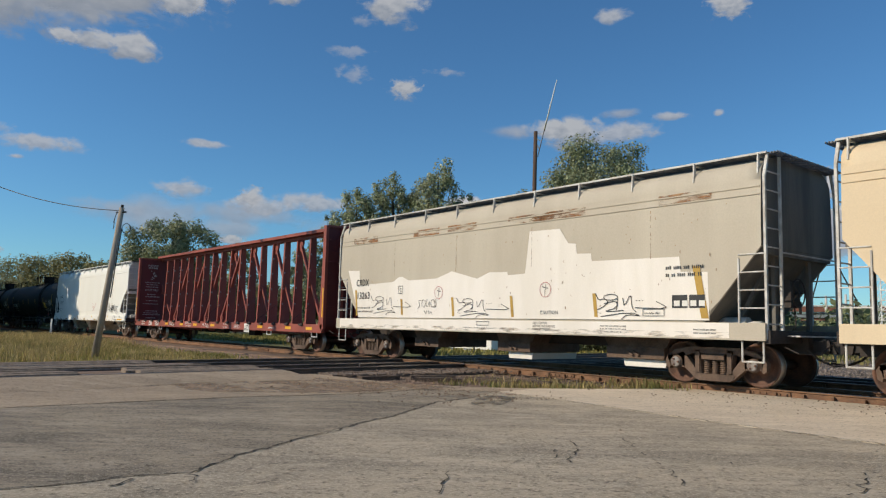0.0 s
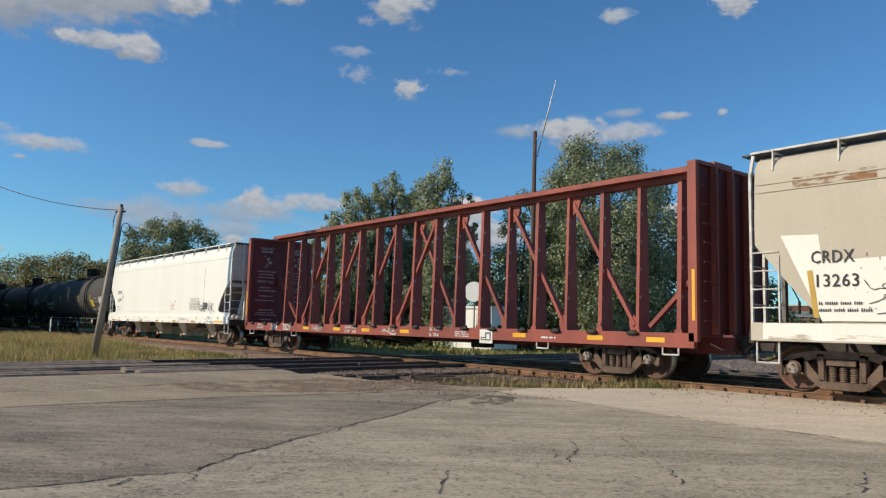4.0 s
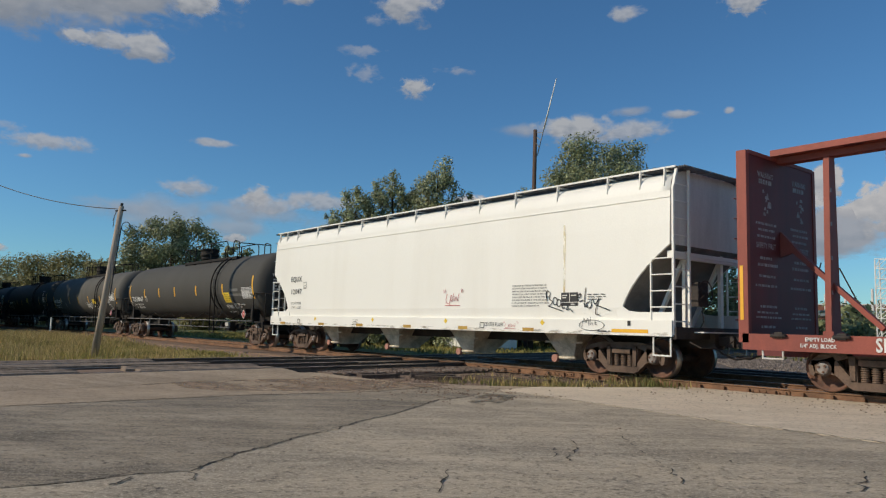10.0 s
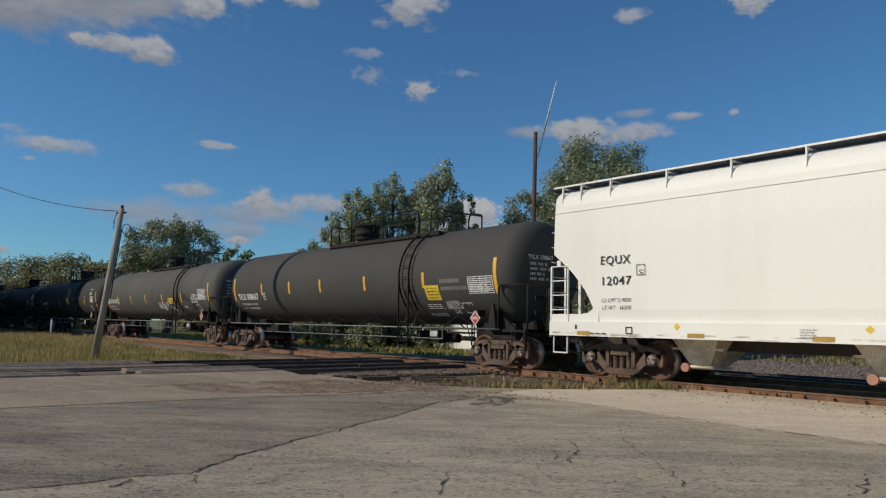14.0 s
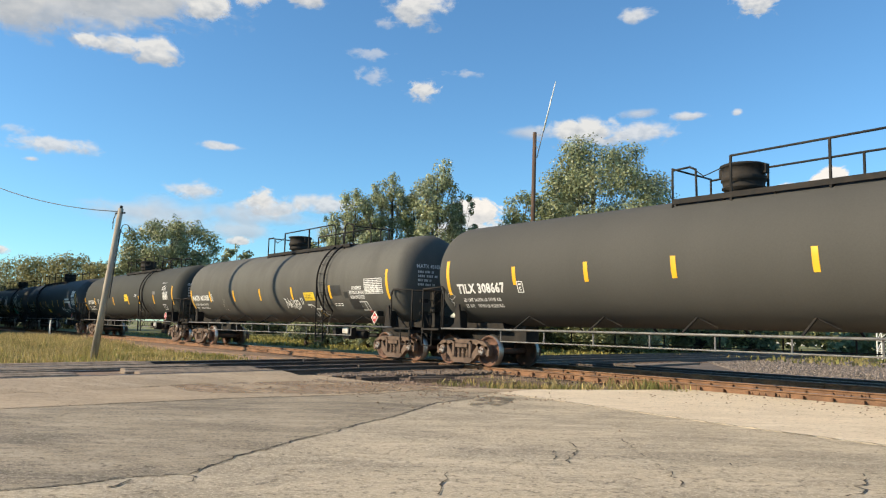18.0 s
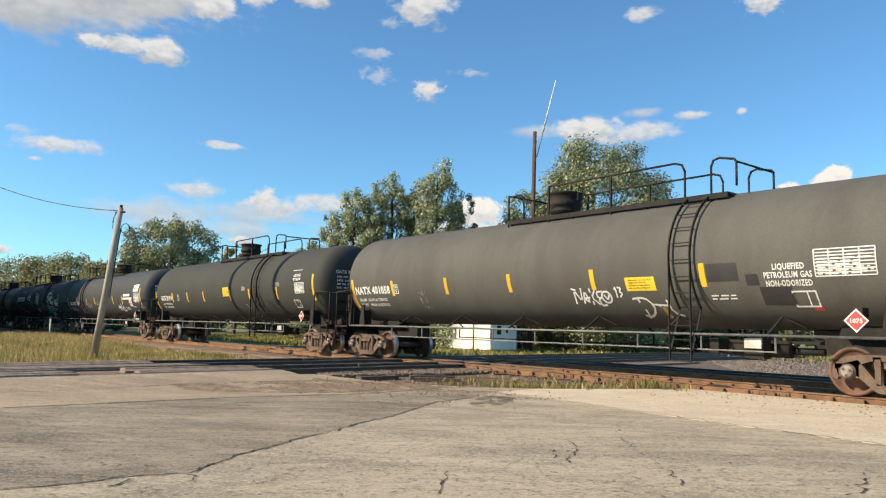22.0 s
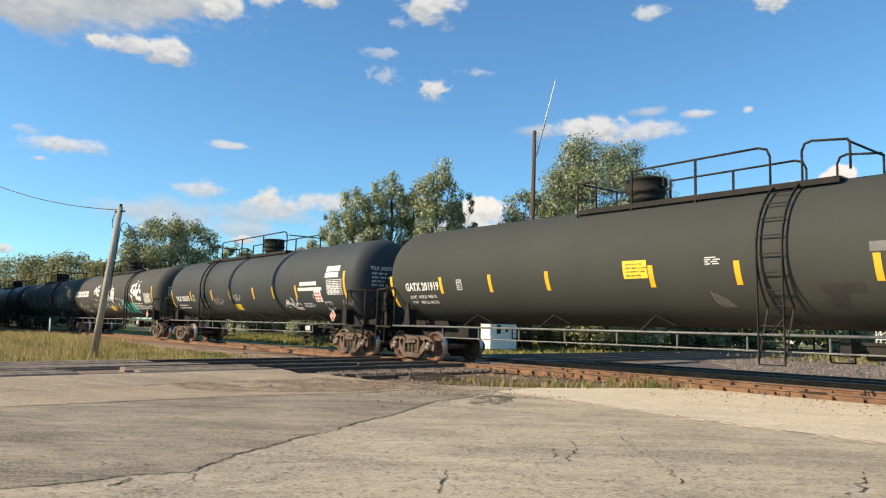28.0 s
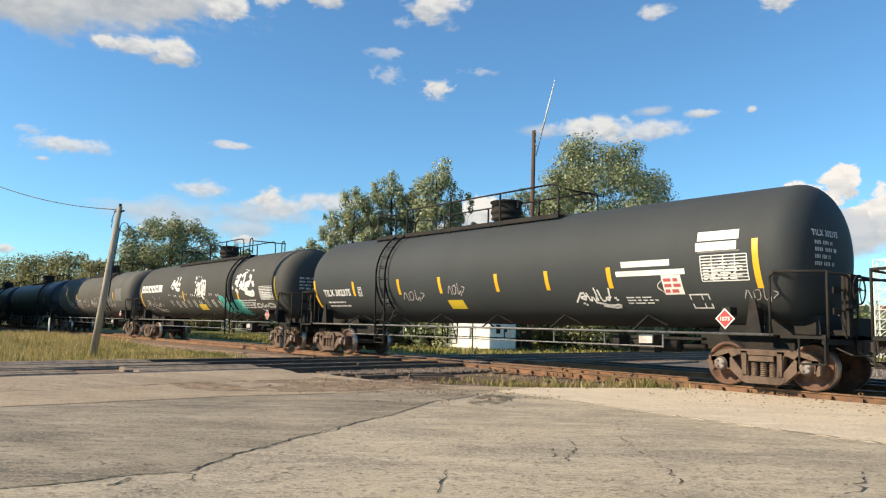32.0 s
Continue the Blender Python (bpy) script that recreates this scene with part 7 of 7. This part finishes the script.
tree("leafy thicket tree behind the shed", 142.8, 60, 6.8, 6.0, M_LEAF_DARK, 11, 6000, .2, .02, .14, 50, clump=.14)
tree("leafy thicket tree under the cottonwood", 131.8, 57, 7.6, 6.0, M_LEAF_DARK, 12, 6500, .2, .02, .14, 50, clump=.14)
tree("leafy thicket tree under the cottonwood", 126.6, 60, 7.8, 6.0, M_LEAF_OLIVE, 13, 6500, .2, .02, .14, 50, clump=.14)
tree("open-crowned tree with visible limbs far along the track", 160.9, 84, 12.3, 11.0, M_LEAF, 14, 20000, .42, .42, .14, 70, clump=.11)
tree("small dark tree far along the track", 156.2, 92, 10.6, 5.0, M_LEAF, 15, 4200, .22, .12, .17, 40, clump=.15)
tree("small dark tree far along the track", 151.2, 88, 9.6, 4.6, M_LEAF, 16, 3600, .22, .15, .17, 36, clump=.15)
tree("small dark tree far along the track", 164.3, 95, 8.6, 5.0, M_LEAF_DARK, 17, 3600, .22, .1, .17, 36, clump=.15)
for k, (az, d, h, w) in enumerate(((165.4, 110, 9.2, 8), (167.3, 118, 10.6, 9), (169.3, 130, 11.0, 10), (171.2, 150, 11.6, 12), (158.5, 104, 7.6, 8), (153.6, 104, 6.8, 8), (149.0, 104, 6.8, 8))):
    tree("olive green bushy tree in the far row", az, d, h, w, M_LEAF_OLIVE, 30 + k, 12000, .25, .02, .17, 60, clump=.19)
# trees beside the road, which shade the far end of the train
for k, (x, y, h, w) in enumerate(((-70.0, -13.0, 15, 7.0), (-77, -12.5, 16, 10), (-85, -12.5, 16, 11), (-94, -12.5, 16, 11), (-103, -12.0, 16, 11), (-113, -12, 16, 11), (-124, -12, 16, 11), (-135, -12, 16, 11))):
    tree("tall leafy roadside tree", 180, 0, h, w, M_LEAF_DARK, 50 + k, 9000, .3, .05, .34, 70, at=Vector((x, y, -.24)), clump=.16)


# ---- grass, weeds and hedge ----
def blades(spots, tall, m, seed, name, label, wide=.012, bend=.35):
    rng = np.random.default_rng(seed)
    n = len(spots)
    p = np.array(spots)
    h = tall * rng.uniform(.45, 1.15, n)
    a = rng.uniform(0, 6.283, n)
    out = np.stack([np.cos(a), np.sin(a)], 1) * (h * bend * rng.uniform(.1, 1, n))[:, None]
    side = np.stack([-np.sin(a + .8), np.cos(a + .8)], 1) * wide * rng.uniform(.6, 1.6, n)[:, None]
    z0 = np.full(n, -.245)
    v = np.empty((n, 5, 3))
    v[:, 0, :2], v[:, 1, :2] = p - side, p + side
    v[:, 2, :2], v[:, 3, :2] = p + out * .4 + side * .8, p + out * .4 - side * .8
    v[:, 4, :2] = p + out
    v[:, 0, 2] = v[:, 1, 2] = z0
    v[:, 2, 2] = v[:, 3, 2] = z0 + h * .6
    v[:, 4, 2] = z0 + h
    f = []
    for i in range(n):
        b = i * 5
        f.append((b, b + 1, b + 2, b + 3))
        f.append((b + 3, b + 2, b + 4))
    return tagged(new(name, raw(name, v.reshape(-1, 3).tolist(), f, m)), label, "grass", kind="stuff")


rng = random.Random(3)


def left_patch(n, keep):
    spots = []
    while len(spots) < n:
        x, y = rng.uniform(-62, -23.4), rng.uniform(-17, -2.6)
        if y < -15.67 + .13 * -x - 2 or x > skew(-22.6, y) or not keep(x, y):
            continue
        spots.append((x, y))
    return spots


def clumpy(x, y):
    return .5 + .5 * math.sin(x * 1.3 + 2.1 * math.sin(y * .9)) * math.cos(y * 1.1 + 1.3 * math.sin(x * .6))


def beyond_pole(x, y):
    return y + 15.67 < -.30 * x + rng.gauss(0, .5)


blades(left_patch(10500, lambda x, y: beyond_pole(x, y) and rng.random() < .03 + .97 * clumpy(x, y) ** 3), .38, M_DRY, 1, "dry_grass", "tall dry golden grass beside the track", .009, .75)
blades(left_patch(3600, lambda x, y: beyond_pole(x, y) and rng.random() < clumpy(y, x) ** 1.5), .30, M_GRASS, 2, "short_grass", "yellow-green grass among the dry grass", .011, .7)
blades(left_patch(9000, lambda x, y: y < -6.0 + rng.gauss(0, .6) and rng.random() < .06 + .9 * clumpy(x * .7, y * .7) ** 1.5), .17, M_GRASS, 9, "short_grass", "short yellow-green grass beside the track", .011, .7)
blades(left_patch(5000, lambda x, y: y < -5.2 + rng.gauss(0, .8) and rng.random() < clumpy(x, y) ** 1.5), .2, M_DRY, 3, "dry_grass", "short dry grass beside the track", .009, .7)
near_track = lambda x, y: x > -44 and -8 < y < -4.2 + rng.gauss(0, .35)
blades(left_patch(6500, lambda x, y: near_track(x, y) and rng.random() < .02 + .98 * clumpy(x * .9, y * 1.1) ** 3), .2, M_GRASS, 11, "short_grass", "yellow-green weeds and grass along the track bed", .012, .75)
blades(left_patch(3800, lambda x, y: near_track(x, y) and rng.random() < clumpy(y * 1.2, x) ** 1.5), .2, M_DRY, 12, "dry_grass", "dry stalks along the track bed", .009, .75)
TUFTS = [(rng.gauss(-11.2, 1.3), rng.gauss(-3.4, .9)) for k in range(46)] + [(-11.9 + 2.0 * u, -4.9 + 3.7 * u + rng.gauss(0, .2)) for u in (rng.random() for k in range(20))]
for m, n, tall, seed, label in ((M_WEED, 14, .19, 4, "dry weeds between the pavement and the rail"), (M_GRASS, 12, .16, 5, "green weeds between the pavement and the rail"), (M_DRY, 5, .26, 9, "straw-coloured stalks along the pavement edge")):
    spots = []
    for x, y in TUFTS:
        for k in range(int(n * rng.uniform(.3, 2.0))):
            a, b = x + rng.gauss(0, .14), y + rng.gauss(0, .14)
            if not (b > -.95 or a > -9.3 - .5 * max(0, -1.2 - b)):
                spots.append((a, b))
    blades(spots, tall, m, seed, "weeds", label, .011, .6)
blades([(-9.9 + rng.gauss(0, .35), -1.5 + rng.gauss(0, .2)) for k in range(300)] + [(-11.15 + rng.gauss(0, .08), -1.35 + rng.gauss(0, .08)) for k in range(40)], .32, M_WEED, 6, "weeds", "dry weeds beside the rail", .01, .5)
blades([(rng.uniform(-75, -24), rng.uniform(6, 40)) for k in range(16000)], .22, M_GRASS, 7, "field_grass", "mown green field behind the tracks", .05, .5)
blades([(rng.uniform(-22, 20), rng.uniform(20, 60)) for k in range(9000)], .3, M_WEED, 8, "field_grass", "rough dry grass behind the gravel yard", .06, .5)


def hedge(label, spots, m, seed, count, size=.2):
    rng = random.Random(seed)
    blobs = []
    for x, y, w, h in spots:
        for k in range(5):
            blobs.append((x + rng.uniform(-w, w) * .5, y + rng.uniform(-w, w) * .4, -.2 + h * rng.uniform(.2, .75), w * .35, h * .32))
    ob = new("hedge", leaves("hedge", blobs, count, size, m, seed))
    return tagged(ob, label, "hedge", kind="stuff")


hedge("low green bushes along the field", [(-48 - 2.2 * k + rng.uniform(-1, 1), 13 + 1.0 * k + rng.uniform(-1, 1), 3.2, rng.uniform(1.0, 1.9)) for k in range(12)], M_LEAF_OLIVE, 61, 6000, .16)
hedge("low dark bushes behind the shed", [(-58 + 3.4 * k + rng.uniform(-1, 1), 44 + rng.uniform(-2, 2), 4.5, rng.uniform(2.0, 3.4)) for k in range(18)], M_LEAF_DARK, 62, 9000, .26)
hedge("scrubby bushes in front of the far works", [(-40 + 4.6 * k + rng.uniform(-1, 1), 66 + rng.uniform(-4, 4), 6.0, rng.uniform(2.0, 4.2)) for k in range(16)], M_LEAF_DARK, 63, 9000, .32)
hedge("dark woods on the horizon", [(-260 + 15 * k + rng.uniform(-4, 4), 150 + rng.uniform(-20, 40), 18, rng.uniform(6, 9)) for k in range(26)], M_LEAF_DARK, 64, 9000, .9)


# ---- clouds, far off and slowly drifting ----
def cloud_material(name, solid, cover, grey, freq, soft=1.1, lit=(.57, .585, .60), loudness=4.6):
    m = bpy.data.materials.new(name)
    m.use_nodes = True
    nt = m.node_tree
    nt.nodes.clear()
    link = nt.links.new
    coord = node(nt, "ShaderNodeTexCoord")
    info = node(nt, "ShaderNodeObjectInfo")
    shift = node(nt, "ShaderNodeVectorMath")
    shift.operation = "SCALE"
    shift.inputs["Scale"].default_value = 40000.0
    join = node(nt, "ShaderNodeCombineXYZ")
    link(info.outputs["Random"], join.inputs[0])
    link(info.outputs["Random"], join.inputs[2])
    link(join.outputs[0], shift.inputs[0])
    add = node(nt, "ShaderNodeVectorMath")
    link(coord.outputs["Object"], add.inputs[0])
    link(shift.outputs[0], add.inputs[1])
    place = node(nt, "ShaderNodeMapping", Scale=(freq, freq * 1.5, freq))
    link(add.outputs[0], place.inputs[0])
    puff = node(nt, "ShaderNodeTexNoise", Scale=1.0, Detail=9.0, Roughness=.58, Distortion=.3)
    link(place.outputs[0], puff.inputs["Vector"])
    # an oval that thins towards its rim
    centre = node(nt, "ShaderNodeVectorMath")
    centre.operation = "SCALE"
    centre.inputs["Scale"].default_value = 2.0
    half = node(nt, "ShaderNodeVectorMath")
    half.operation = "SUBTRACT"
    half.inputs[1].default_value = (.5, .5, 0)
    flat_coord = node(nt, "ShaderNodeVectorMath")
    flat_coord.operation = "MULTIPLY"
    flat_coord.inputs[1].default_value = (1, 1, 0)
    link(coord.outputs["Generated"], half.inputs[0])
    link(half.outputs[0], flat_coord.inputs[0])
    link(flat_coord.outputs[0], centre.inputs[0])
    far = node(nt, "ShaderNodeVectorMath")
    far.operation = "LENGTH"
    link(centre.outputs[0], far.inputs[0])
    oval = node(nt, "ShaderNodeMapRange")
    oval.inputs[1].default_value, oval.inputs[2].default_value = .0, 1.0
    oval.inputs[3].default_value, oval.inputs[4].default_value = cover, -.95
    link(far.outputs["Value"], oval.inputs[0])
    total = node(nt, "ShaderNodeMath")
    loud = node(nt, "ShaderNodeMath")
    loud.operation = "MULTIPLY_ADD"
    loud.inputs[1].default_value, loud.inputs[2].default_value = loudness, -loudness / 2
    link(puff.outputs[0], loud.inputs[0])
    link(loud.outputs[0], total.inputs[0])
    link(oval.outputs[0], total.inputs[1])
    edge = node(nt, "ShaderNodeMapRange")
    edge.interpolation_type = "SMOOTHSTEP"
    edge.inputs[1].default_value, edge.inputs[2].default_value = -.1, soft
    edge.inputs[4].default_value = solid
    link(total.outputs[0], edge.inputs[0])
    # sunlit tops, grey undersides
    split = node(nt, "ShaderNodeSeparateXYZ")
    link(coord.outputs["Generated"], split.inputs[0])
    fine = node(nt, "ShaderNodeTexNoise", Scale=2.2, Detail=6.0)
    link(place.outputs[0], fine.inputs["Vector"])
    shade = node(nt, "ShaderNodeMath")
    link(split.outputs[1], shade.inputs[0])
    link(fine.outputs[0], shade.inputs[1])
    tone = node(nt, "ShaderNodeMapRange")
    tone.inputs[1].default_value, tone.inputs[2].default_value = .68, 1.12
    link(shade.outputs[0], tone.inputs[0])
    colour = node(nt, "ShaderNodeMix")
    colour.data_type = "RGBA"
    colour.inputs[6].default_value, colour.inputs[7].default_value = (*grey, 1), (*lit, 1)
    link(tone.outputs[0], colour.inputs[0])
    glow = node(nt, "ShaderNodeEmission", Strength=1.0)
    link(colour.outputs[2], glow.inputs[0])
    clear = node(nt, "ShaderNodeBsdfTransparent")
    mix = node(nt, "ShaderNodeMixShader")
    out = node(nt, "ShaderNodeOutputMaterial")
    link(edge.outputs[0], mix.inputs[0])
    link(clear.outputs[0], mix.inputs[1])
    link(glow.outputs[0], mix.inputs[2])
    link(mix.outputs[0], out.inputs[0])
    return m


M_BROAD = cloud_material("broad_cloud", .92, 2.1, (.30, .35, .42), .010, .85, (.45, .485, .53), 3.6)
M_CUMULUS = cloud_material("cumulus", .95, 1.7, (.32, .37, .44), .017, .85, (.56, .59, .62), 3.9)
M_SMALL = cloud_material("small_cumulus", .93, 1.75, (.35, .40, .47), .034, .9, (.56, .59, .62), 3.7)
M_FLAT = cloud_material("flat_cloud", .85, 1.65, (.36, .41, .48), .024, 1.1, (.54, .575, .62), 3.0)
M_VEIL = cloud_material("grey_veil", .72, 1.9, (.34, .39, .47), .012, 1.6, (.44, .49, .56), 3.2)
M_WISP = cloud_material("wisp", .45, 1.4, (.38, .43, .52), .028, 1.3)
M_HEAP = cloud_material("heaped_cumulus", 1.0, 1.95, (.45, .485, .53), .015, .38, (.66, .67, .68), 4.0)
M_BANK = cloud_material("shaded_cloud_bank", .95, 2.3, (.33, .375, .44), .011, .9, (.46, .49, .54), 3.6)
FAR = 1800.0
CLOUDS = []


def sky_pose(az, el):
    a, e = radians(az), radians(el)
    p = EYE + FAR * Vector((math.cos(a) * math.cos(e), math.sin(a) * math.cos(e), math.sin(e)))
    return look(p, EYE)


def cloud(az, el, wide, high, m, label="white fair-weather cloud with grey underside"):
    w, h = FAR * math.tan(radians(wide)) / 2, FAR * math.tan(radians(high)) / 2
    me = raw("cloud", [(-w, -h, 0), (w, -h, 0), (w, h, 0), (-w, h, 0)], [(0, 1, 2, 3)], m)
    ob = tagged(new("cloud", me), label, "cloud", "clouds", "structure")
    ob.visible_shadow = False
    CLOUDS.append((ob, az, el, -(.25 + .135 * el), 0.0))


for az, el, wide, high, m in (
        (175.5, 22.7, -393.8, 11.5, M_BROAD), (167.0, 23.3, 14.4, 7.5, M_BROAD), (174.7, 21.1, 10.9, 5.4, M_BROAD), (165.4, 19.3, 8.8, 3.4, M_CUMULUS),
        (169.0, 19.1, 3.6, 1.9, M_SMALL), (161.3, 22.9, 5.1, 4.6, M_CUMULUS), (158.4, 23.7, 4.2, 3.8, M_CUMULUS), (154.4, 24.4, 6.5, 3.1, M_CUMULUS),
        (145.0, 24.1, 7.5, 4.7, M_CUMULUS), (147.5, 22.9, 3.6, 1.3, M_WISP), (144.2, 18.1, 4.1, 2.6, M_SMALL), (148.2, 19.0, 4.1, 2.6, M_WISP),
        (148.4, 20.6, 4.9, 1.5, M_WISP), (170.1, 11.8, 10.7, 2.0, M_FLAT), (171.3, 10.7, 1.8, 0.7, M_FLAT), (172.3, 12.5, 3.1, 1.5, M_WISP),
        (159.2, 13.0, 5.5, 1.1, M_FLAT), (160.3, 9.6, 6.6, 2.3, M_FLAT), (155.5, 9.3, 3.5, 2.8, M_SMALL), (154.8, 8.7, 10.1, 3.1, M_FLAT), (150.8, 9.2, 10.6, 2.6, M_FLAT),
        (156.7, 8.1, 13.4, 2.6, M_VEIL), (162.1, 7.5, 12.0, 5.0, M_VEIL), (157.1, 6.9, 10.0, 2.6, M_VEIL), (156.8, 6.1, 2.9, 1.2, M_SMALL), (165.2, 7.8, 10.5, 2.7, M_VEIL),
        (172.3, 4.5, 2.3, 1.1, M_SMALL), (149.0, 7.0, 11.1, 3.8, M_VEIL), (131.4, 15.0, 10.5, 3.7, M_CUMULUS), (127.1, 14.9, 10.0, 2.9, M_FLAT),
        (135.5, 15.1, 7.6, 2.0, M_VEIL), (127.2, 16.3, 4.5, 1.2, M_VEIL), (123.4, 15.9, 4.7, 1.2, M_FLAT), (120.1, 15.9, 1.4, 1.0, M_FLAT),
        (127.9, 23.2, 4.2, 1.8, M_FLAT), (119.3, 23.4, 4.8, 3.7, M_SMALL), (140.9, 19.4, 4.6, 1.1, M_WISP), (139.1, 9.0, 7.3, 3.8, M_HEAP),
        (138.6, 7.1, 12.6, 4.8, M_CUMULUS), (113.8, 10.5, 3.9, 3.9, M_HEAP), (116.0, 9.1, 6.8, 4.1, M_HEAP), (109.4, 8.6, 9.5, 5.9, M_HEAP),
        (120.8, 8.8, 10.3, 2.9, M_HEAP), (114.0, 6.9, 13.8, 5.4, M_BANK), (121.4, 6.6, 17.3, 5.8, M_VEIL)):
    cloud(az, el, wide, high, m)


# ---- what moves ----
STEPS_OUT = [-62.05, -54.24, -46.43, -38.65, -30.89, -23.14, -15.41, -7.69, 0, 7.67, 15.32, 22.95, 30.58, 38.24, 45.93, 53.65, 61.39]


def run(t):
    """How far the train has come at t seconds, from where it stands at 16 s: a smooth curve through its place every two seconds."""
    p = STEPS_OUT
    k = min(15, max(0, int(t / 2)))
    u = t / 2 - k
    a, b = p[k], p[k + 1]
    ma = (b - p[k - 1]) / 2 if k > 0 else b - a
    mb = (p[k + 2] - a) / 2 if k < 15 else b - a
    return a * (1 + 2 * u) * (1 - u) ** 2 + ma * u * (1 - u) ** 2 + b * u * u * (3 - 2 * u) + mb * u * u * (u - 1)


CARS = [(tan_car, 64.2), (grey_car, 46.88), (red_car, 26.45), (white_car, 4.35), (tanks[0], -15.85), (tanks[1], -36.25), (tanks[2], -56.6), (tanks[3], -77.2), (tanks[4], -97.9), (tanks[5], -118.4), (tanks[6], -138.9), (tanks[7], -159.4)]


def motions():
    for car, x in CARS:
        walk(car, [(t, pose(x + run(t), 0, 0)) for t in range(0, 33, 2)])
    for w, x in WHEELS:
        walk(w, [(k / 6, pose(x, 0, .457, 0, math.degrees((run(k / 6) - run(0)) / .457))) for k in range(193)])
    for cloud, az, el, d_az, d_el in CLOUDS:
        walk(cloud, [(t, sky_pose(az + d_az * t / 32, el + d_el * t / 32)) for t in (0, 16, 32)])


motions()
